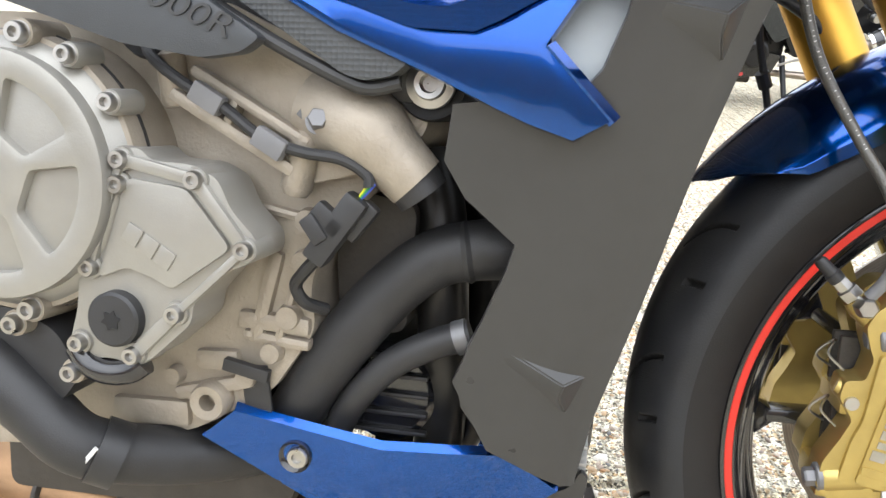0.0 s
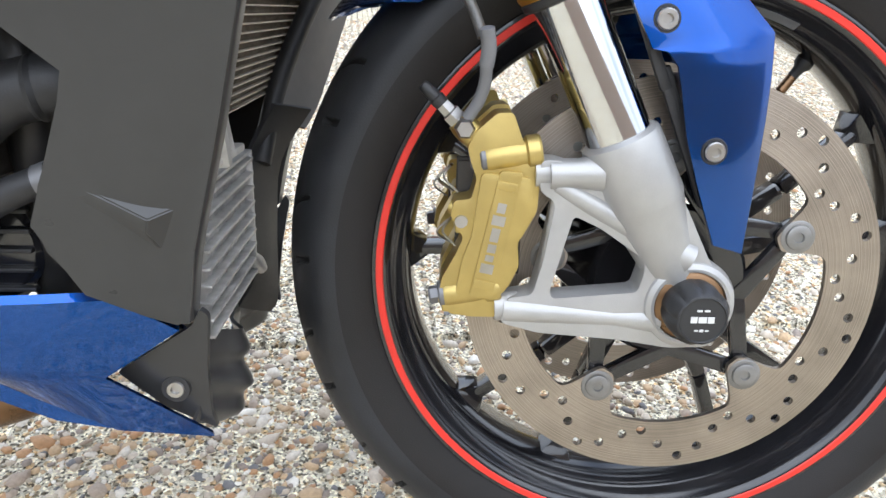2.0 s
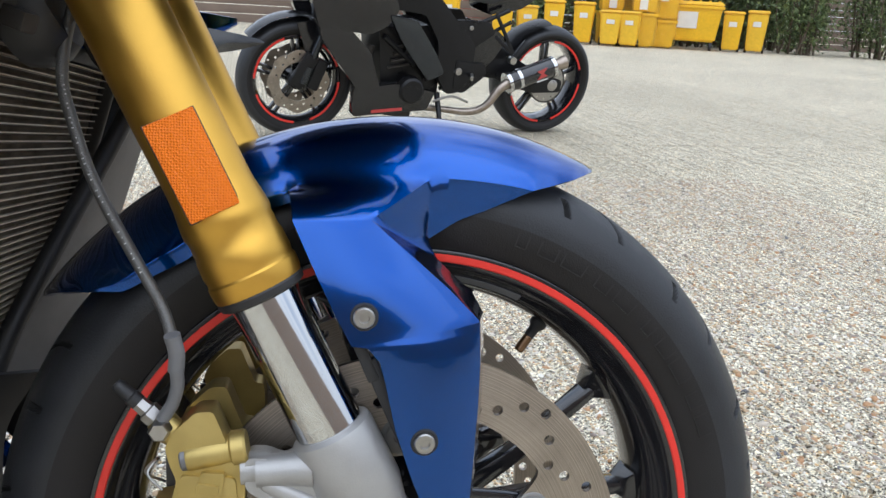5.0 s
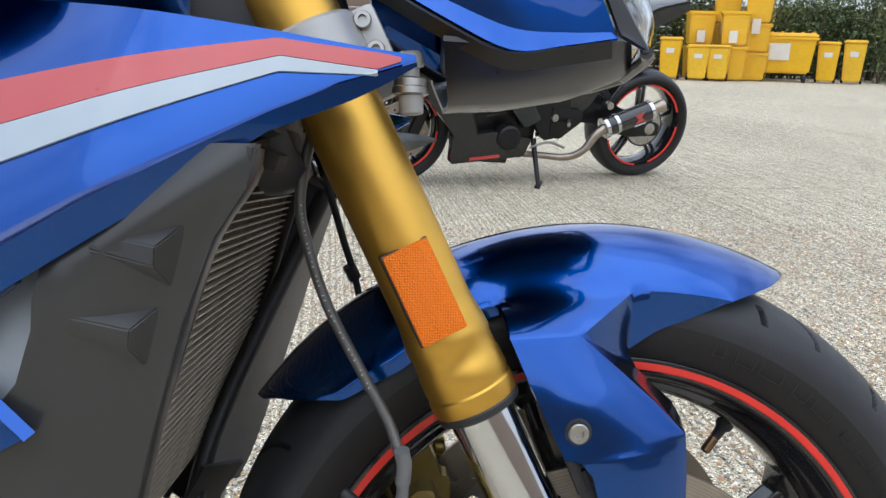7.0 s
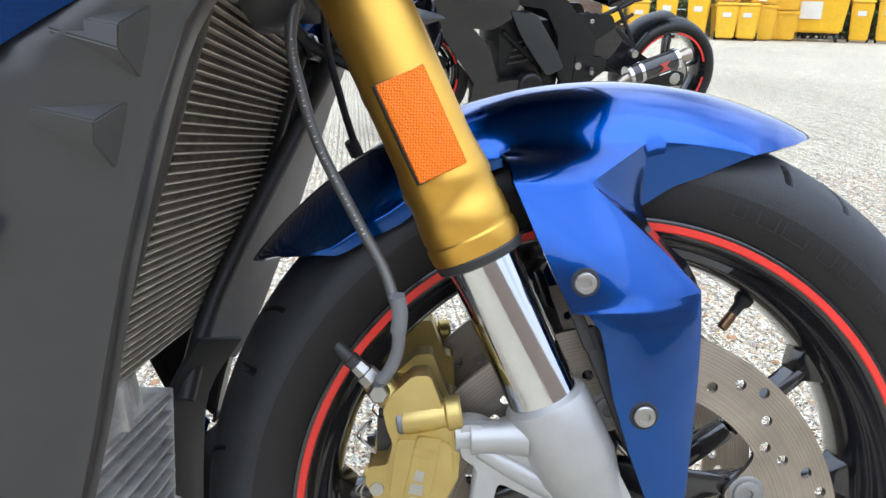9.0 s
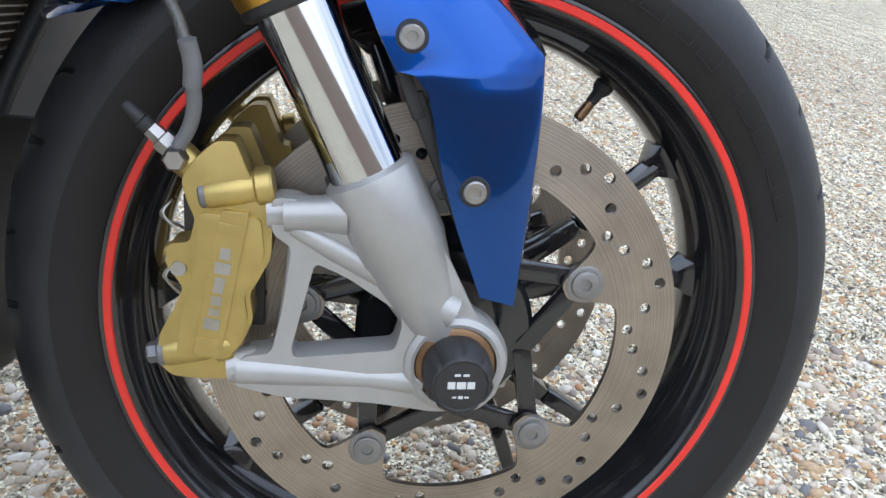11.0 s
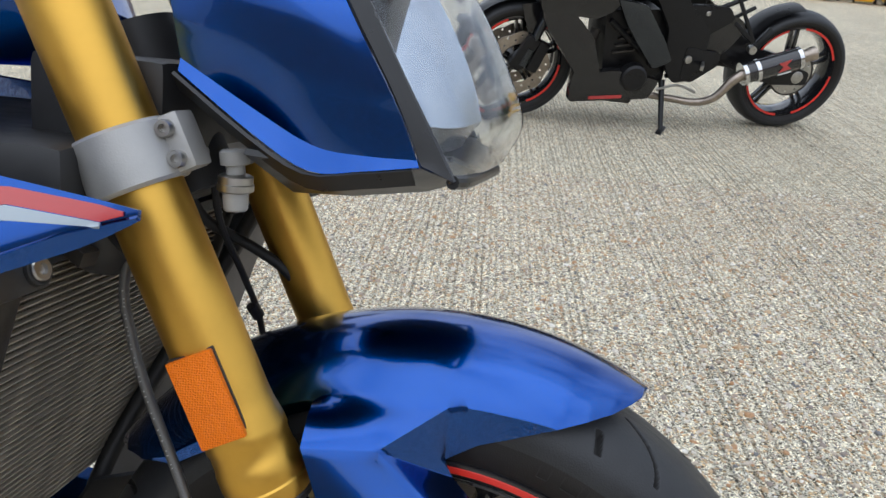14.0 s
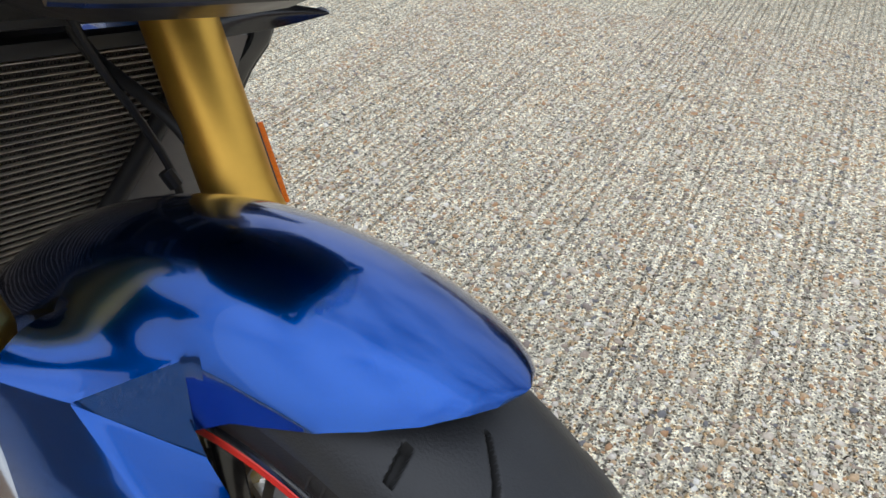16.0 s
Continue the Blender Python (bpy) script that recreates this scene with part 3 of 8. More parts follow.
front_wheel = part("front_wheel", lathe([(0.014, -0.045), (0.030, -0.045), (0.036, -0.030), (0.030, 0.0), (0.036, 0.030), (0.030, 0.045), (0.014, 0.045)], 48, closed=True), BLACK_GLOSS, bike, "black cast front wheel hub")
TYRE_PROFILE = [(0.2255, 0.043), (0.231, 0.0495), (0.240, 0.055), (0.252, 0.0595), (0.264, 0.0605), (0.274, 0.0585), (0.283, 0.053), (0.291, 0.044), (0.2975, 0.031), (0.301, 0.016), (0.3022, 0.0)]
tyre = part("tyre", build_tyre(TYRE_PROFILE, 1800, True, GROUND_Z + 0.001), [TYRE, SIDEWALL, RECESS_SHADE], front_wheel, "black road tyre with swept tread grooves", sharp=50)

RIM_SIDE = [(0.2335, -0.0495), (0.2318, -0.0525), (0.2295, -0.0530), (0.2225, -0.0520), (0.2195, -0.0500), (0.2165, -0.0455), (0.2135, -0.0400), (0.2105, -0.0370), (0.2065, -0.0325), (0.2025, -0.0220), (0.2005, -0.010)]
rim_profile = RIM_SIDE + [(0.2000, 0.0)] + [(r, -y) for r, y in RIM_SIDE[::-1]] + [(0.2275, 0.044), (0.212, 0.030), (0.208, 0.0), (0.212, -0.030), (0.2275, -0.044)]
rim = part("rim", lathe(rim_profile, 160, closed=True), BLACK_GLOSS, front_wheel, "gloss black rim", sharp=40)
for y in (-0.0529, 0.0529):
    s = 1 if y > 0 else -1
    part("rim_stripe", lathe([(0.2232, y - 0.0005 * s), (0.2240, y + 0.0003 * s), (0.2285, y + 0.0006 * s), (0.2292, y - 0.0002 * s)], 160), RED_STRIPE, front_wheel, "red rim tape stripe")
# ten slim spokes
for k in range(10):
    a = (6.3, 34.5)[k % 2] + 72 * (k // 2)
    lean = 8 if k % 2 == 0 else -8
    p_in, p_out = polar(0.030, a + lean, -0.012), polar(0.203, a, 0.0)
    mid = polar(0.12, a + lean * 0.4, -0.008)
    sp = join(bar(p_in, mid, 0.020, 0.022, 0.004, w1=0.013, h1=0.020), bar(mid, p_out, 0.013, 0.020, 0.004, w1=0.011, h1=0.024),
              bar(polar(0.186, a, 0), polar(0.204, a, 0), 0.010, 0.020, 0.003, w1=0.034, h1=0.036))
    part("spoke", sp, BLACK_GLOSS, front_wheel)
# valve
valve = part("valve", rod(polar(0.203, 55.5, 0), polar(0.178, 55.5, 0), [(0, 0.0075), (0.25, 0.0072), (0.4, 0.0045), (0.7, 0.0042), (0.72, 0.0036), (1, 0.0036)], 16), BLACK_RUBBER, front_wheel)
part("valve_cap", rod(polar(0.186, 55.5, 0), polar(0.170, 55.5, 0), [(0, 0.0038), (0.2, 0.0042), (0.9, 0.0042), (1, 0.003)], 12), RUST, front_wheel, "dull brass valve cap")
# grey balance sticker inside the rim
part("rim_label", lathe([(0.2122, -0.0400), (0.2076, -0.0345), (0.2080, -0.0340), (0.2126, -0.0396)], 14, closed=True, arc=(66, 82)), GREY_RUBBER, front_wheel, "grey rim sticker")

BUTTONS = [23.5 + 72 * k for k in range(5)]
DISC_Y = 0.0755


def disc_loops():
    outer = [(0.160 * math.cos(2 * math.pi * k / 180), 0.160 * math.sin(2 * math.pi * k / 180)) for k in range(180)]
    inner = []
    for k in range(240):
        a = 360 * k / 240
        d = min(abs((a - b + 180) % 360 - 180) for b in BUTTONS)
        r = 0.1185 - 0.0335 * math.exp(-(d / 9.0) ** 4)
        inner.append((r * math.cos(radians(a)), r * math.sin(radians(a))))
    holes = []
    for k in range(55):
        a = radians(k * 360 / 55 + 3)
        r = (0.1265, 0.1385, 0.1505, 0.1445, 0.1325)[k % 5]
        holes.append(circle(r * math.cos(a), r * math.sin(a), 0.0040, 12))
    return outer, [inner] + holes


for s in (-1, 1):
    loop, holes = disc_loops()
    y = s * DISC_Y
    disc = part("brake_disc", plate(loop, holes, y - 0.00225, y + 0.00225), DISC, front_wheel, "drilled steel brake disc with worn faces", sharp=30)
    for b in BUTTONS:
        p = polar(0.1, b, y + s * 0.0022)
        d = Vector((0, s, 0))
        part("disc_button", spin_to(lathe([(0, -0.004), (0.0132, -0.004), (0.0132, 0.0004), (0.0122, 0.0010), (0.0100, 0.0010), (0.0096, 0.0026), (0.0086, 0.0032), (0.0040, 0.0032), (0.0034, 0.0016), (0, 0.0016)], 24, "Z"), p, p + d), BUTTON, front_wheel, "grey steel floating button")
    for b in BUTTONS:
        tip = polar(0.101, b, s * (DISC_Y - 0.009))
        for e in (-36, 36):
            root = polar(0.056, b + e, s * 0.066)
            part("carrier_arm", bar(root, tip, 0.014, 0.010, 0.003, w1=0.013, h1=0.009), BLACK_GLOSS, disc, "black disc carrier arm")
        part("carrier_tip", bar(polar(0.088, b, s * (DISC_Y - 0.009)), polar(0.110, b, s * (DISC_Y - 0.009)), 0.022, 0.011, 0.003), BLACK_GLOSS, disc)
for s in (-1, 1):
    part("carrier_ring", lathe([(0.036, s * 0.056), (0.038, s * 0.066), (0.058, s * 0.0700), (0.062, s * 0.0650), (0.060, s * 0.0590)], 60, closed=True), BLACK_GLOSS, front_wheel)
part("hub_shell", lathe([(0.020, -0.064), (0.044, -0.060), (0.048, -0.045), (0.046, 0.0), (0.048, 0.045), (0.044, 0.060), (0.020, 0.064)], 48), BLACK_GLOSS, front_wheel)
# raised lettering of the sidewall as plain outlined bars
for s in (-1, 1):
    for k in range(10):
        a0 = 20 + k * 5.6
        wide = (4.2, 3.1, 4.6, 3.6, 2.2)[k % 5]
        for r0, r1, b0, b1 in ((0.2575, 0.2582, 0, wide), (0.2465, 0.2472, 0, wide), (0.2465, 0.2582, 0, 0.25), (0.2465, 0.2582, wide - 0.25, wide)):
            part("sidewall_mark", lathe([(r0, s * 0.0596), (r0, s * 0.0603), (r1, s * 0.0603), (r1, s * 0.0596)], 5, arc=(a0 + b0, a0 + b1)), SIDEMARK, front_wheel)

# ---- fork, brakes, mudguard ----
FD = Vector((-0.4337, 0, 0.901))       # along the fork, upwards
FA = Vector((-0.002, 0, 0.0))          # the fork's line at axle height


def fork_at(s, y):
    """A point on the fork leg's axis, s metres above the axle."""
    return FA + FD * s + Vector((0, y, 0))


FORK_Y = 0.105
for s in (-1, 1):
    y = s * FORK_Y
    leg = part("fork_leg", rod(fork_at(0.120, y), fork_at(0.26, y), [(0, 0.0228), (1, 0.0228)], 48), CHROME, bike, "chromed fork stanchion")
    g = 0.236
    L = 0.42
    prof = [(0.0, 0.0282), (0.004, 0.0296), (0.012, 0.0298), (0.0135, 0.0288), (0.016, 0.0288), (0.0175, 0.0294), (0.030, 0.0290), (0.032, 0.0282), (0.043, 0.0279), (0.046, 0.0290), (0.052, 0.0288), (0.066, 0.0268), (0.075, 0.0264), (0.30, 0.0268), (0.42, 0.0268)]
    part("outer_tube", rod(fork_at(g, y), fork_at(g + L, y), [(a / L, r) for a, r in prof], 56), GOLD, leg, "gold anodised outer fork tube", sharp=25)
    part("dust_seal", rod(fork_at(g - 0.006, y), fork_at(g + 0.001, y), [(0, 0.0255), (0.25, 0.0285), (0.8, 0.0292), (1, 0.0285)], 40), BLACK_RUBBER, leg, "black dust seal")
    # cast foot with its caliper bracket
    foot = part("fork_foot", rod(fork_at(0.012, y), fork_at(0.132, y), [(0, 0.0150), (0.12, 0.0185), (0.40, 0.0245), (0.56, 0.0282), (0.575, 0.0290), (0.95, 0.0283), (0.98, 0.0274), (1, 0.0240)], 56), SILVER, bike, "silver cast fork foot")
    outline = rounded([(-0.113, 0.1025), (-0.100, 0.1025), (-0.0887, 0.0970), (-0.080, 0.1020), (-0.060, 0.1080), (-0.030, 0.1000), (-0.009, 0.0700), (0.0110, 0.0320), (0.0225, 0.0180), (0.0300, -0.0030), (0.0285, -0.0220), (0.0170, -0.0335), (-0.0121, -0.0345), (-0.050, -0.0285), (-0.1083, -0.0240), (-0.136, -0.0165), (-0.132, 0.0025), (-0.1135, 0.0050), (-0.1075, 0.0300), (-0.1012, 0.0730), (-0.113, 0.0810)], 0.005)
    tri = rounded([(-0.0880, 0.0640), (-0.0685, 0.0550), (-0.0360, 0.0330), (-0.0345, 0.0240), (-0.0385, 0.0080), (-0.0995, 0.0025), (-0.1015, 0.0080)], 0.0045)
    web = plate(outline, [tri], s * 0.1175, s * 0.0945, 0.0036)
    part("caliper_bracket", web, SILVER, foot, "silver forked caliper bracket", sharp=50)
    yc = s * 0.1125
    for p, q, prof, flat in (((-0.106, 0.0918), (-0.070, 0.0935), [(0, 0.0105), (0.6, 0.0108), (1, 0.0130)], 0.0),
                             ((-0.101, 0.0850), (-0.004, 0.0330), [(0, 0.0060), (0.25, 0.0078), (0.7, 0.0085), (1, 0.0120)], 0.0010),
                             ((-0.134, -0.0072), (-0.020, -0.0150), [(0, 0.0098), (0.25, 0.0092), (0.7, 0.0075), (1, 0.0100)], -0.0010),
                             ((-0.0985, 0.0760), (-0.1075, 0.0050), [(0, 0.0052), (0.4, 0.0042), (1, 0.0050)], -0.0005)):
        part("bracket_arm", rod((p[0], yc + s * flat, p[1]), (q[0], yc + s * flat, q[1]), prof, 28), SILVER, foot)
    for x0, z0, dx in ((-0.116, 0.0918, 0.020), (-0.140, -0.0070, 0.018)):
        part("bracket_lug", rod((x0, s * 0.108, z0), (x0 + dx, s * 0.108, z0 + 0.001), [(0, 0.0108), (0.8, 0.0112), (1, 0.0095)], 24), SILVER, foot)
    part("axle_boss", spin_to(lathe([(0, 0), (0.034, 0), (0.0345, 0.016), (0.032, 0.0225), (0.0285, 0.0245), (0.0262, 0.0240), (0.0262, 0.018), (0, 0.018)], 56, "Z"), (0, y - s * 0.008, -0.001), (0, y + s, -0.001)), SILVER, foot)
    part("axle_ring", spin_to(lathe([(0.0258, 0.0), (0.0258, 0.006), (0.0235, 0.0075), (0.0, 0.0075)], 40, "Z"), (0, y + s * 0.0085, -0.001), (0, y + s, -0.001)), RUST, foot, "reddish washer ring")
    # black slider pad with flutes
    k = 8
    pad = bmesh.new()
    prof = [(0.0, 0.0, 0), (0.0215, 0.0, 0), (0.0222, 0.010, 1), (0.0214, 0.021, 1), (0.0178, 0.0275, 0.5), (0.0165, 0.028, 0), (0.0158, 0.027, 0), (0.0, 0.027, 0)]
    rings = []
    for i in range(64):
        a = 2 * math.pi * i / 64
        dent = 0.0022 * max(0.0, math.cos(k * a)) ** 3
        rings.append([pad.verts.new(((r - dent * f) * math.cos(a), (r - dent * f) * math.sin(a), h)) for r, h, f in prof])
    for i in range(64):
        a, b = rings[i], rings[(i + 1) % 64]
        for j in range(len(prof) - 1):
            pad.faces.new((a[j], a[j + 1], b[j + 1], b[j]))
    bmesh.ops.remove_doubles(pad, verts=pad.verts, dist=1e-6)
    slider = part("axle_slider", spin_to(pad, (0, y + s * 0.014, -0.001), (0, y + s, -0.001)), BLACK_PLASTIC, bike, "fluted black axle slider with white marks")
    yf = y + s * 0.0412
    for x0, x1, z0, z1 in ((-0.0082, -0.0036, -0.0020, 0.0024), (-0.0028, 0.0028, -0.0020, 0.0024), (0.0036, 0.0082, -0.0020, 0.0024), (-0.0045, -0.0008, 0.0062, 0.0076), (0.0008, 0.0045, 0.0062, 0.0076), (-0.0050, -0.0024, -0.0082, -0.0072), (-0.0014, 0.0014, -0.0086, -0.0068), (0.0024, 0.0050, -0.0082, -0.0072)):
        part("mark", box(x0, x1, yf - 0.0003, yf + 0.0003, z0 - 0.001, z1 - 0.001), WHITE_MARK, slider)

# amber reflectors with black backing on the outer tubes
for s in (-1, 1):
    y = s * (FORK_Y + 0.0275)
    c = fork_at(0.322, y)
    m = Matrix.Translation(c) @ Matrix.Rotation(radians(-25.7), 4, "Y") @ Matrix.Rotation(radians(-s * 9), 4, "Z")
    ref = part("reflector", moved(box(-0.0155, 0.0155, -0.0018, 0.0035, -0.031, 0.031, 0.0012) if s > 0 else box(-0.0155, 0.0155, -0.0035, 0.0018, -0.031, 0.031, 0.0012), m), ORANGE, bike, "amber side reflector", sharp=30)
    part("reflector_base", moved(box(-0.0163, 0.0163, -0.0055, 0.0055, -0.0318, 0.0318, 0.001), m @ Matrix.Translation((0, -s * 0.0072, 0))), BLACK_PLASTIC, ref)


def caliper(s):
    y = s * FORK_Y
    outline = rounded([(-0.163, 0.110), (-0.158, 0.1200), (-0.1440, 0.1330), (-0.1330, 0.1335), (-0.1250, 0.1130), (-0.1215, 0.1040), (-0.114, 0.1030), (-0.113, 0.0810), (-0.1135, 0.0660), (-0.1215, 0.0500), (-0.1260, 0.0430), (-0.1240, 0.0260), (-0.1310, 0.0100), (-0.137, 0.0030), (-0.138, -0.0130), (-0.156, -0.0130), (-0.172, -0.0110), (-0.181, -0.0020), (-0.1785, 0.0160), (-0.1700, 0.0320), (-0.1640, 0.0460), (-0.1735, 0.0610), (-0.1715, 0.0725), (-0.1595, 0.0740), (-0.1560, 0.0880), (-0.1600, 0.0980)], 0.003)
    lo, hi = sorted((s * 0.115, s * 0.090))
    body = plate(outline, (), lo, hi, 0.0035) if s < 0 else plate(outline, (), hi, lo, 0.0035)
    cal = part("brake_caliper", body, CALIPER, bike, "gold four-piston brake caliper")
    inner = plate([(x + 0.002, z) for x, z in outline], (), 0.0, s * -0.024, 0.0)
    part("inner_half", moved(inner, Matrix.Translation((0, s * (DISC_Y - 0.012), 0))), CALIPER, cal)
    for x0, x1, z0, z1 in ((-0.170, -0.154, 0.046, 0.060), (-0.158, -0.140, 0.104, 0.120), (-0.178, -0.158, -0.014, 0.004)):
        part("bridge", box(x0, x1, *sorted((s * 0.058, s * 0.106)), z0, z1, 0.003), CALIPER, cal)
    # raised spine on the outer face, its long edges chamfered
    quad = [(-0.1405, 0.0950), (-0.1250, 0.0940), (-0.1430, 0.0030), (-0.1590, 0.0050)]
    spine = plate(rounded(quad, 0.003), (), s * 0.1205, s * 0.110, 0.0020)
    part("spine", spine, CALIPER, cal)
    # broad stepped face under the spine
    quad = [(-0.1530, 0.0930), (-0.1190, 0.0900), (-0.1170, 0.0670), (-0.1290, 0.0430), (-0.1270, 0.0270), (-0.1340, 0.0090), (-0.1390, 0.0010), (-0.1690, 0.0050), (-0.1640, 0.0330), (-0.1585, 0.0480)]
    part("shoulder", plate(rounded(quad, 0.004), (), s * 0.1185, s * 0.108, 0.0030), CALIPER, cal)
    part("finger", rod((-0.174, s * 0.106, 0.0670), (-0.150, s * 0.112, 0.0590), [(0, 0.0045), (0.15, 0.0058), (0.8, 0.0050), (1, 0.0030)], 20), CALIPER, cal)
    p0, p1 = Vector((-0.1375, s * 0.1208, 0.076)), Vector((-0.1480, s * 0.1208, 0.022))
    lean = math.atan2(p0.x - p1.x, p0.z - p1.z)
    m = Matrix.Translation((p0 + p1) / 2) @ Matrix.Rotation(lean, 4, "Y")
    for z0, z1, w in ((-0.0275, -0.0205, 0.0046), (-0.0185, -0.0140, 0.0030), (-0.0120, -0.0060, 0.0030), (-0.0040, 0.0058, 0.0030), (0.0080, 0.0150, 0.0046), (0.0170, 0.0240, 0.0030)):
        part("mark", moved(box(-w, w, -0.0003, 0.0003, z0, z1), m), STEEL, cal)
    for z0 in (-0.036, 0.036):
        part("recess", moved(box(-0.007, 0.007, -0.0008, 0.0006, z0 - 0.003, z0 + 0.003, 0.0006), m), CALIPER, cal)
    # mounting bosses and radial bolts
    ax = Vector((0.985, 0, 0.17)).normalized()
    for p, run in ((Vector((-0.1545, s * 0.108, 0.1005)), 0.043), (Vector((-0.1810, s * 0.108, 0.0015)), 0.045)):
        part("boss", rod(p + ax * 0.004, p + ax * run, [(0, 0.0092), (0.05, 0.0102), (0.58, 0.0100), (0.62, 0.0096), (0.72, 0.0096), (0.76, 0.0116), (0.96, 0.0116), (1, 0.0105)], 32), CALIPER, cal)
        part("bolt_flange", rod(p + ax * 0.0005, p + ax * 0.0045, [(0, 0.0085), (0.3, 0.0096), (1, 0.0096)], 24), BOLT_DARK, cal)
        hex_bolt(p + ax * 0.001, -ax, 0.0066, 0.0075, BOLT_DARK, cal)
    # joint line of the two halves, pin and its spring clip
    part("pad_pin", rod((-0.166, s * 0.058, 0.058), (-0.166, s * 0.117, 0.058), [(0, 0.0032), (0.93, 0.0032), (0.94, 0.005), (1, 0.0045)], 12), STEEL, cal)
    for z0 in (0.035, 0.075):
        part("pad_clip", tube([(-0.168, y - s * 0.006, z0), (-0.178, y - s * 0.010, z0 + 0.010), (-0.172, y - s * 0.018, z0 + 0.018), (-0.182, y - s * 0.022, z0 + 0.006), (-0.170, y - s * 0.028, z0 - 0.004)], 0.0009, 6), STEEL, cal)
    for y0, y1 in ((0.081, 0.086), (0.065, 0.070)):
        part("pad", box(-0.168, -0.120, *sorted((s * y0, s * y1)), 0.010, 0.095, 0.001), DARK, cal)
    # bleed nipple with its rubber cap and the banjo
    d = Vector((-0.72, 0, 0.69))
    b0 = Vector((-0.1655, s * 0.104, 0.1225))
    part("banjo_block", rod(b0 - d * 0.012, b0 + d * 0.006, [(0, 0.009), (0.6, 0.0095), (1, 0.008)], 20), CALIPER, cal)
    part("bleed_nipple", rod(b0 + d * 0.004, b0 + d * 0.024, [(0, 0.0072), (0.45, 0.0072), (0.5, 0.0055), (1, 0.0050)], 6), STEEL, cal)
    part("bleed_cap", rod(b0 + d * 0.021, b0 + d * 0.040, [(0, 0.0052), (0.3, 0.0056), (0.35, 0.0046), (0.9, 0.0042), (1, 0.003)], 16), BLACK_RUBBER, cal, "black rubber bleed cap")
    part("banjo", rod(b0 + Vector((0, s * 0.004, 0.0)), b0 + Vector((0, s * 0.017, 0.0)), [(0, 0.0072), (0.8, 0.0072), (1, 0.0055)], 6), STEEL, cal)
    return cal


caliper(-1)
caliper(1)

# braided brake lines
for s in (-1, 1):
    if s > 0:
        line = part("brake_hose", tube([(-0.262, 0.050, 0.415), (-0.246, 0.068, 0.368), (-0.224, 0.074, 0.352), (-0.194, 0.078, 0.338), (-0.166, 0.084, 0.318), (-0.150, 0.094, 0.285), (-0.150, 0.106, 0.235), (-0.154, 0.117, 0.195), (-0.1560, 0.120, 0.182)], 0.0050, 14, 8), BLACK_RUBBER, bike, "black sheathed brake hose behind the fork")
    else:
        line = part("brake_hose", tube([(-0.205, s * 0.070, 0.445), (-0.215, s * 0.082, 0.402), (-0.2245, s * 0.090, 0.347), (-0.2185, s * 0.092, 0.313), (-0.2055, s * 0.095, 0.275), (-0.1825, s * 0.103, 0.233), (-0.1640, s * 0.112, 0.202), (-0.1560, s * 0.120, 0.182)], 0.0037, 14, 8), HOSE, bike, "braided steel brake hose with white print")
    run = smooth_line([(-0.2245, s * 0.090, 0.347), (-0.2185, s * 0.092, 0.313), (-0.2055, s * 0.095, 0.275), (-0.1825, s * 0.103, 0.233), (-0.1640, s * 0.112, 0.202)], 12)
    for i in range(2, 46 if s < 0 else 2):
        if i % 7 in (0, 3) or i > 40:
            continue
        way = (run[i + 1] - run[i]).normalized()
        side = way.cross(Vector((0, s, 0))).normalized()
        off = Vector((0, s, 0)) - way * way.dot(Vector((0, s, 0)))
        at = run[i] + off.normalized() * 0.00365
        part("print_mark", bar(at - side * 0.0007, at + side * (0.0007 if i % 3 else 0.0001), 0.0006, 0.0003, 0.0, off.normalized()), WHITE_MARK, line)
    part("ferrule", tube([(-0.1545, s * 0.131, 0.188), (-0.1525, s * 0.128, 0.176), (-0.1535, s * 0.125, 0.164)], 0.0050, 16), GREY_RUBBER, line, "grey rubber ferrule")
    part("banjo_pipe", tube([(-0.1535, s * 0.125, 0.166), (-0.1535, s * 0.121, 0.154), (-0.157, s * 0.117, 0.141), (-0.164, s * 0.114, 0.129)], 0.0042, 12), GREY_RUBBER, line)
# cable and its clip by the left leg
cable = part("sensor_cable", tube([(-0.215, 0.02, 0.44), (-0.222, 0.055, 0.37), (-0.212, 0.085, 0.315), (-0.200, 0.10, 0.272), (-0.192, 0.10, 0.235), (-0.188, 0.09, 0.205)], 0.0033, 10), BLACK_RUBBER, bike)
part("cable_tie", tube([(-0.2045, 0.095, 0.280), (-0.199, 0.10, 0.268)], 0.0062, 10), BLACK_PLASTIC, cable)


# mudguard: an arched shell over the tyre, with a faceted leg down each fork foot
GUARD_CREST = 0.3285
# the crease that bounds the shell: angle round the axle, half width, radius
CREASE = ((62.7, 0.003, 0.3275), (63.4, 0.018, 0.3240), (64.6, 0.030, 0.3190), (66.6, 0.044, 0.3100), (69.7, 0.057, 0.2990), (73.0, 0.067, 0.2890), (80.0, 0.070, 0.2862), (88.0, 0.0715, 0.2840), (97.5, 0.072, 0.2840), (108.0, 0.070, 0.2870), (112.0, 0.069, 0.2870), (125.0, 0.070, 0.2835), (134.0, 0.071, 0.2890), (137.5, 0.0697, 0.2995), (140.5, 0.055, 0.3130), (143.6, 0.030, 0.3230), (144.8, 0.008, 0.3275))
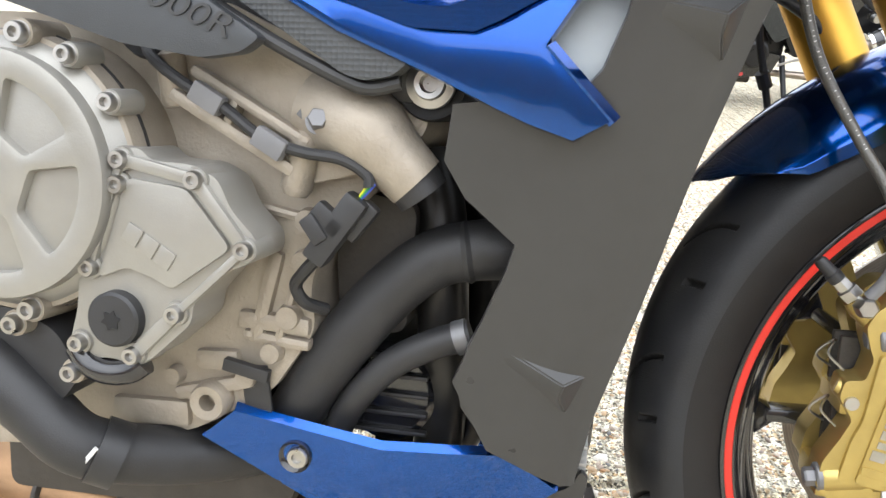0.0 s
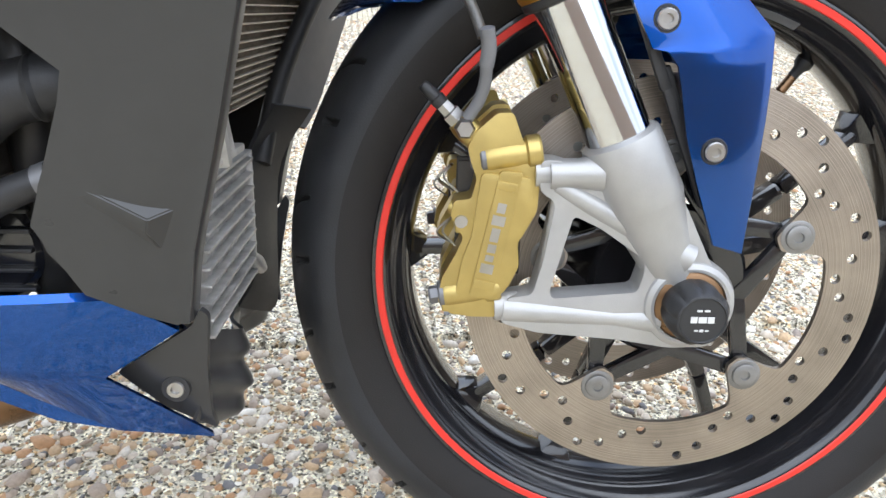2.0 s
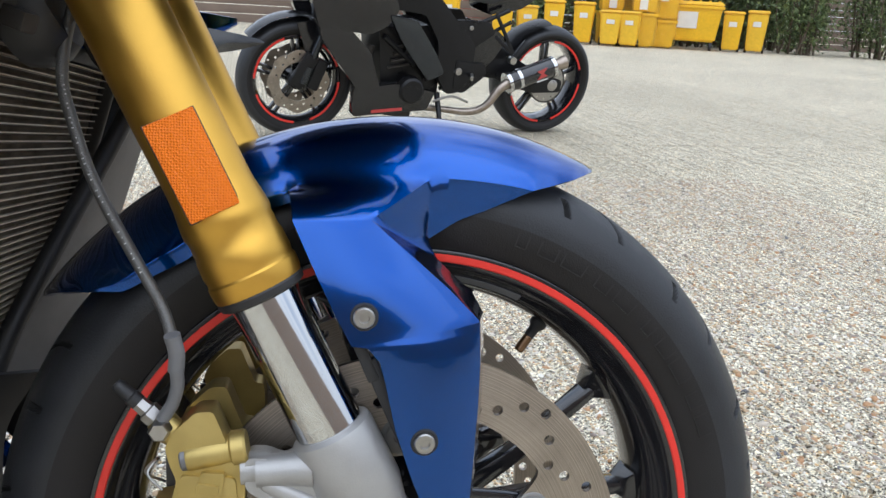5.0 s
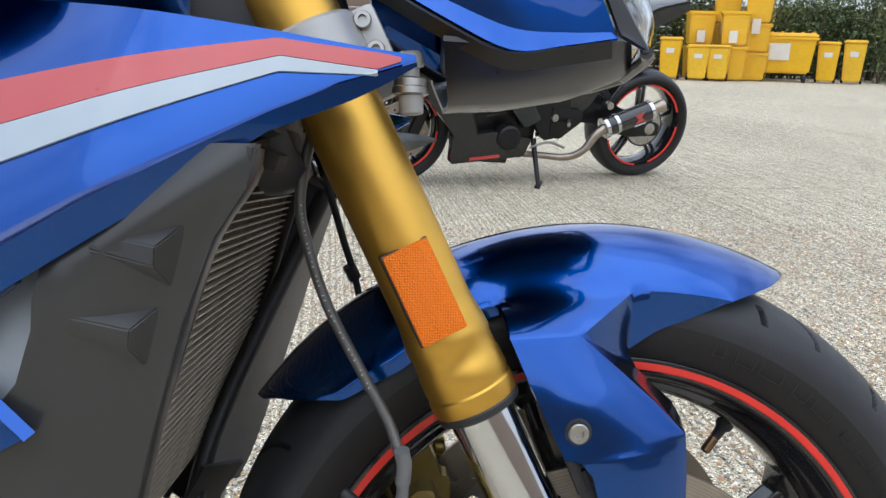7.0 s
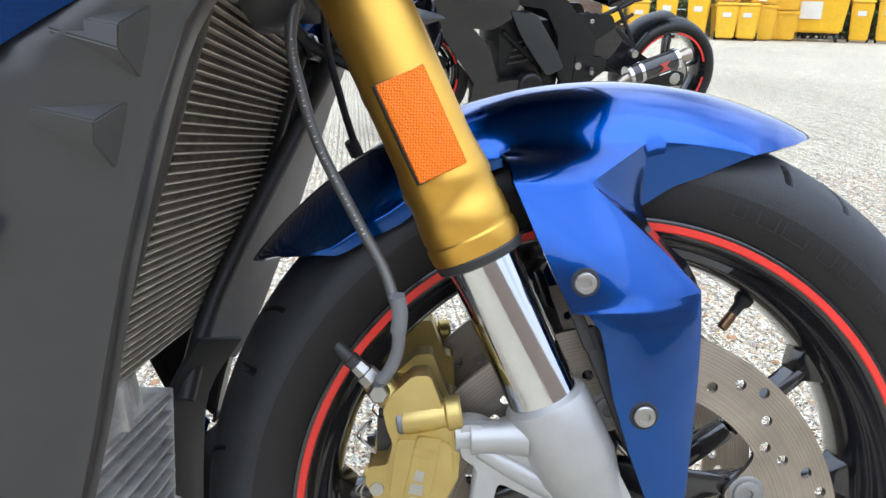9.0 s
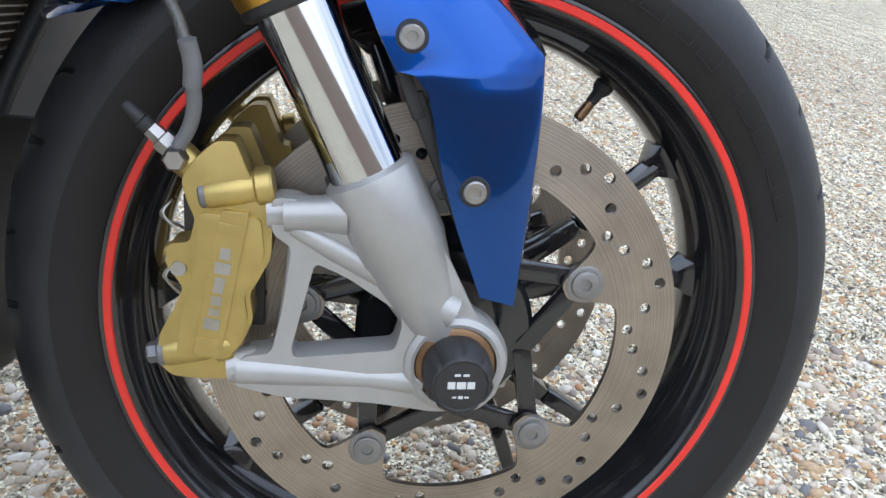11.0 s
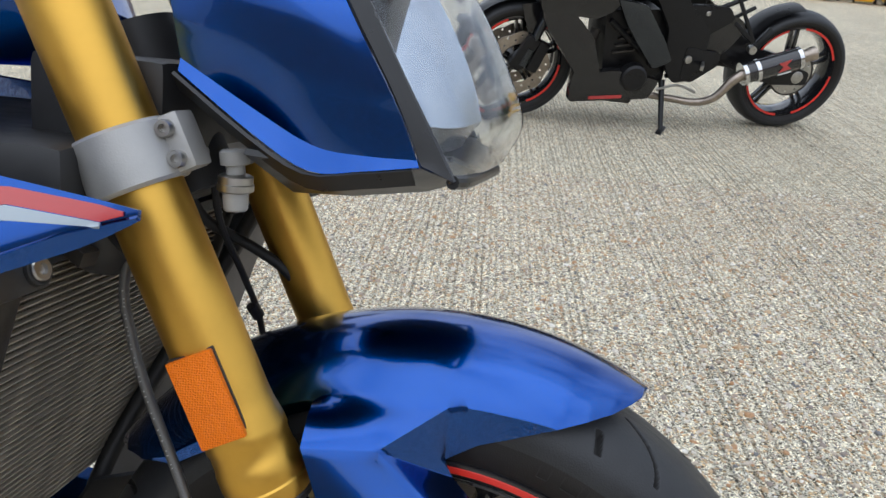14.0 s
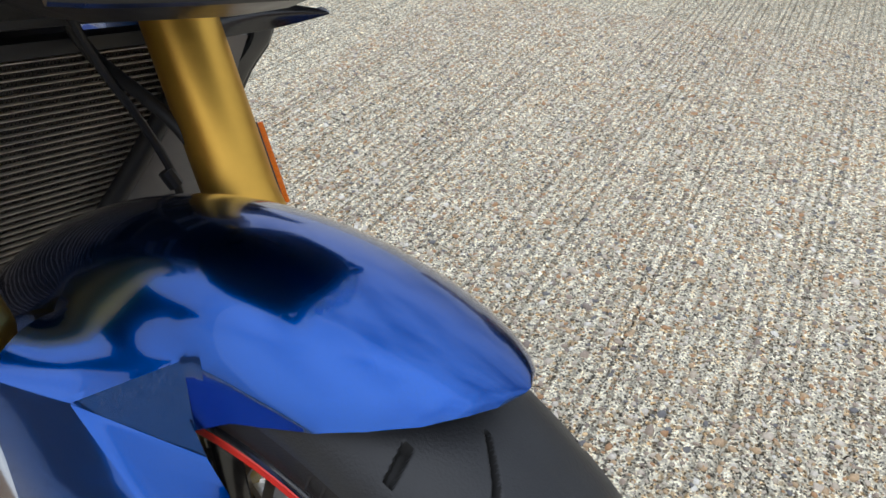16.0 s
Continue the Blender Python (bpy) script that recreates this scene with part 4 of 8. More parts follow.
# lower edges of the flanks ahead of and behind the leg
FLANK = ((73.0, 0.067, 0.2890), (76.0, 0.0655, 0.2770), (79.1, 0.0640, 0.2660), (83.0, 0.0640, 0.2560), (86.3, 0.0650, 0.2450), (88.0, 0.0655, 0.2400))
TAIL = ((108.0, 0.069, 0.2790), (112.0, 0.068, 0.2780), (125.0, 0.069, 0.2730), (134.0, 0.0705, 0.2815), (137.5, 0.0697, 0.2995))
G_TOP = Vector((0.0105, -0.0715, 0.2838))
G_JOINT = Vector((-0.034, -0.1015, 0.257))
G_REAR = Vector((-0.084, -0.1135, 0.2565))
G_RIDGE = [G_JOINT, Vector((-0.004, -0.1000, 0.2315)), Vector((0.0195, -0.1000, 0.211)), Vector((0.0415, -0.1005, 0.189)), Vector((0.0425, -0.1045, 0.140)), Vector((0.0390, -0.1090, 0.090)), Vector((0.0348, -0.1130, 0.037))]
G_BACK = [Vector(p) for p in ((0.0158, -0.0655, 0.2267), (0.029, -0.066, 0.2140), (0.042, -0.068, 0.2030), (0.0500, -0.0720, 0.1883), (0.0502, -0.0730, 0.180), (0.0502, -0.0745, 0.170), (0.0500, -0.0765, 0.158), (0.0485, -0.0840, 0.127), (0.0440, -0.0960, 0.090), (0.0350, -0.1125, 0.037))]
LEG_REAR = [G_REAR, Vector((-0.0705, -0.1180, 0.2265)), Vector((-0.057, -0.1205, 0.198)), Vector((-0.0461, -0.1212, 0.1773)), Vector((-0.0355, -0.1210, 0.1755)), Vector((-0.0275, -0.1205, 0.1660)), Vector((-0.0238, -0.1200, 0.1525)), Vector((-0.0165, -0.1195, 0.120)), Vector((-0.0045, -0.1190, 0.085)), Vector((0.0123, -0.1165, 0.0439))]
LEG_FRONT = [G_RIDGE[0], G_RIDGE[1], G_RIDGE[2], G_RIDGE[3], Vector((0.0420, -0.1013, 0.180)), Vector((0.0424, -0.1022, 0.170)), Vector((0.0426, -0.1032, 0.158)), G_RIDGE[4].lerp(G_RIDGE[5], 0.2), G_RIDGE[5], G_RIDGE[6]]


def at_angle(rows, a):
    for (a0, y0, r0), (a1, y1, r1) in zip(rows, rows[1:]):
        if a <= a1 + 1e-9:
            t = max(0.0, (a - a0) / (a1 - a0))
            return y0 + (y1 - y0) * t, r0 + (r1 - r0) * t
    return rows[-1][1:]


def spread(points, n):
    """n + 1 points along a broken line, its own corners kept."""
    out = []
    k = n // (len(points) - 1)
    for p, q in zip(points, points[1:]):
        out += [p.lerp(q, i / k) for i in range(k)]
    return out + [points[-1]]


def ruled(bm, a, b, n, bulge=lambda u, v: Vector((0, 0, 0))):
    """A sheet between two lines of equally many points."""
    m = len(a) - 1
    grid = [[bm.verts.new(p.lerp(q, k / n) + bulge(i / m, k / n)) for k in range(n + 1)] for i, (p, q) in enumerate(zip(a, b))]
    for r0, r1 in zip(grid, grid[1:]):
        for k in range(n):
            bm.faces.new((r0[k], r0[k + 1], r1[k + 1], r1[k]))


def guard_half():
    """The right half of the guard with its leg, as one open sheet."""
    bm = bmesh.new()
    steps = []
    for a0, a1, n in ((62.7, 63.4, 2), (63.4, 64.6, 3), (64.6, 66.6, 3), (66.6, 69.7, 4), (69.7, 73, 4), (73, 88, 12), (88, 97.5, 8), (97.5, 108, 8), (108, 112, 3), (112, 137.5, 16), (137.5, 140.5, 4), (140.5, 143.6, 4), (143.6, 144.8, 3)):
        steps += [a0 + (a1 - a0) * i / n for i in range(n)]
    steps.append(144.8)
    nv = 14
    grid = []
    for a in steps:
        half, edge = at_angle(CREASE, a)
        row = []
        for j in range(nv + 1):
            k = j / nv
            row.append(bm.verts.new(polar(GUARD_CREST - (GUARD_CREST - edge) * (0.80 * k ** 2.0 + 0.20 * k ** 4), a, -half * (1.08 * k - 0.08 * k ** 3))))
        grid.append(row)
    for r0, r1 in zip(grid, grid[1:]):
        for k in range(nv):
            bm.faces.new((r0[k], r0[k + 1], r1[k + 1], r1[k]))

    def rim(rows, a):
        y, r = at_angle(rows, a)
        return polar(r, a, -y)
    front = [a for a in steps if 73 <= a <= 88.001]
    ruled(bm, [rim(CREASE, a) for a in front], [rim(FLANK, a) for a in front], 4)
    back = [a for a in steps if 107.99 <= a <= 137.501]
    ruled(bm, [rim(CREASE, a) for a in back], [rim(TAIL, a) for a in back], 3)
    # shelf from the shell out to the fold over the leg
    shelf = [a for a in steps if 87.999 <= a <= 108.001]
    fold = [rim(CREASE, 88).lerp(G_JOINT, min(1.0, (a - 88) / 9.5)) if a <= 97.5 else G_JOINT.lerp(G_REAR, (a - 97.5) / 10.5) for a in shelf]
    ruled(bm, [rim(CREASE, a) for a in shelf], fold, 8, lambda u, v: Vector((0, 0, (0.0065 * u - 0.003 * (1 - u) * min(1.0, 3 * u)) * math.sin(math.pi * v))))
    # leg: outer face, the web under the fold and the return along its front edge
    rear, ahead = spread(LEG_REAR, 36), spread(LEG_FRONT, 36)
    ruled(bm, ahead, rear, 8, lambda u, v: Vector((0, -0.0050 * math.sin(math.pi * v) * min(1.0, 6 * u) * min(1.0, 6 * (1 - u)), 0)))
    ruled(bm, ahead, spread(G_BACK, 36), 4)
    low = rim(FLANK, 88)
    ruled(bm, spread([rim(CREASE, 88), G_JOINT], 8), spread([low, G_BACK[0]], 8), 4)
    bmesh.ops.remove_doubles(bm, verts=bm.verts, dist=4e-4)
    fold_line = (G_JOINT - G_TOP).normalized()

    def on_fold(v):
        k = (v.co - G_TOP).dot(fold_line)
        return -0.004 < k < (G_JOINT - G_TOP).length - 0.004 and (v.co - G_TOP - fold_line * k).length < 0.0025
    # soften the valley at the foot of the shelf
    soft = [v for v in bm.verts if not v.is_boundary and 0.052 < -v.co.y < 0.096 and 89.5 < math.degrees(math.atan2(v.co.z, v.co.x)) < 107.5 and v.co.z > 0.262 and not on_fold(v)]
    for _ in range(10):
        bmesh.ops.smooth_vert(bm, verts=soft, factor=0.5, use_axis_x=True, use_axis_y=True, use_axis_z=True)
    bmesh.ops.recalc_face_normals(bm, faces=bm.faces)
    crisp = [e for e in bm.edges if len(e.link_faces) == 2 and e.calc_face_angle(0.0) > radians(17) and e.calc_length() > 8e-4 and not any(on_fold(v) or (v.co - G_TOP).length < 0.009 for v in e.verts)]
    bmesh.ops.bevel(bm, geom=crisp, offset=0.0016, segments=2, profile=0.5, affect="EDGES", clamp_overlap=True)
    return bm


def thicken(bm, thick):
    """Give an open sheet its thickness on the inner side."""
    bmesh.ops.recalc_face_normals(bm, faces=bm.faces)
    bm.normal_update()
    crown = max(bm.verts, key=lambda v: v.co.z)
    bmesh.ops.solidify(bm, geom=bm.faces[:], thickness=thick if crown.normal.z > 0 else -thick)
    return bm


half_sheet = guard_half()
other_half = half_sheet.copy()
for v in other_half.verts:
    v.co.y = -v.co.y
bmesh.ops.reverse_faces(other_half, faces=other_half.faces)
whole = join(half_sheet, other_half)
bmesh.ops.remove_doubles(whole, verts=[v for v in whole.verts if abs(v.co.y) < 2e-4], dist=4e-4)
bmesh.ops.recalc_face_normals(whole, faces=whole.faces)
skin = BVHTree.FromBMesh(whole)
guard = part("front_mudguard", thicken(whole, 0.0028), BLUE, bike, "glossy blue front mudguard with side legs", sharp=48)
for s in (-1, 1):
    for x, z in ((-0.0384, 0.1959), (0.0031, 0.1109)):
        hit = skin.ray_cast(Vector((x, s * 0.2, z)), Vector((0, -s, 0)))[0]
        yb = hit.y + s * 0.0005
        bolt((x, yb, z), (0, s, 0), 0.0070, 0.0036, STEEL, guard, collar=0.0)
        part("grommet", spin_to(lathe([(0.0072, 0.0), (0.0072, 0.0014), (0.0088, 0.0014), (0.0096, 0.0), (0.0096, -0.004), (0.0072, -0.004)], 28, "Z", closed=True), (x, yb - s * 0.001, z), (x, yb + s, z)), BLACK_RUBBER, guard)
    part("stay", join(bar((-0.034, s * 0.107, 0.165), (0.008, s * 0.102, 0.07), 0.010, 0.006, 0.002), bar((-0.062, s * 0.106, 0.225), (-0.030, s * 0.107, 0.150), 0.008, 0.007, 0.002)), BLACK_PLASTIC, guard)

# ---- radiator, shrouds and side panels ----
def shroud_y(z):
    return 0.168 + 0.18 * z


def radiator_x(z):
    return -0.264 + 0.30 * (z - 0.336)


radiator = part("radiator", warp(box(-0.012, 0.010, -0.150, 0.150, 0.122, 0.362, 0.002), lambda c: (radiator_x(c.z) - 0.016 + c.x, c.y, c.z)), DARK, bike, "finned aluminium radiator core with dusty tubes")
tube_mesh = None
for k in range(40):
    z = 0.126 + k * 0.0060
    if tube_mesh is None:
        ob = part("radiator_tube", box(-0.0035, 0.0035, -0.149, 0.149, -0.00045, 0.00045), RAD_TUBE, radiator)
        tube_mesh = ob.data
    else:
        ob = new("radiator_tube", tube_mesh)
        ob.parent = radiator
    ob.matrix_basis = Matrix.Translation((radiator_x(z) - 0.0045, 0, z + 0.0))
# zigzag fins between the tubes, joined
fins = bmesh.new()
for k in range(39):
    z0, z1 = 0.1266 + k * 0.0060, 0.1314 + k * 0.0060
    xm = radiator_x((z0 + z1) / 2) - 0.0052
    n = 190
    pts = [(xm, -0.148 + 0.296 * i / n, z0 if i % 2 else z1) for i in range(n + 1)]
    vs = [(fins.verts.new(p), fins.verts.new((p[0] - 0.006, p[1], p[2]))) for p in pts]
    for a, b in zip(vs, vs[1:]):
        fins.faces.new((a[0], b[0], b[1], a[1]))
part("fin_pack", fins, FIN, radiator)["kind"] = "stuff"
for y in (-0.158, 0.158):
    part("header_tank", tube([(radiator_x(0.118) - 0.008, y, 0.118), (radiator_x(0.24) - 0.008, y, 0.24), (radiator_x(0.366) - 0.008, y, 0.366)], 0.013, 12), DARK, radiator)
part("top_rail", warp(box(-0.018, 0.006, -0.155, 0.155, 0.362, 0.374, 0.002), lambda c: (radiator_x(c.z) + c.x - 0.006, c.y, c.z)), BLACK_PLASTIC, radiator)
part("bracket", join(bar((-0.268, -0.128, 0.372), (-0.244, -0.098, 0.386), 0.026, 0.007, 0.002, (0, 0, 1)), bar((-0.252, -0.112, 0.376), (-0.232, -0.118, 0.368), 0.014, 0.012, 0.002, (0, 0, 1))), DARK, radiator, "dull metal radiator bracket")
part("lower_bracket", join(bar((-0.334, -0.112, 0.124), (-0.332, -0.106, 0.092), 0.016, 0.010, 0.002), bar((-0.336, -0.085, 0.122), (-0.333, -0.080, 0.096), 0.010, 0.012, 0.002), bar((-0.336, -0.140, 0.096), (-0.334, -0.050, 0.096), 0.014, 0.006, 0.002, (0, 0, 1))), COOLER, radiator)

oil_cooler = part("oil_cooler", box(-0.362, -0.3415, -0.145, 0.002, -0.022, 0.082, 0.002), FIN, bike, "small finned aluminium oil cooler")
for k in range(9):
    z = -0.019 + k * 0.0121
    part("cooler_tube", bar((-0.3375, -0.144, z), (-0.3375, 0.001, z), 0.0024, 0.010, 0.0008, (1, 0, 0)), COOLER, oil_cooler)
cf = bmesh.new()
for k in range(8):
    z0, z1 = -0.0174 + k * 0.0121, -0.0085 + k * 0.0121
    n = 96
    pts = [(-0.3385 + 0.0006 * ((i * 7 + k) % 5 - 2) / 2, -0.143 + 0.142 * i / n, z0 if i % 2 else z1) for i in range(n + 1)]
    vs = [(cf.verts.new(p), cf.verts.new((p[0] - 0.004, p[1], p[2]))) for p in pts]
    for p, q in zip(vs, vs[1:]):
        cf.faces.new((p[0], q[0], q[1], p[1]))
part("fin_pack", cf, COOLER, oil_cooler)["kind"] = "stuff"
part("end_plate", box(-0.362, -0.334, 0.0015, 0.0045, -0.024, 0.084, 0.001), COOLER, oil_cooler)
part("top_plate", box(-0.362, -0.3345, -0.146, 0.004, 0.0815, 0.0845, 0.001), COOLER, oil_cooler, "bright cooler top plate")
part("mount", rod((-0.338, -0.004, -0.006), (-0.332, 0.012, -0.022), [(0, 0.006), (0.5, 0.0075), (1, 0.005)], 16), COOLER, oil_cooler)

# black rubber edge and duct on the far side of both cores
duct = part("radiator_duct", patch([
    [(-0.222, 0.150, 0.372), (-0.215, 0.168, 0.372), (-0.212, 0.190, 0.370)],
    [(-0.255, 0.128, 0.300), (-0.244, 0.150, 0.300), (-0.236, 0.182, 0.300)],
    [(-0.292, 0.092, 0.215), (-0.277, 0.120, 0.210), (-0.265, 0.170, 0.205)],
    [(-0.318, 0.045, 0.135), (-0.302, 0.070, 0.126), (-0.288, 0.095, 0.118)],
    [(-0.320, 0.030, 0.105), (-0.308, 0.045, 0.100), (-0.297, 0.058, 0.095)],
], 4, 0.003, (-1, 0, 0)), PALE_GREY, bike, "pale grey plastic radiator duct")
part("lower_duct", patch([
    [(-0.316, 0.016, 0.120), (-0.303, 0.034, 0.116), (-0.291, 0.052, 0.112)],
    [(-0.338, 0.005, 0.072), (-0.328, 0.028, 0.070), (-0.3185, 0.050, 0.066)],
    [(-0.337, 0.005, 0.005), (-0.330, 0.028, 0.005), (-0.3245, 0.050, 0.005)],
    [(-0.338, 0.005, -0.030), (-0.331, 0.028, -0.045), (-0.3260, 0.050, -0.060)],
    [(-0.352, 0.002, -0.055), (-0.342, 0.026, -0.067), (-0.3340, 0.050, -0.078)],
], 4, 0.004, (-1, 0, 0)), BLACK_PLASTIC, duct, "black plastic lower duct")
part("edge_seal", tube([(-0.219, 0.150, 0.374), (-0.251, 0.128, 0.300), (-0.288, 0.092, 0.215), (-0.318, 0.050, 0.135), (-0.330, 0.018, 0.070)], 0.0085, 12), BLACK_RUBBER, duct)

ZT = ((-0.150, 0.4245), (-0.180, 0.4285), (-0.220, 0.4340), (-0.281, 0.4420), (-0.345, 0.4500), (-0.430, 0.4600), (-0.560, 0.4650))
ZB = ((-0.150, 0.4185), (-0.165, 0.4095), (-0.182, 0.4005), (-0.223, 0.3830), (-0.269, 0.3510), (-0.345, 0.3030), (-0.375, 0.2900), (-0.404, 0.2735), (-0.440, 0.2750), (-0.480, 0.2890), (-0.560, 0.3200))


def along(table, x):
    for (x0, v0), (x1, v1) in zip(table, table[1:]):
        if x >= x1:
            t = (x0 - x) / (x0 - x1)
            return v0 + (v1 - v0) * max(0.0, t)
    return table[-1][1]



FRONT = ((0.0, -0.3412), (0.052, -0.332), (0.126, -0.311), (0.212, -0.289), (0.286, -0.266), (0.329, -0.249), (0.357, -0.230), (0.380, -0.2255))
REAR = ((0.0, -0.3450), (0.010, -0.362), (0.029, -0.395), (0.0745, -0.4165), (0.147, -0.387), (0.163, -0.3825), (0.188, -0.411), (0.208, -0.4225), (0.238, -0.418), (0.246, -0.352), (0.258, -0.342), (0.285, -0.332), (0.318, -0.327), (0.349, -0.285), (0.380, -0.244))


def between(table, z):
    for (z0, v0), (z1, v1) in zip(table, table[1:]):
        if z <= z1:
            return v0 + (v1 - v0) * (z - z0) / (z1 - z0)
    return table[-1][1]


def shroud_out(x, z):
    """How far the shroud's skin stands out: it swells behind its front edge and tucks in under the side panel."""
    d = between(FRONT, z) - x
    swell = 0.021 * (1 - math.exp(-max(0.0, d - 0.004) / 0.034))
    return shroud_y(z) + swell - 0.9 * max(0.0, z - along(ZB, x) + 0.006)


for s in (-1, 1):
    outline = [(-0.226, 0.374), (-0.230, 0.357), (-0.249, 0.329), (-0.266, 0.286), (-0.289, 0.212), (-0.311, 0.126), (-0.332, 0.052), (-0.341, 0.002), (-0.362, 0.010), (-0.395, 0.029), (-0.4165, 0.0745), (-0.387, 0.147), (-0.3825, 0.163), (-0.411, 0.188), (-0.4225, 0.208), (-0.418, 0.249), (-0.395, 0.288), (-0.345, 0.314), (-0.285, 0.351), (-0.245, 0.379)]
    rows = []
    for z in (0.002, 0.010, 0.029, 0.052, 0.0745, 0.10, 0.126, 0.147, 0.163, 0.175, 0.188, 0.208, 0.225, 0.238, 0.246, 0.258, 0.272, 0.285, 0.300, 0.318, 0.330, 0.342, 0.354, 0.366, 0.376):
        x0, x1 = between(FRONT, z), between(REAR, z)
        rows.append([(x0 + (x1 - x0) * k, s * (shroud_out(x0 + (x1 - x0) * k, z) + 0.002), z) for k in (0, 0.06, 0.14, 0.24, 0.36, 0.50, 0.66, 0.83, 1.0)])
    shroud = part("radiator_shroud", patch(rows, 1, 0.006, (0, -s, 0)), GREY_PLASTIC, bike, "dark grey plastic radiator shroud with raised gills", sharp=40)
    # inward lip along the front edge
    lip_rows = []
    for x, z in outline[0:8]:
        y = shroud_y(z)
        lip_rows.append([(x - 0.002, s * (y + 0.002), z), (x + 0.001, s * (y - 0.004), z), (x + 0.000, s * (y - 0.022), z)])
    part("front_lip", patch(lip_rows, 3, 0.003, (-1, 0, 0)), GREY_PLASTIC, shroud)
    part("rear_lip", patch([[(x + 0.002, s * (shroud_out(x, z) + 0.001), z), (x + 0.001, s * (shroud_out(x, z) - 0.010), z), (x + 0.003, s * (shroud_out(x, z) - 0.03), z)] for x, z in outline[9:15]], 3, 0.003, (1, 0, 0)), GREY_PLASTIC, shroud)
    for a, b, c, e, h in (((-0.302, 0.332), (-0.259, 0.336), (-0.273, 0.3265), (-0.277, 0.297), 0.0115),
                          ((-0.317, 0.292), (-0.274, 0.2945), (-0.288, 0.2815), (-0.285, 0.256), 0.0115),
                          ((-0.3895, 0.101), (-0.3367, 0.0815), (-0.350, 0.0735), (-0.349, 0.049), 0.0075)):
        gill = bmesh.new()

        def on(x, z, up):
            return gill.verts.new((x, s * (shroud_out(x, z) + 0.0012 + up), z))
        wide, tall = (b[0] - a[0]) / 0.049, 1.0
        k = (b[1] - a[1]) / 0.049
        off = [(0, 0, 0), (0.049, 0.002, 0), (0.036, -0.008, h), (-0.001, -0.007, 0.0006), (0.034, -0.018, h * 0.9), (0.038, -0.031, 0), (0.008, -0.020, 0)]
        pa, pb, pc, pl, pd, pe, pf = [on(a[0] + x * wide, a[1] + z * tall + k * x, up) for x, z, up in off]
        for f in ((pa, pb, pc), (pa, pc, pd, pl), (pl, pd, pe, pf), (pb, pe, pd, pc), (pa, pl, pf, pe, pb)):
            gill.faces.new(f)
        bmesh.ops.bevel(gill, geom=[ed for ed in gill.edges if pc in ed.verts or pd in ed.verts], offset=0.0009, segments=2, affect="EDGES")
        part("gill", gill, GREY_PLASTIC, shroud, sharp=30)
    part("bolt_tab", bar((-0.2465, s * 0.196, 0.3685), (-0.2500, s * 0.142, 0.3665), 0.026, 0.005, 0.002, (0.9, s * 0.1, 0.3)), GREY_PLASTIC, shroud)
    part("grommet", spin_to(lathe([(0.0080, 0.0), (0.0080, 0.0014), (0.0100, 0.0014), (0.0106, 0.0), (0.0106, -0.004)], 28, "Z"), (-0.2440, s * 0.153, 0.3682), (0.656, s * 0.253, 0.668)), BLACK_RUBBER, shroud)
    bolt((-0.2440, s * 0.153, 0.3682), (0.9, s * 0.1, 0.3), 0.0078, 0.004, STEEL, shroud)

# blue side panels with their red and white stripes
def ease(t):
    t = max(0.0, min(1.0, t))
    return t * t * (3 - 2 * t)


CREST = ((-0.150, 0.4207), (-0.190, 0.4075), (-0.2218, 0.3929), (-0.2636, 0.3701), (-0.3115, 0.3436), (-0.3661, 0.3111), (-0.3937, 0.2956), (-0.56, 0.225))


def crest(x):
    """Height of the fold along the side panel."""
    zb, zt = along(ZB, x), along(ZT, x)
    return min(max(along(CREST, x), zb + 0.06 * (zt - zb)), zb + 0.6 * (zt - zb))


def crest_width(x):
    return 0.0014 + 0.0075 * ease((-0.200 - x) / 0.20)


def panel_y(x, z):
    zb, zt = along(ZB, x), along(ZT, x)
    out = 0.204 + 0.039 * ease((-0.150 - x) / 0.16)
    c, w = crest(x), crest_width(x)
    if z > c + w:
        return out - 0.6 * w - 0.42 * (z - c - w) ** 1.35 / 0.10 ** 0.35
    if z > c:
        return out + 0.6 * w - 1.2 * (z - c)
    return out + 0.6 * w - 0.15 * (c - z)


def panel_grid(s, top, bottom, xs, lift, nz=0, thick=0.003):
    rows = []
    xs = [p + (q - p) * k / 3 for p, q in zip(xs, xs[1:]) for k in range(3)] + [xs[-1]]
    for x in xs:
        zt, zb = top(x), bottom(x)
        if nz:
            zs = [zb + (zt - zb) * k / nz for k in range(nz + 1)]
        else:
            c, w = crest(x), min(crest_width(x), 0.4 * (zt - crest(x)))
            zs = [zb + (c - zb) * k / 4 for k in range(5)] + [c + w * k / 3 for k in range(1, 4)] + [c + w + (zt - c - w) * k / 16 for k in range(1, 17)]
        rows.append([(x, s * (panel_y(x, z) + lift), z) for z in zs])
    return patch(rows, 1, thick, (0, -s, 0))


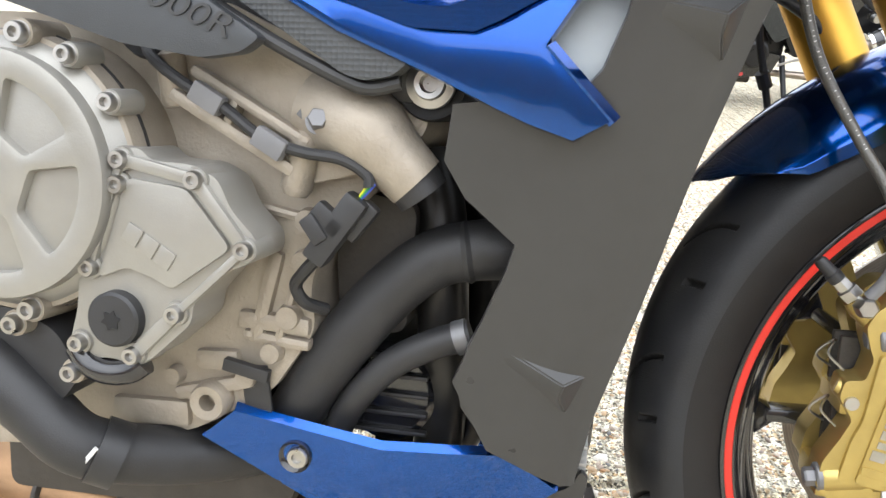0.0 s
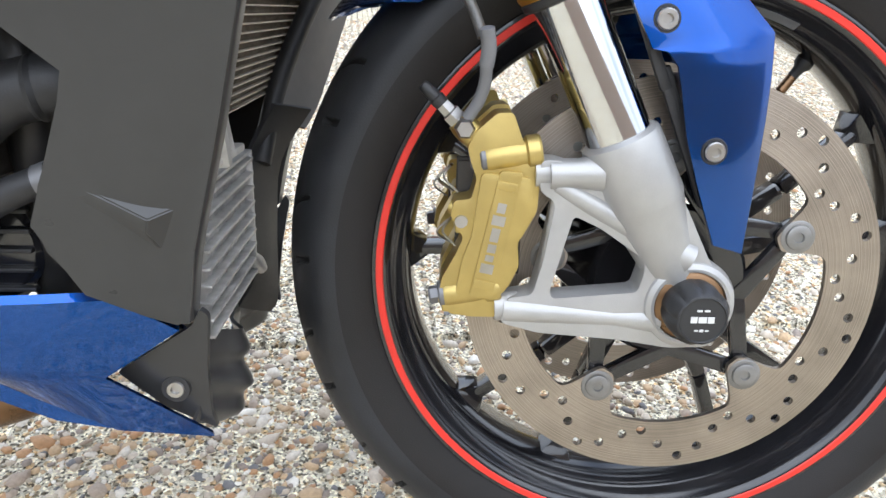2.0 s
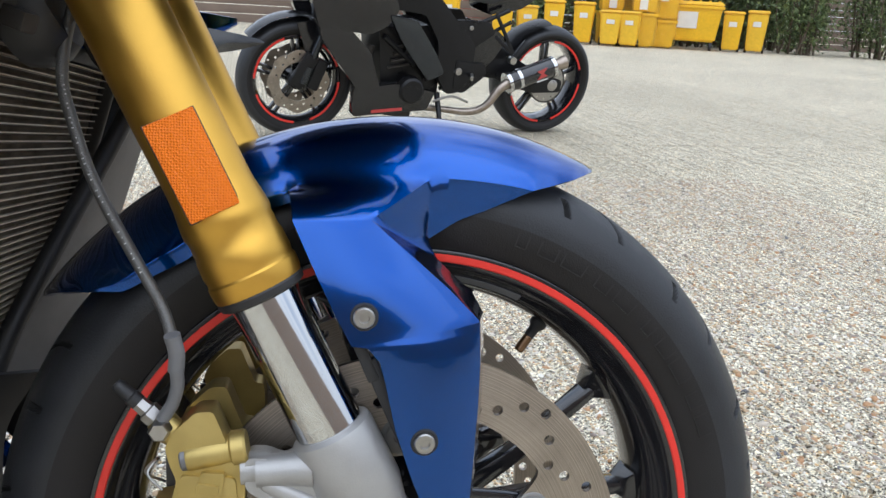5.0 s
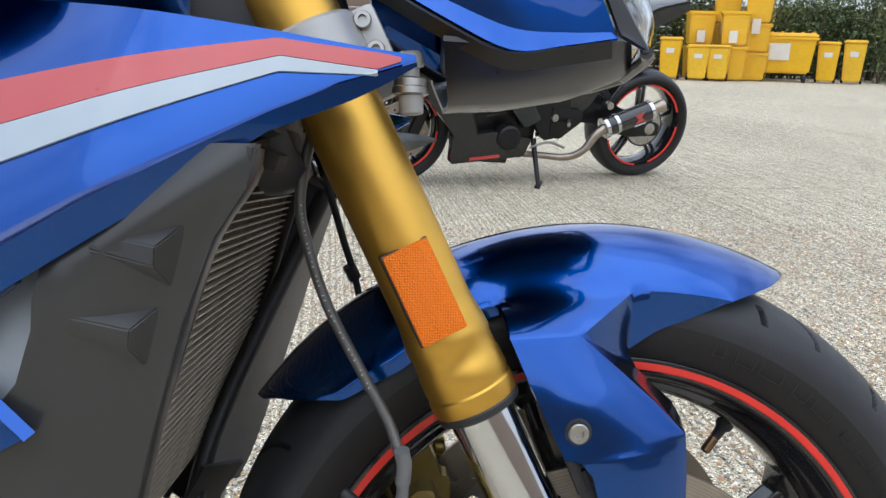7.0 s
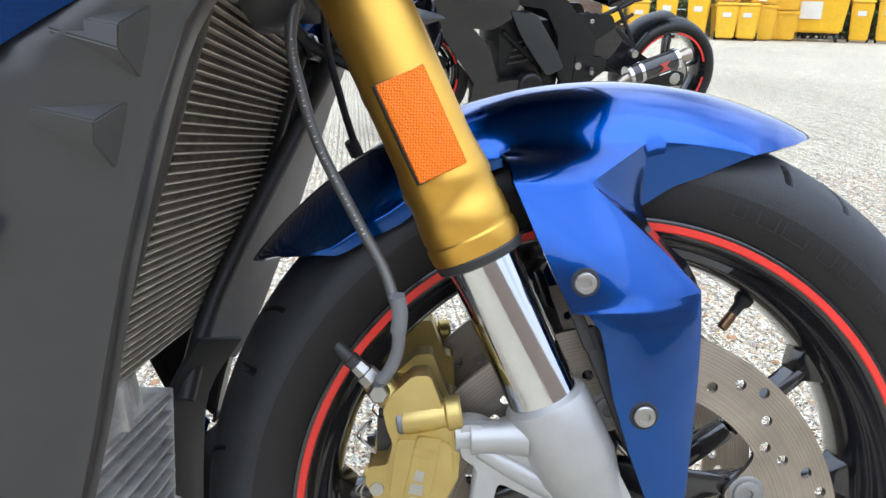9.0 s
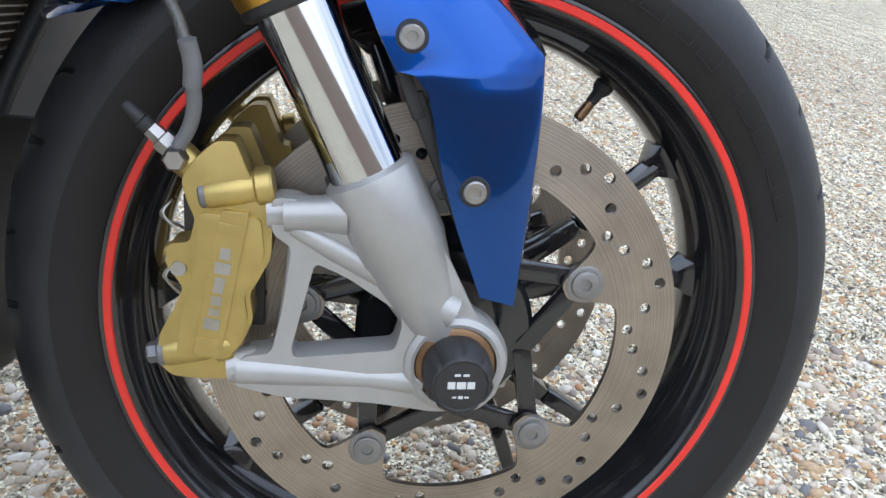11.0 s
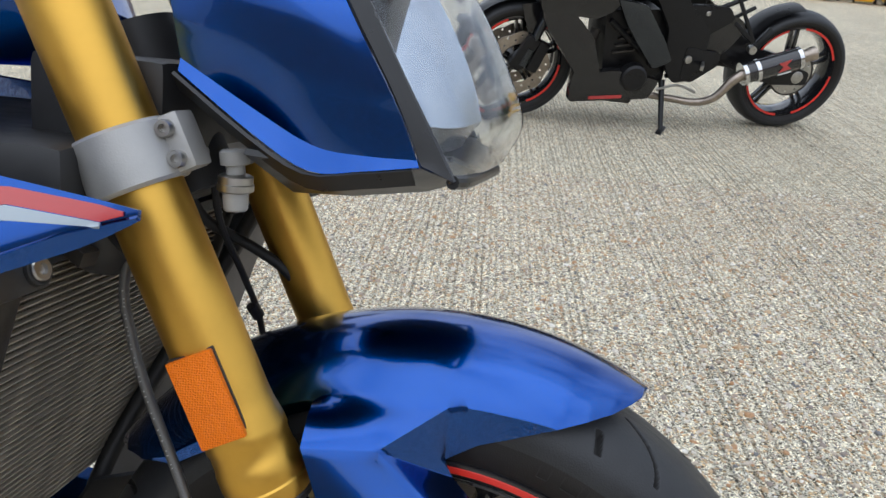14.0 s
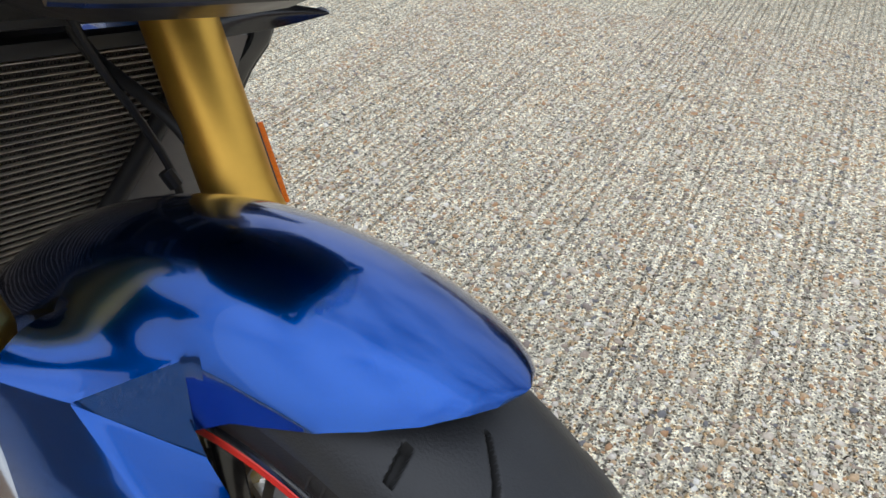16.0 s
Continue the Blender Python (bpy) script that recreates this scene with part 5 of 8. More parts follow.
XS = [-0.1502, -0.153, -0.158, -0.165, -0.175, -0.19, -0.21, -0.23, -0.255, -0.28, -0.31, -0.345, -0.38, -0.42, -0.445, -0.47, -0.50, -0.53, -0.56]
for s in (-1, 1):
    panel = part("side_panel", panel_grid(s, lambda x: along(ZT, x), lambda x: along(ZB, x), XS, 0.0), BLUE, bike, "glossy blue side panel with red and white stripes", sharp=26)
    red_t = ((-0.156, 0.4228), (-0.170, 0.4252), (-0.220, 0.4302), (-0.347, 0.4080), (-0.56, 0.3700))
    red_b = ((-0.156, 0.4215), (-0.170, 0.4165), (-0.2185, 0.4212), (-0.347, 0.3850), (-0.56, 0.3260))
    white_b = ((-0.156, 0.421), (-0.172, 0.4135), (-0.2190, 0.4130), (-0.347, 0.3655), (-0.56, 0.2950))
    xs = [-0.158, -0.164, -0.170, -0.18, -0.19, -0.205, -0.2185] + [x for x in XS if x < -0.225]
    part("red_stripe", panel_grid(s, lambda x: along(red_t, x), lambda x: along(red_b, x), xs, 0.0014, 6, 0.003), RED_PAINT, panel, "red decal stripe")
    part("white_stripe", panel_grid(s, lambda x: along(red_b, x) - 0.0004, lambda x: along(white_b, x), xs[2:], 0.0014, 6, 0.003), WHITE_PAINT, panel, "white decal stripe")
    # strut reaching down over the shroud
    strut = [(-0.3345, 0.2325), (-0.3695, 0.2687), (-0.3514, 0.2972), (-0.3404, 0.3069), (-0.345, 0.322), (-0.420, 0.325), (-0.520, 0.320), (-0.520, 0.294), (-0.480, 0.272), (-0.4300, 0.2515), (-0.3946, 0.2355), (-0.3784, 0.2287), (-0.3545, 0.2210)]
    part("panel_strut", warp(plate(strut, (), -0.006, 0.006, 0.0050), lambda c: (c.x, s * (0.2375 - c.y - 0.02 * max(0.0, 0.300 - c.z) - 0.5 * max(0.0, c.z - 0.300)), c.z)), BLUE, panel, sharp=30)
    facet = bmesh.new()
    ruled(facet, [Vector((-0.3318, s * 0.2370, 0.2350)), Vector((-0.3668, s * 0.2378, 0.2712))], [Vector((-0.3349, s * 0.2424, 0.2321)), Vector((-0.3699, s * 0.2430, 0.2683))], 2)
    part("strut_facet", shelled(facet, s, 0.004), BLUE, panel, sharp=30)
    part("coolant_bottle", warp(plate(rounded([(-0.300, 0.350), (-0.390, 0.335), (-0.390, 0.250), (-0.345, 0.232), (-0.318, 0.260)], 0.008, 3), (), -0.014, 0.014, 0.004), lambda c: (c.x, s * (0.212 - c.y - 0.5 * max(0.0, c.z - 0.29)), c.z)), vary(principled("frosted_plastic", (0.30, 0.33, 0.345), 0.45), 6, 0.1) if s < 0 else WHITE_PAINT, panel, "frosted plastic coolant bottle")

# tank and upper parts just above the panels
tank = part("fuel_tank", patch([
    [(-0.335, -0.185, 0.468), (-0.335, -0.10, 0.53), (-0.335, 0.10, 0.53), (-0.335, 0.185, 0.468)],
    [(-0.40, -0.205, 0.475), (-0.40, -0.13, 0.60), (-0.40, 0.13, 0.60), (-0.40, 0.205, 0.475)],
    [(-0.58, -0.195, 0.470), (-0.58, -0.13, 0.61), (-0.58, 0.13, 0.61), (-0.58, 0.195, 0.470)],
    [(-0.72, -0.150, 0.420), (-0.72, -0.08, 0.52), (-0.72, 0.08, 0.52), (-0.72, 0.150, 0.420)],
], 5, 0.004, (0, 0, -1)), BLUE, bike, "glossy blue fuel tank")
part("inner_frame", join(box(-0.60, -0.23, -0.150, 0.150, 0.385, 0.445, 0.01), box(-0.62, -0.40, -0.160, 0.160, 0.30, 0.39, 0.01)), BLACK_PLASTIC, bike)

# triple clamps, stem and horn
clamp = part("triple_clamp", join(
    *[rod(fork_at(0.462, s * FORK_Y), fork_at(0.502, s * FORK_Y), [(0, 0.031), (0.06, 0.0335), (0.94, 0.0335), (1, 0.031)], 40) for s in (-1, 1)],
    bar(fork_at(0.482, -0.09) + Vector((-0.015, 0, 0)), fork_at(0.482, 0.09) + Vector((-0.015, 0, 0)), 0.050, 0.034, 0.006, FD)), SILVER, bike, "silver cast lower triple clamp")
for s in (-1, 1):
    fwd = Vector((0.901, 0, 0.4337))
    ear = fork_at(0.482, s * FORK_Y) + fwd * 0.036 + Vector((0, -s * 0.004, 0))
    part("pinch_lug", bar(ear - FD * 0.019, ear + FD * 0.019, 0.024, 0.020, 0.004, fwd), SILVER, clamp)
    for k in (-0.010, 0.010):
        bolt(ear + FD * k + Vector((0, s * 0.012, 0)), (0, s, 0), 0.0058, 0.006, STEEL, clamp)
    part("upper_clamp", rod(fork_at(0.630, s * FORK_Y), fork_at(0.662, s * FORK_Y), [(0, 0.031), (0.1, 0.034), (0.9, 0.034), (1, 0.030)], 36), SILVER, clamp)
CAP_PLASTIC = vary(principled("milky_plastic_cap", (0.36, 0.36, 0.35), 0.4), 20, 0.1)
joint = part("hose_joint", rod((-0.152, -0.076, 0.417), (-0.152, -0.076, 0.429), [(0, 0.0105), (0.1, 0.0125), (0.45, 0.0125), (0.5, 0.0118), (0.9, 0.0118), (1, 0.010)], 28), STEEL, bike, "steel hose joint with milky plastic caps")
part("cap", rod((-0.152, -0.076, 0.429), (-0.154, -0.076, 0.446), [(0, 0.0065), (0.35, 0.0065), (0.4, 0.0098), (0.9, 0.0100), (1, 0.008)], 22), CAP_PLASTIC, joint)
part("cap", rod((-0.151, -0.076, 0.404), (-0.152, -0.076, 0.417), [(0, 0.0070), (0.1, 0.0082), (1, 0.0090)], 22), CAP_PLASTIC, joint)
horn = part("horn", rod((-0.262, -0.075, 0.380), (-0.232, -0.075, 0.393), [(0, 0.036), (0.3, 0.040), (0.7, 0.040), (1, 0.034)], 36), BLACK_PLASTIC, bike, "round black horn")
part("stem_shroud", join(rod((-0.215, 0, 0.40), (-0.27, 0, 0.52), [(0, 0.034), (1, 0.034)], 24), box(-0.30, -0.20, -0.085, 0.085, 0.42, 0.50, 0.01)), BLACK_PLASTIC, bike)

# headlight unit: black tray, blue cheeks, clear lenses
lamp = part("headlight", patch([
    [(-0.132, -0.112, 0.448), (-0.128, -0.075, 0.4315), (-0.124, -0.038, 0.4150), (-0.123, 0.0, 0.4135), (-0.124, 0.038, 0.4150), (-0.128, 0.075, 0.4315), (-0.132, 0.112, 0.448)],
    [(-0.085, -0.114, 0.446), (-0.083, -0.076, 0.4320), (-0.080, -0.038, 0.4175), (-0.080, 0.0, 0.4160), (-0.080, 0.038, 0.4175), (-0.083, 0.076, 0.4320), (-0.085, 0.114, 0.446)],
    [(-0.028, -0.110, 0.452), (-0.027, -0.074, 0.4395), (-0.026, -0.038, 0.4270), (-0.026, 0.0, 0.4255), (-0.026, 0.038, 0.4270), (-0.027, 0.074, 0.4395), (-0.028, 0.110, 0.452)],
    [(-0.004, -0.088, 0.455), (0.004, -0.062, 0.4490), (0.012, -0.036, 0.4425), (0.014, 0.0, 0.4415), (0.012, 0.036, 0.4425), (0.004, 0.062, 0.4490), (-0.004, 0.088, 0.455)],
], 1, 0.004, (0, 0, 1)), SATIN, bike, "black headlight tray with blue cheeks and clear lenses", sharp=25)
part("lamp_back", join(box(-0.125, -0.050, -0.095, 0.095, 0.448, 0.60, 0.012)), SATIN, lamp)
for s in (-1, 1):
    # cheek: a lower facet turned up to the sky under a larger face that leans out
    hem = [(-0.0205, s * 0.1145, 0.4525), (-0.055, s * 0.1175, 0.4465), (-0.0885, s * 0.1165, 0.4430), (-0.127, s * 0.111, 0.4608), (-0.184, s * 0.098, 0.4945)]
    face = [[(-0.0222, s * 0.1130, 0.4565), (-0.055, s * 0.1125, 0.4555), (-0.0885, s * 0.1100, 0.4580), (-0.1295, s * 0.1030, 0.4755), (-0.185, s * 0.0930, 0.5025)],
            [(-0.0330, s * 0.1145, 0.4800), (-0.067, s * 0.1138, 0.4830), (-0.102, s * 0.1110, 0.4870), (-0.140, s * 0.1042, 0.4980), (-0.188, s * 0.0945, 0.5200)],
            [(-0.0460, s * 0.1160, 0.5030), (-0.080, s * 0.1150, 0.5100), (-0.115, s * 0.1120, 0.5170), (-0.150, s * 0.1055, 0.5250), (-0.190, s * 0.0955, 0.5320)],
            [(-0.0725, s * 0.1130, 0.5450), (-0.105, s * 0.1130, 0.5500), (-0.135, s * 0.1090, 0.5550), (-0.165, s * 0.1020, 0.5580), (-0.200, s * 0.0900, 0.5600)],
            [(-0.1000, s * 0.0900, 0.5900), (-0.130, s * 0.0900, 0.5940), (-0.155, s * 0.0860, 0.5960), (-0.180, s * 0.0800, 0.5970), (-0.210, s * 0.0660, 0.5970)]]
    cheek = patch(face, 4, 0.0)
    ruled(cheek, smooth_line(hem, 4), smooth_line(face[0], 4), 3)
    part("cheek", shelled(cheek, s), BLUE, lamp, "blue headlight cheek", sharp=20)
    rim = [(0.000, s * 0.1085, 0.4450), (-0.0065, s * 0.1090, 0.4560), (-0.0200, s * 0.1100, 0.4780), (-0.0350, s * 0.1100, 0.5020), (-0.0610, s * 0.1060, 0.5450), (-0.0890, s * 0.0860, 0.5900)]
    band = bmesh.new()
    edge = [hem[0]] + [row[0] for row in face]
    ruled(band, [Vector(p) + Vector((0.0008, s * 0.0012, 0)) for p in smooth_line(edge, 3)], smooth_line(rim, 3), 3)
    ruled(band, [Vector(p) + Vector((-0.004, s * 0.0012, -0.002)) for p in smooth_line(hem, 3)], [Vector(p) + Vector((-0.002, -s * 0.006, -0.012)) for p in smooth_line(hem, 3)], 2)
    part("bezel", shelled(band, s), SATIN, lamp, sharp=30)
    part("bezel_edge", tube(rim, 0.0026, 8), BLACK_GLOSS, lamp)
    part("lower_bezel", tube([(0.000, s * 0.1085, 0.445), (0.006, s * 0.090, 0.444), (0.010, s * 0.05, 0.443), (0.016, s * 0.0, 0.443)], 0.0045, 10), SATIN, lamp)
    lens = [[(0.000, s * 0.108, 0.447), (0.008, s * 0.088, 0.449), (0.013, s * 0.050, 0.447), (0.021, s * 0.003, 0.449)],
            [(-0.019, s * 0.109, 0.476), (0.006, s * 0.090, 0.474), (0.023, s * 0.050, 0.474), (0.033, s * 0.003, 0.478)],
            [(-0.040, s * 0.109, 0.510), (-0.010, s * 0.086, 0.508), (0.010, s * 0.048, 0.508), (0.020, s * 0.003, 0.512)],
            [(-0.066, s * 0.102, 0.552), (-0.040, s * 0.076, 0.552), (-0.018, s * 0.042, 0.555), (-0.008, s * 0.003, 0.560)],
            [(-0.089, s * 0.085, 0.590), (-0.072, s * 0.062, 0.592), (-0.055, s * 0.035, 0.596), (-0.045, s * 0.003, 0.600)]]
    glass = part("lens", patch(lens, 5, 0.0025, (-1, 0, 0)), GLASS, lamp, "clear headlight lens")
    glass.visible_shadow = False
    bowl = [[(x - 0.030, y * 0.80, z + (0.008 if i == 0 else 0)) for x, y, z in row] for i, row in enumerate(lens)]
    part("lamp_bowl", patch(bowl[:2], 3, 0.002, (-1, 0, 0)), BLACK_GLOSS, lamp)
    part("lamp_bowl", patch(bowl[1:], 3, 0.002, (-1, 0, 0)), REFLECTOR, lamp, "bright headlight reflector")
part("brow", patch([[(-0.10, -0.085, 0.592), (-0.05, 0, 0.604), (-0.10, 0.085, 0.592)], [(-0.16, -0.085, 0.625), (-0.12, 0, 0.64), (-0.16, 0.085, 0.625)], [(-0.24, -0.07, 0.64), (-0.23, 0, 0.66), (-0.24, 0.07, 0.64)]], 4, 0.004, (0, 0, -1)), SATIN, lamp)
# indicator blade on the far side
part("indicator", patch([
    [(-0.178, 0.118, 0.404), (-0.150, 0.160, 0.405), (-0.128, 0.180, 0.403)],
    [(-0.174, 0.118, 0.392), (-0.148, 0.160, 0.397), (-0.122, 0.184, 0.400)],
    [(-0.172, 0.118, 0.380), (-0.150, 0.160, 0.388), (-0.128, 0.180, 0.397)]], 5, 0.010, (0, 1, 0)), BLACK_GLOSS, bike, "black stalk indicator", sharp=50)

# ---- engine, pipes, belly pan ----
engine = part("engine", moved(plate(rounded([(-0.760, 0.285), (-0.610, 0.283), (-0.560, 0.300), (-0.452, 0.262), (-0.437, 0.225), (-0.468, 0.192), (-0.499, 0.158), (-0.510, 0.122), (-0.505, 0.097), (-0.535, 0.052), (-0.585, 0.022), (-0.640, 0.002), (-0.760, -0.010)], 0.010), (), -0.195, 0.150, 0.012), Matrix()), ENGINE, bike, "beige cast engine block", sharp=40)
EY = -0.246
# clutch cover, round, with recessed sectors
cc = (-0.679, 0.187)


def sector(a0, a1, r0, r1):
    out = [(cc[0] + r1 * math.cos(radians(a0 + (a1 - a0) * k / 10)), cc[1] + r1 * math.sin(radians(a0 + (a1 - a0) * k / 10))) for k in range(11)]
    out += [(cc[0] + r0 * math.cos(radians(a1)), cc[1] + r0 * math.sin(radians(a1))), (cc[0] + r0 * math.cos(radians(a0)), cc[1] + r0 * math.sin(radians(a0)))]
    return rounded(out, 0.003, 2)


cover = part("clutch_cover", plate([(cc[0] + 0.072 * math.cos(a), cc[1] + 0.072 * math.sin(a)) for a in [2 * math.pi * k / 72 for k in range(72)]], [sector(-50, 8, 0.026, 0.056), sector(28, 76, 0.026, 0.056), sector(100, 160, 0.026, 0.056), sector(190, 290, 0.026, 0.056)], EY - 0.012, EY + 0.02, 0.0035), COVER, bike, "grey-beige round clutch cover with sunk sectors", sharp=35)
part("cover_floor", lathe([(0, EY - 0.006), (0.060, EY - 0.006), (0.073, EY - 0.002), (0.0795, EY + 0.006), (0.081, EY + 0.030), (0.0, EY + 0.030)], 72, at=(cc[0], 0, cc[1])), COVER, cover)
part("cover_flange", lathe([(0.070, EY + 0.004), (0.082, EY + 0.006), (0.0835, EY + 0.014), (0.0835, EY + 0.060), (0.070, EY + 0.060)], 72, at=(cc[0], 0, cc[1]), closed=True), ENGINE, cover)
part("gasket", lathe([(0.070, EY + 0.0175), (0.0845, EY + 0.0175), (0.0845, EY + 0.0195), (0.070, EY + 0.0195)], 72, at=(cc[0], 0, cc[1]), closed=True), BLACK_RUBBER, cover)

# lower cover with its bolts
lc_out = rounded([(-0.609, 0.205), (-0.592, 0.207), (-0.585, 0.200), (-0.560, 0.199), (-0.545, 0.192), (-0.537, 0.175), (-0.522, 0.160), (-0.522, 0.148), (-0.545, 0.138), (-0.560, 0.121), (-0.562, 0.108), (-0.588, 0.084), (-0.598, 0.078), (-0.612, 0.083), (-0.627, 0.081), (-0.640, 0.090), (-0.634, 0.112), (-0.632, 0.140), (-0.615, 0.150), (-0.604, 0.175)], 0.005)
side_cover = part("side_cover", plate(lc_out, (), EY, EY + 0.040, 0.003), COVER, bike, "grey-beige engine side cover with raised marks", sharp=35)
inner_out = rounded([(-0.598, 0.190), (-0.562, 0.186), (-0.536, 0.154), (-0.572, 0.128), (-0.583, 0.134), (-0.600, 0.139), (-0.618, 0.131)], 0.005)
part("raised_panel", plate(inner_out, (), EY - 0.0035, EY + 0.002, 0.003), COVER, side_cover)
m = Matrix.Translation((-0.585, EY - 0.0040, 0.152)) @ Matrix.Rotation(radians(31), 4, "Y")
for k in range(3):
    part("mark", moved(box(-0.0165 + k * 0.0115, -0.0065 + k * 0.0115, -0.0006, 0.0006, -0.0055, 0.0055, 0.0004), m), COVER, side_cover)
part("oil_cap", lathe([(0, EY - 0.0062), (0.004, EY - 0.0062), (0.0042, EY - 0.0085), (0.0145, EY - 0.0080), (0.0162, EY - 0.0065), (0.0165, EY), (0, EY)], 40, at=(-0.607, 0, 0.108)), BLACK_PLASTIC, side_cover, "black oil filler cap")
star = [(-0.607 + (0.0066 if k % 2 == 0 else 0.0040) * math.cos(radians(30 * k + 12)), 0.108 + (0.0066 if k % 2 == 0 else 0.0040) * math.sin(radians(30 * k + 12))) for k in range(12)]
# the socket is a flat star in the dark recess colour, not sunk
part("cap_socket", plate(rounded(star, 0.0008, 2), (), EY - 0.0090, EY - 0.0060), RECESS_SHADE, side_cover)
# raised ribs from boss to boss, and the slim web towards the lug
for p0, p1, w in (((-0.602, 0.200), (-0.557, 0.191), 0.0075), ((-0.557, 0.191), (-0.528, 0.154), 0.0075), ((-0.528, 0.154), (-0.570, 0.114), 0.0050), ((-0.570, 0.114), (-0.597, 0.087), 0.0085), ((-0.602, 0.200), (-0.623, 0.137), 0.0050)):
    part("cover_rib", bar((p0[0], EY - 0.001, p0[1]), (p1[0], EY - 0.001, p1[1]), w, 0.0062, 0.0016), COVER, side_cover)
for x, z in ((-0.602, 0.200), (-0.557, 0.191), (-0.528, 0.154), (-0.570, 0.114), (-0.597, 0.087), (-0.632, 0.091), (-0.623, 0.137), (-0.608, 0.231), (-0.633, 0.256), (-0.6035, 0.186)):
    part("screw_boss", lathe([(0, EY - 0.002), (0.0068, EY - 0.002), (0.0074, EY), (0.0080, EY + 0.02), (0, EY + 0.02)], 24, at=(x, 0, z)), COVER, side_cover)
    bolt((x, EY - 0.0022, z), (0, -1, 0), 0.0053, 0.0056, STEEL, side_cover, collar=0.1)
for x, z, r in ((-0.664, 0.108, 0.0062), (-0.676, 0.098, 0.0060), (-0.638, 0.072, 0.0055), (-0.663, 0.267, 0.0062)):
    part("screw_boss", lathe([(0, EY - 0.001), (r + 0.002, EY - 0.001), (r + 0.003, EY + 0.03), (0, EY + 0.03)], 24, at=(x, 0, z)), ENGINE, engine)
    bolt((x, EY - 0.0012, z), (0, -1, 0), r, 0.006, STEEL, engine, collar=0.1)
part("oil_gallery", tube([(-0.638, EY + 0.004, 0.086), (-0.629, EY + 0.002, 0.077), (-0.616, EY + 0.001, 0.0735), (-0.603, EY + 0.002, 0.075), (-0.594, EY + 0.004, 0.081)], 0.0078, 18), BLACK_GLOSS, engine)

# cast detail of the block
part("cylinder_face", warp(plate(rounded([(-0.600, 0.245), (-0.560, 0.292), (-0.466, 0.250), (-0.470, 0.198), (-0.515, 0.186), (-0.540, 0.210)], 0.006), (), -0.2085, -0.18, 0.004), lambda c: c), ENGINE, engine)
for p0, p1, w, h, e in (((-0.588, 0.238), (-0.512, 0.196), 0.008, 0.014, 0.003), ((-0.575, 0.252), (-0.503, 0.212), 0.007, 0.012, 0.003), ((-0.548, 0.236), (-0.553, 0.220), 0.006, 0.012, 0.002)):
    part("cast_ledge", bar((p0[0], -0.214, p0[1]), (p1[0], -0.214, p1[1]), w, h, e), ENGINE, engine)
for p0, p1, r in (((-0.593, 0.262), (-0.588, 0.230), 0.0085), ((-0.506, 0.220), (-0.514, 0.182), 0.0090)):
    part("cast_post", rod((p0[0], -0.211, p0[1]), (p1[0], -0.211, p1[1]), [(0, r * 0.6), (0.08, r), (0.9, r * 1.05), (1, r * 0.8)], 20), ENGINE, engine)
for x0, z0, x1, z1, w in ((-0.53, 0.145, -0.545, 0.085, 0.010), (-0.517, 0.130, -0.530, 0.085, 0.006), (-0.556, 0.100, -0.508, 0.098, 0.012), (-0.553, 0.090, -0.508, 0.086, 0.008), (-0.60, 0.045, -0.545, 0.060, 0.010), (-0.56, 0.27, -0.48, 0.245, 0.008), (-0.555, 0.175, -0.505, 0.165, 0.006), (-0.585, 0.070, -0.555, 0.072, 0.014), (-0.645, 0.030, -0.59, 0.032, 0.018)):
    part("cast_rib", bar((x0, -0.1945, z0), (x1, -0.1945, z1), w, 0.012, 0.004), ENGINE, engine)
for x, z, r in ((-0.533, 0.080, 0.007), (-0.522, 0.104, 0.008), (-0.510, 0.165, 0.008), (-0.60, 0.058, 0.006), (-0.55, 0.062, 0.007), (-0.513, 0.140, 0.007)):
    part("drain_boss", rod((x, -0.185, z), (x, -0.203, z), [(0, r * 1.2), (0.8, r), (1, r * 0.9)], 20), ENGINE, engine)
part("water_neck", tube([(-0.500, -0.190, 0.232), (-0.475, -0.203, 0.222), (-0.455, -0.205, 0.205), (-0.443, -0.203, 0.193)], [0.030, 0.026, 0.0195, 0.0180], 24), ENGINE, engine)
part("neck_ring", rod((-0.4475, -0.204, 0.1975), (-0.4385, -0.202, 0.1855), [(0, 0.0155), (0.3, 0.0165), (1, 0.0160)], 24), BLACK_RUBBER, engine)
part("lug", spin_to(lathe([(0.0055, 0.0), (0.0055, 0.018), (0.0112, 0.019), (0.0125, 0.016), (0.013, 0.0)], 28, "Z"), (-0.573, -0.190, 0.045), (-0.573, -0.21, 0.045)), ENGINE, engine)
hex_bolt(Vector((-0.497, -0.219, 0.2255)), Vector((0.25, -1, 0.3)).normalized(), 0.0062, 0.008, BOLT_DARK, engine)
part("hose_guide", bar((-0.507, -0.218, 0.2335), (-0.488, -0.218, 0.2175), 0.012, 0.0015, 0.0005), BOLT_DARK, engine)
part("bracket_plate", bar((-0.545, -0.199, 0.070), (-0.542, -0.195, 0.034), 0.018, 0.003, 0.0008), BLACK_PLASTIC, engine)
part("bracket_plate", bar((-0.562, -0.205, 0.072), (-0.532, -0.205, 0.066), 0.008, 0.006, 0.0008), BLACK_PLASTIC, engine)

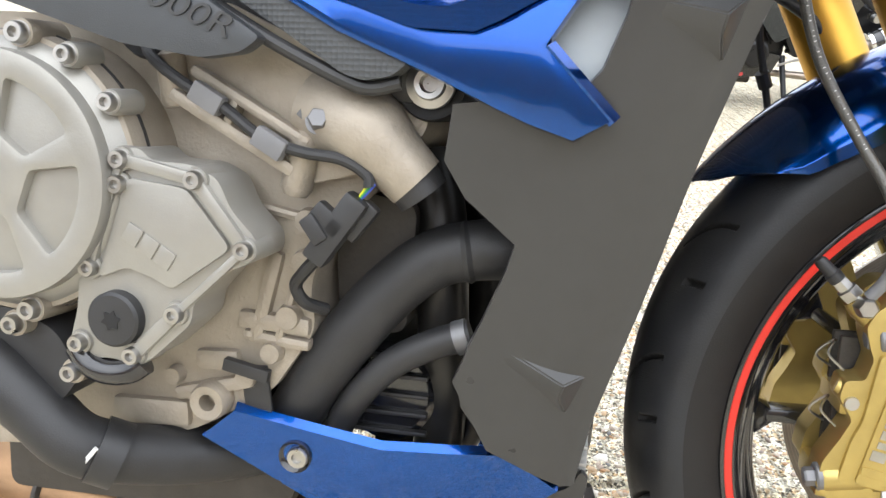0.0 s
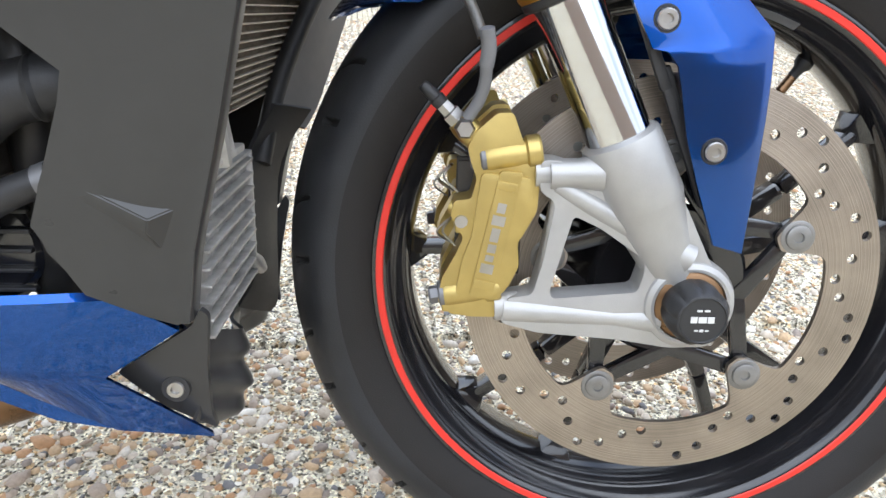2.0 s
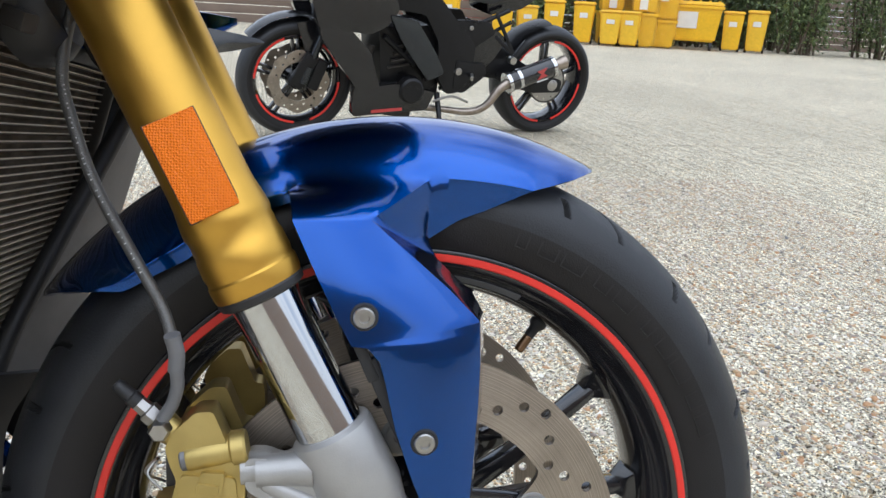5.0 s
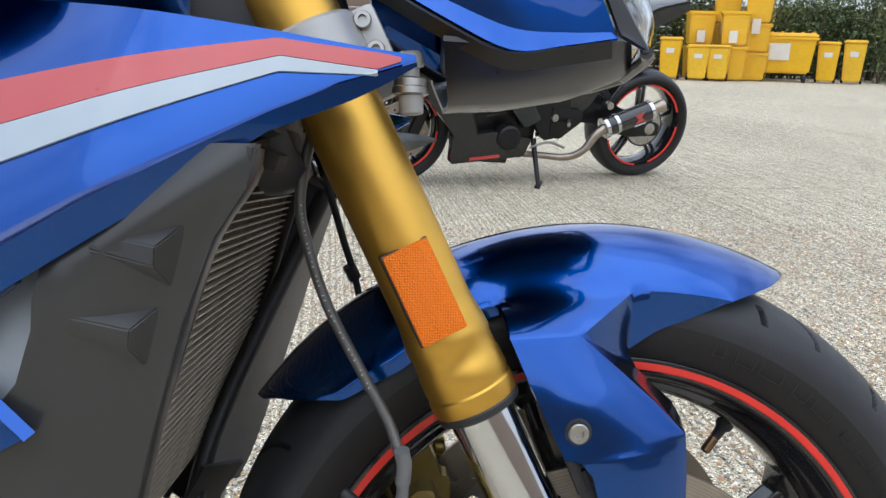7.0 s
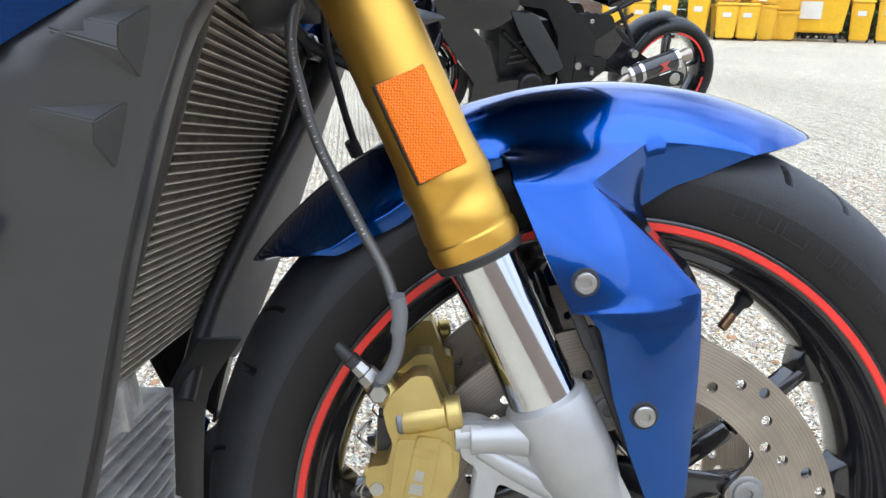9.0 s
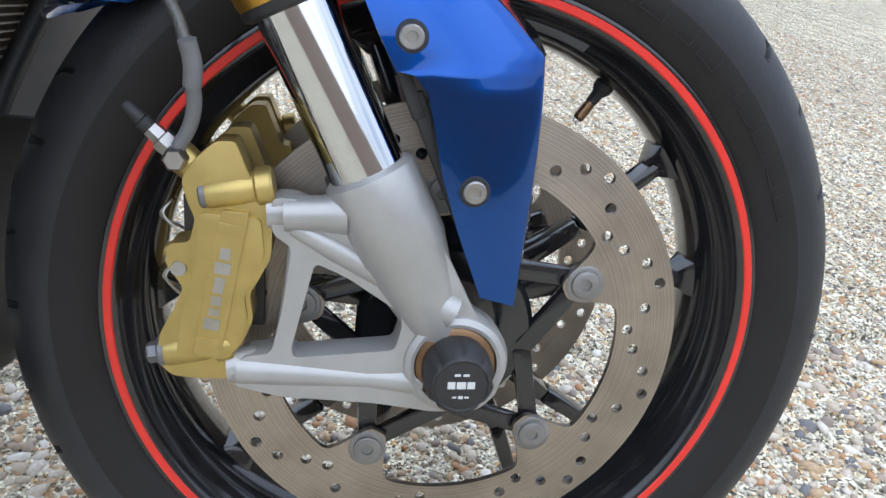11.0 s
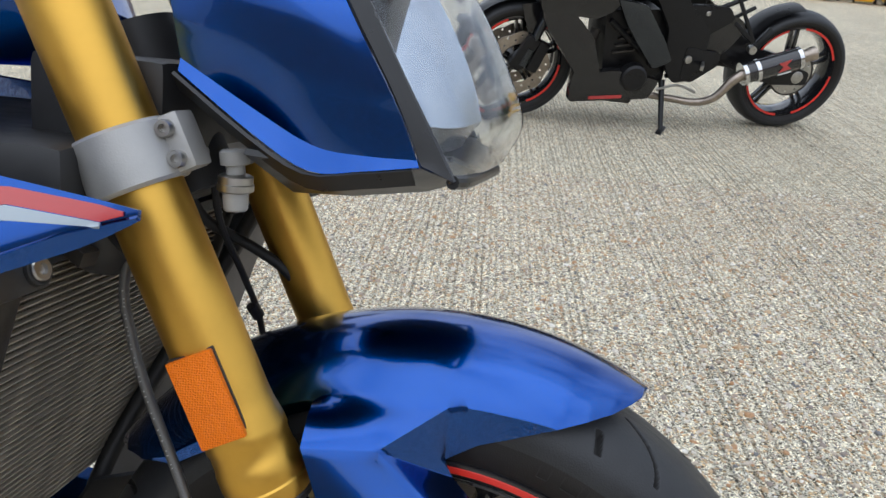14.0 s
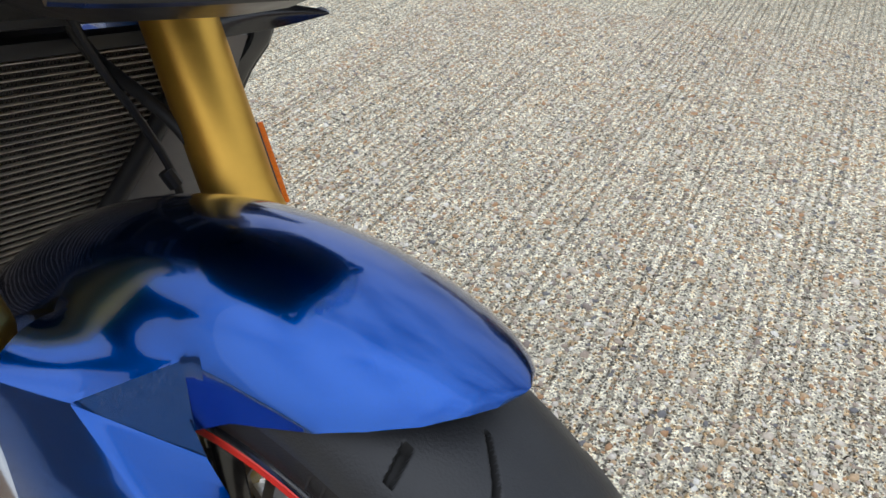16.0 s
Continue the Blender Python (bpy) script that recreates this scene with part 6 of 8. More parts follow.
# oxygen sensor lead: cable, clips and connector
lead = part("sensor_lead", tube([(-0.612, -0.205, 0.268), (-0.597, -0.222, 0.257), (-0.575, -0.226, 0.243), (-0.552, -0.225, 0.231), (-0.528, -0.226, 0.215), (-0.505, -0.224, 0.208), (-0.482, -0.222, 0.205), (-0.468, -0.220, 0.197), (-0.466, -0.220, 0.190)], 0.0034, 10), BLACK_RUBBER, bike, "black sensor lead with a plug")
for x, z in ((-0.561, 0.2355), (-0.523, 0.212)):
    part("clip", moved(box(-0.010, 0.010, -0.003, 0.006, -0.006, 0.006, 0.0015), Matrix.Translation((x, -0.2275, z)) @ Matrix.Rotation(radians(30), 4, "Y")), GREY_RUBBER, lead)
for k, c in enumerate(((0.5, 0.55, 0.02), (0.03, 0.25, 0.06), (0.02, 0.05, 0.3))):
    part("wire", tube([(-0.4665 + 0.002 * k, -0.2205, 0.192), (-0.4705 + 0.0015 * k, -0.221, 0.186), (-0.473, -0.221, 0.181)], 0.0008, 6), principled("wire_colour", c, 0.4), lead)
part("plug", join(bar((-0.471, -0.221, 0.184), (-0.498, -0.221, 0.146), 0.015, 0.014, 0.003), bar((-0.497, -0.223, 0.177), (-0.480, -0.223, 0.163), 0.013, 0.010, 0.002), bar((-0.464, -0.216, 0.180), (-0.480, -0.216, 0.160), 0.011, 0.010, 0.003), bar((-0.501, -0.222, 0.172), (-0.491, -0.222, 0.158), 0.010, 0.016, 0.002)), BLACK_PLASTIC, lead)
part("tail_lead", tube([(-0.494, -0.219, 0.150), (-0.505, -0.217, 0.138), (-0.512, -0.213, 0.128), (-0.508, -0.208, 0.117), (-0.499, -0.195, 0.110)], 0.0040, 10), BLACK_RUBBER, lead)
part("dirty_block", moved(plate(rounded([(-0.505, 0.185), (-0.45, 0.175), (-0.455, 0.09), (-0.50, 0.09)], 0.01), (), -0.165, -0.02, 0.006), Matrix()), DARK, engine)

# exhaust headers and coolant hoses
headers = part("exhaust_header", tube([(-0.452, -0.130, 0.205), (-0.440, -0.140, 0.165), (-0.436, -0.140, 0.110), (-0.434, -0.135, 0.050), (-0.440, -0.125, -0.010), (-0.465, -0.105, -0.050), (-0.52, -0.08, -0.075)], 0.0175, 20), HEADER, bike, "dark steel exhaust headers")
part("header_pipe", tube([(-0.452, -0.050, 0.205), (-0.425, -0.050, 0.160), (-0.420, -0.050, 0.080), (-0.425, -0.045, 0.0), (-0.455, -0.035, -0.055), (-0.52, -0.03, -0.080)], 0.0175, 18), HEADER, headers)
part("header_pipe", tube([(-0.452, 0.050, 0.205), (-0.425, 0.050, 0.160), (-0.420, 0.050, 0.080), (-0.425, 0.045, 0.0), (-0.455, 0.035, -0.055), (-0.52, 0.03, -0.080)], 0.0175, 18), HEADER, headers)
part("collector", tube([(-0.455, -0.055, -0.078), (-0.50, -0.085, -0.088), (-0.545, -0.105, -0.089), (-0.61, -0.118, -0.088), (-0.68, -0.125, -0.084), (-0.72, -0.125, -0.080), (-0.80, -0.120, -0.078), (-0.95, -0.11, -0.078)], [0.022, 0.026, 0.028, 0.028, 0.029, 0.036, 0.042, 0.042], 28), RUST, headers, "heat-tinted collector pipe")
for p0, p1, r in (((-0.676, -0.1247, -0.0842), (-0.683, -0.1252, -0.0838), 0.0308), ((-0.735, -0.1245, -0.0796), (-0.742, -0.1241, -0.0795), 0.0415)):
    part("weld_ring", rod(p0, p1, [(0, r * 0.9), (0.25, r), (0.75, r), (1, r * 0.93)], 32), DARK, headers)
hose = part("radiator_hose", tube([(-0.372, -0.165, 0.148), (-0.395, -0.172, 0.152), (-0.432, -0.176, 0.145), (-0.462, -0.178, 0.122), (-0.490, -0.180, 0.088), (-0.515, -0.174, 0.052), (-0.536, -0.162, 0.015), (-0.543, -0.155, -0.01)], [0.0185, 0.0190, 0.0185, 0.0185, 0.0190, 0.0190, 0.019, 0.019], 28, 8), BLACK_RUBBER, bike, "thick black radiator hose")
part("hose_clamp", rod((-0.3905, -0.171, 0.1515), (-0.3825, -0.169, 0.1505), [(0, 0.0196), (1, 0.0196)], 28), STEEL, hose, "steel band clamp")
part("hose_bead", rod((-0.418, -0.1755, 0.149), (-0.412, -0.1748, 0.150), [(0, 0.0184), (0.5, 0.0199), (1, 0.0184)], 28), BLACK_RUBBER, hose)
small = part("bypass_hose", tube([(-0.410, -0.178, 0.098), (-0.435, -0.180, 0.089), (-0.460, -0.181, 0.074), (-0.482, -0.178, 0.050), (-0.498, -0.168, 0.022), (-0.504, -0.160, 0.0)], 0.0098, 20, 8), BLACK_RUBBER, bike, "thin black coolant hose")
part("hose_clamp", rod((-0.4195, -0.1785, 0.0945), (-0.4115, -0.1782, 0.0975), [(0, 0.0110), (1, 0.0110)], 24), BOLT_DARK, small, "steel ear clamp")
low_hose = part("pump_hose", tube([(-0.720, -0.232, 0.075), (-0.700, -0.236, 0.063), (-0.672, -0.236, 0.040), (-0.645, -0.232, 0.018), (-0.612, -0.206, 0.004), (-0.575, -0.172, -0.004), (-0.545, -0.150, 0.000), (-0.520, -0.14, 0.018)], [0.021, 0.021, 0.020, 0.0195, 0.0195, 0.0195, 0.0185, 0.017], 28, 8), BLACK_RUBBER, bike, "thick black water pump hose")
part("hose_clamp", rod((-0.637, -0.2295, 0.0155), (-0.624, -0.2225, 0.0085), [(0, 0.0215), (1, 0.0215)], 28), BLACK_PLASTIC, low_hose)
part("clamp_tag", moved(box(-0.0075, 0.0075, -0.0008, 0.0008, -0.0013, 0.0013), Matrix.Translation((-0.6300, -0.2462, 0.0185)) @ Matrix.Rotation(radians(-50), 4, "Y")), WHITE_MARK, low_hose)
pump = part("water_pump", moved(plate(rounded([(-0.72, 0.105), (-0.68, 0.104), (-0.655, 0.092), (-0.640, 0.066), (-0.655, 0.046), (-0.72, 0.050)], 0.008), (), -0.238, -0.19, 0.006), Matrix()), BLACK_PLASTIC, bike, "black water pump cover")
oil_filter = part("oil_filter", lathe([(0, -0.155), (0.030, -0.155), (0.035, -0.150), (0.035, -0.06), (0, -0.06)], 24, at=(-0.470, 0, 0.045)), BLACK_GLOSS, bike, "black oil filter")
for k in range(5):
    part("filter_rib", box(-0.500, -0.440, -0.160, -0.154, 0.018 + k * 0.013, 0.021 + k * 0.013, 0.001), BLACK_PLASTIC, oil_filter)
part("sump", moved(plate(rounded([(-0.76, -0.01), (-0.56, 0.02), (-0.52, 0.0), (-0.54, -0.055), (-0.76, -0.06)], 0.01), (), -0.16, 0.13, 0.008), Matrix()), DARK, bike)

# frame trim with its raised model mark
trim = part("frame_trim", warp(plate(rounded([(-0.760, 0.345), (-0.690, 0.290), (-0.600, 0.263), (-0.553, 0.2565), (-0.530, 0.260), (-0.519, 0.268), (-0.545, 0.284), (-0.600, 0.320)], 0.004, 3), (), -0.006, 0.006, 0.003), lambda c: (c.x, -0.243 + c.y, c.z)), TRIM_PLASTIC, bike, "slate grey plastic frame trim with raised marks", sharp=30)
txt = bpy.data.curves.new("mark", "FONT")
txt.body, txt.size, txt.extrude, txt.shear = "1000R", 0.0245, 0.0006, 0.25
text_ob = new("mark_source", txt)
dg = bpy.context.evaluated_depsgraph_get()
text_me = bpy.data.meshes.new_from_object(text_ob.evaluated_get(dg))
bpy.data.objects.remove(text_ob)
text_me.materials.append(GREY_PLASTIC)
mark = new("mark", text_me)
mark.parent = trim
mark.matrix_basis = Matrix.Translation((-0.597, -0.2497, 0.2895)) @ Matrix.Rotation(radians(21), 4, "Y") @ Matrix.Rotation(radians(90), 4, "X") @ Matrix.Diagonal((1.0, 0.72, 1, 1))
infill = part("knee_panel", warp(plate(rounded([(-0.600, 0.330), (-0.540, 0.290), (-0.510, 0.272), (-0.478, 0.2515), (-0.466, 0.2480), (-0.450, 0.2510), (-0.440, 0.2600), (-0.475, 0.280), (-0.515, 0.298), (-0.560, 0.325)], 0.004, 3), (), -0.008, 0.008, 0.004), lambda c: (c.x, -0.230 + c.y, c.z)), KNEE, bike, "slate grey textured knee panel", sharp=30)
part("panel_edge", tube([(-0.560, -0.232, 0.290), (-0.520, -0.234, 0.268), (-0.480, -0.232, 0.249), (-0.464, -0.230, 0.2445), (-0.448, -0.228, 0.248)], 0.0042, 10), BLACK_PLASTIC, infill)
frame_tube = part("main_frame", join(bar((-0.76, -0.19, 0.33), (-0.44, -0.19, 0.262), 0.055, 0.03, 0.008), bar((-0.45, -0.19, 0.262), (-0.33, -0.15, 0.36), 0.06, 0.03, 0.008)), BLACK_PLASTIC, bike, "black main frame spar")
part("bolt_boss", lathe([(0, -0.2000), (0.0155, -0.2000), (0.0200, -0.203), (0.0215, -0.198), (0.0215, -0.150), (0, -0.150)], 36, at=(-0.4365, 0, 0.249)), BLACK_RUBBER, frame_tube)
part("engine_bolt", lathe([(0, -0.2045), (0.0045, -0.2045), (0.0055, -0.2095), (0.0085, -0.2100), (0.0095, -0.2070), (0.0140, -0.2060), (0.0145, -0.2030), (0, -0.2030)], 32, at=(-0.4365, 0, 0.249)), STEEL, frame_tube, "large steel engine bolt")
part("bolt_boss", lathe([(0, -0.204), (0.012, -0.204), (0.018, -0.206), (0.020, -0.200), (0.020, -0.16), (0, -0.16)], 30, at=(-0.612, 0, 0.277)), BLACK_RUBBER, frame_tube)
part("engine_bolt", lathe([(0, -0.207), (0.008, -0.2075), (0.011, -0.2055), (0.011, -0.2)], 24, at=(-0.612, 0, 0.277)), STEEL, frame_tube)

# belly pan: flat faceted sides with a bevelled upper edge, an undercut lower face and a blade tucked beneath
PAN_TOP = [(-0.5570, 0.2020, 0.0395), (-0.5100, 0.1995, 0.0310), (-0.4620, 0.1940, 0.0215), (-0.4220, 0.1865, 0.0208), (-0.3840, 0.1780, 0.0205), (-0.3500, 0.1650, -0.0052)]
PAN_CREASE = [(-0.5790, 0.2030, 0.0205), (-0.5300, 0.1970, -0.0066), (-0.4780, 0.1890, -0.0250), (-0.4400, 0.1800, -0.0338), (-0.4000, 0.1665, -0.0395), (-0.3560, 0.1655, -0.0095)]
PAN_LIP = PAN_CREASE[:5] + [(-0.3405, 0.1380, -0.0960)]
PAN_LOW = [(-0.5785, 0.2015, 0.0195), (-0.5290, 0.1930, -0.0095), (-0.4680, 0.1740, -0.0390), (-0.4340, 0.1620, -0.0640), (-0.4020, 0.1510, -0.0870), (-0.3400, 0.1370, -0.0995)]
BLADE = [(-0.5300, 0.1900, -0.0120), (-0.4930, 0.1750, -0.0400), (-0.4630, 0.1630, -0.0625), (-0.4400, 0.1560, -0.0770), (-0.4000, 0.1470, -0.0890)]
BLADE_TOP = [(-0.5280, 0.1900, -0.0060), (-0.4900, 0.1750, -0.0260), (-0.4620, 0.1640, -0.0400), (-0.4340, 0.1550, -0.0620), (-0.3980, 0.1450, -0.0850)]


def on_side(points, s, n, dy=0.0, dz=0.0):
    return spread([Vector((x, s * (y + dy), z + dz)) for x, y, z in points], n)


for s in (-1, 1):
    sheet = bmesh.new()
    ruled(sheet, on_side(PAN_TOP, s, 40), on_side(PAN_CREASE, s, 40), 8, lambda u, v: Vector((0, s * 0.0016 * math.sin(math.pi * v) * math.sin(math.pi * u), 0)))
    ruled(sheet, on_side(PAN_TOP, s, 40), on_side(PAN_TOP, s, 40, -0.0045, 0.0045), 2)
    ruled(sheet, on_side(PAN_TOP, s, 40, -0.0045, 0.0045), on_side(PAN_TOP, s, 40, -0.016, -0.004), 2)
    ruled(sheet, on_side(PAN_LIP, s, 40), on_side(PAN_LOW, s, 40), 6)
    pan = part("belly_pan", shelled(sheet, s), BLUE, bike, "glossy blue faceted belly pan", sharp=24)
    blade = bmesh.new()
    ruled(blade, on_side(BLADE_TOP, s, 24), on_side(BLADE, s, 24), 4)
    ruled(blade, on_side(BLADE, s, 24), spread([Vector((-0.515, s * 0.10, -0.050)), Vector((-0.460, s * 0.09, -0.085)), Vector((-0.390, s * 0.08, -0.108))], 24), 3)
    part("lower_blade", shelled(blade, s), BLUE, pan, sharp=24)
    part("screw_recess", spin_to(lathe([(0.0001, -0.0016), (0.0070, -0.0016), (0.0092, -0.0004), (0.0104, 0.0010), (0.0108, 0.0002), (0.0108, -0.004)], 36, "Z"), (-0.5165, s * 0.2005, 0.0125), (-0.5165, s, 0.0125)), BLACK_GLOSS, pan)
    bolt((-0.5140, s * 0.2000, 0.0130), (0, s, 0), 0.0070, 0.0040, STEEL, pan)
    chin = part("chin_guard", warp(plate(rounded([(-0.400, -0.044), (-0.343, -0.004), (-0.336, 0.010), (-0.331, 0.004), (-0.338, -0.040), (-0.341, -0.080), (-0.338, -0.0955), (-0.372, -0.075)], 0.003, 2), (), -0.003, 0.003, 0.0015), lambda c: (c.x, s * (0.158 + 0.30 * c.z - c.y * 1.0), c.z)), GREY_PLASTIC, bike, "dark grey plastic chin guard", sharp=30)
    part("grommet", spin_to(lathe([(0.0064, 0.0), (0.0064, 0.003), (0.0096, 0.003), (0.0102, 0.0)], 24, "Z"), (-0.3615, s * 0.144, -0.057), (-0.3615, s, -0.057)), BLACK_RUBBER, chin)
    bolt((-0.3615, s * 0.1445, -0.057), (0, s, 0), 0.0064, 0.004, STEEL, chin)
part("chin_front", patch([
    [(-0.345, -0.139, -0.016), (-0.335, -0.118, -0.024), (-0.326, -0.092, -0.034), (-0.345, -0.045, -0.045), (-0.352, 0, -0.05), (-0.363, 0.045, -0.045), (-0.344, 0.092, -0.034), (-0.353, 0.118, -0.024), (-0.363, 0.139, -0.016)],
    [(-0.346, -0.139, -0.032), (-0.334, -0.118, -0.041), (-0.3215, -0.092, -0.05), (-0.342, -0.045, -0.058), (-0.35, 0, -0.06), (-0.36, 0.045, -0.058), (-0.3395, 0.092, -0.05), (-0.352, 0.118, -0.041), (-0.364, 0.139, -0.032)],
    [(-0.349, -0.139, -0.044), (-0.338, -0.118, -0.053), (-0.327, -0.092, -0.06), (-0.347, -0.045, -0.066), (-0.354, 0, -0.068), (-0.365, 0.045, -0.066), (-0.345, 0.092, -0.06), (-0.356, 0.118, -0.053), (-0.367, 0.139, -0.044)],
    [(-0.346, -0.139, -0.052), (-0.333, -0.118, -0.065), (-0.32, -0.092, -0.078), (-0.342, -0.045, -0.08), (-0.35, 0, -0.082), (-0.36, 0.045, -0.08), (-0.338, 0.092, -0.078), (-0.351, 0.118, -0.065), (-0.364, 0.139, -0.052)],
    [(-0.35, -0.139, -0.067), (-0.339, -0.118, -0.077), (-0.328, -0.092, -0.087), (-0.347, -0.045, -0.09), (-0.355, 0, -0.09), (-0.365, 0.045, -0.09), (-0.346, 0.092, -0.087), (-0.357, 0.118, -0.077), (-0.368, 0.139, -0.067)],
    [(-0.348, -0.139, -0.076), (-0.337, -0.118, -0.089), (-0.329, -0.092, -0.102), (-0.346, -0.045, -0.101), (-0.355, 0, -0.1), (-0.364, 0.045, -0.101), (-0.347, 0.092, -0.102), (-0.355, 0.118, -0.089), (-0.366, 0.139, -0.076)],
    [(-0.353, -0.139, -0.088), (-0.346, -0.118, -0.099), (-0.342, -0.092, -0.109), (-0.353, -0.045, -0.109), (-0.36, 0, -0.108), (-0.371, 0.045, -0.109), (-0.36, 0.092, -0.109), (-0.364, 0.118, -0.099), (-0.371, 0.139, -0.088)],
], 4, 0.003, (-1, 0, 0)), GREY_PLASTIC, bike, "dark grey ribbed chin front", sharp=40)

# ---- the black motorcycle beyond; its frame: x from front axle to rear axle, y away from the camera, z up ----
BLACK_SATIN = vary(principled("black_satin_bodywork", (0.008, 0.008, 0.009), 0.16, 0.0, Coat_Weight=0.4, Coat_Roughness=0.06), 6, 0.25, 0.08)
BLACK_FRAME = vary(principled("black_frame_paint", (0.009, 0.009, 0.010), 0.34, 0.0, Specular_IOR_Level=0.3), 8, 0.2, 0.1)
GREY_SAIL = vary(principled("smoked_silver", (0.05, 0.055, 0.06), 0.12, 0.7), 6, 0.15, 0.08)
PIPE = vary(principled("brushed_exhaust_steel", (0.36, 0.31, 0.26), 0.34, 0.95), 16, 0.25, 0.1)
other = tagged(new("black_motorcycle"), "black sports motorcycle with red rim tape on its side stand", "motorcycle")
U2 = Vector((1.44, 0.175, 0)).normalized()
other.matrix_basis = Matrix.Translation((0.965, 4.165, GROUND_Z)) @ Matrix.Rotation(math.atan2(U2.y, U2.x), 4, "Z") @ Matrix.Rotation(radians(9), 4, "X")
WB = 1.47


def far_wheel(x, r, half, rear):
    prof = [(r - 0.075, half * 0.72), (r - 0.060, half * 0.92), (r - 0.040, half), (r - 0.022, half * 0.9), (r - 0.008, half * 0.55), (r, 0.0)]
    at = Matrix.Translation((x, 0, r))
    wheel = part("wheel", moved(lathe([(0.02, -0.06), (0.045, -0.055), (0.05, 0), (0.045, 0.055), (0.02, 0.06)], 24), at), BLACK_FRAME, other)
    part("tyre", moved(build_tyre(prof, 96, False), at), [TYRE, SIDEWALL], wheel, "black tyre")
    rr = r - 0.076
    part("rim", moved(lathe([(rr + 0.004, -half * 0.75), (rr - 0.006, -half * 0.78), (rr - 0.020, -half * 0.5), (rr - 0.026, 0), (rr - 0.020, half * 0.5), (rr - 0.006, half * 0.78), (rr + 0.004, half * 0.75), (rr + 0.006, 0)], 72, closed=True), at), BLACK_GLOSS, wheel)
    for k in range(4):
        a0 = 20 + 90 * k
        part("rim_tape", moved(lathe([(rr - 0.012, -half * 0.80), (rr - 0.001, -half * 0.82)], 18, arc=(a0, a0 + 68)), at), RED_STRIPE, wheel, "red rim tape")
    for k in range(5):
        a = 20 + 72 * k
        for e in (-9, 9):
            part("spoke", moved(bar(polar(0.035, a + e * 2, -0.01), polar(rr - 0.018, a + e * 0.5, 0), 0.020, 0.030, 0.004, w1=0.014), at), BLACK_GLOSS, wheel)
    if rear:
        ringhole = [circle(0.095 * math.cos(t), 0.095 * math.sin(t), 0.006, 8) for t in [2 * math.pi * i / 12 for i in range(12)]]
        part("sprocket", moved(plate(circle(0, 0, 0.112, 40), [circle(0, 0, 0.06, 24)] + ringhole, -0.085, -0.079), at), STEEL, wheel)
        part("chain", moved(lathe([(0.110, -0.088), (0.118, -0.088), (0.118, -0.076), (0.110, -0.076)], 40, closed=True), at), DARK, wheel)
    else:
        for y in (-0.075, 0.075):
            holes = [circle(q * math.cos(t), q * math.sin(t), 0.006, 8) for i, t in enumerate([2 * math.pi * i / 24 for i in range(24)]) for q in ((0.118,) if i % 2 else (0.140,))]
            wave = [((0.155 + 0.006 * math.cos(8 * 2 * math.pi * k / 96)) * math.cos(2 * math.pi * k / 96), (0.155 + 0.006 * math.cos(8 * 2 * math.pi * k / 96)) * math.sin(2 * math.pi * k / 96)) for k in range(96)]
            part("brake_disc", moved(plate(wave, [circle(0, 0, 0.098, 32)] + holes, y - 0.0025, y + 0.0025), at), DISC, wheel)
    return wheel


far_wheel(0.0, 0.300, 0.060, False)
far_wheel(WB, 0.315, 0.092, True)


def slab(name, loop, y0, y1, material, label="", bevel=0.012, parent=other, r=0.02):
    """A body panel of the far motorcycle on both of its sides, or once when y0 and y1 straddle the middle."""
    if y0 < 0 < y1:
        return part(name, plate(rounded(loop, r, 3), (), y0, y1, bevel), material, parent, label)
    first = part(name, plate(rounded(loop, r, 3), (), y0, y1, bevel), material, parent, label)
    part(name, plate(rounded(loop, r, 3), (), -y0, -y1, bevel), material, parent, label)
    return first


for y in (-0.10, 0.10):
    fork = part("fork_leg", rod((0.01, y, 0.30), (0.21, y, 0.82), [(0, 0.028), (0.16, 0.026), (0.165, 0.020), (0.46, 0.020), (0.47, 0.028), (1, 0.028)], 20), GREY_SAIL, other)
    part("fork_foot", bar((-0.035, y, 0.285), (0.06, y, 0.44), 0.07, 0.04, 0.012), BLACK_FRAME, fork)
    part("caliper", bar((0.055, y * 0.95, 0.27), (0.115, y * 0.95, 0.42), 0.06, 0.05, 0.014), BLACK_FRAME, fork)
part("front_mudguard", join(lathe([(0.318, -0.062), (0.328, -0.045), (0.335, 0.0), (0.328, 0.045), (0.318, 0.062)], 24, at=(0, 0, 0.30), arc=(45, 140)), bar((0.03, -0.075, 0.60), (0.07, -0.085, 0.40), 0.11, 0.008, 0.003, w1=0.05), bar((0.03, 0.075, 0.60), (0.07, 0.085, 0.40), 0.11, 0.008, 0.003, w1=0.05)), BLACK_SATIN, other, "black front mudguard")
slab("upper_fairing", [(-0.02, 0.86), (0.10, 0.98), (0.32, 0.94), (0.40, 0.80), (0.44, 0.70), (0.38, 0.62), (0.30, 0.58), (0.19, 0.59), (0.04, 0.60), (0.0, 0.72)], -0.24, -0.19, BLACK_SATIN, "black upper fairing")
slab("side_fairing", [(0.235, 0.168), (0.645, 0.20), (0.685, 0.296), (0.560, 0.318), (0.458, 0.338), (0.327, 0.318), (0.264, 0.352), (0.235, 0.31)], -0.235, -0.185, BLACK_SATIN, "black lower side fairing")
slab("fairing_strut", [(0.04, 0.62), (0.06, 0.55), (0.088, 0.509), (0.255, 0.302), (0.372, 0.315), (0.310, 0.492), (0.20, 0.600)], -0.238, -0.190, BLACK_SATIN, "black diagonal fairing panel")
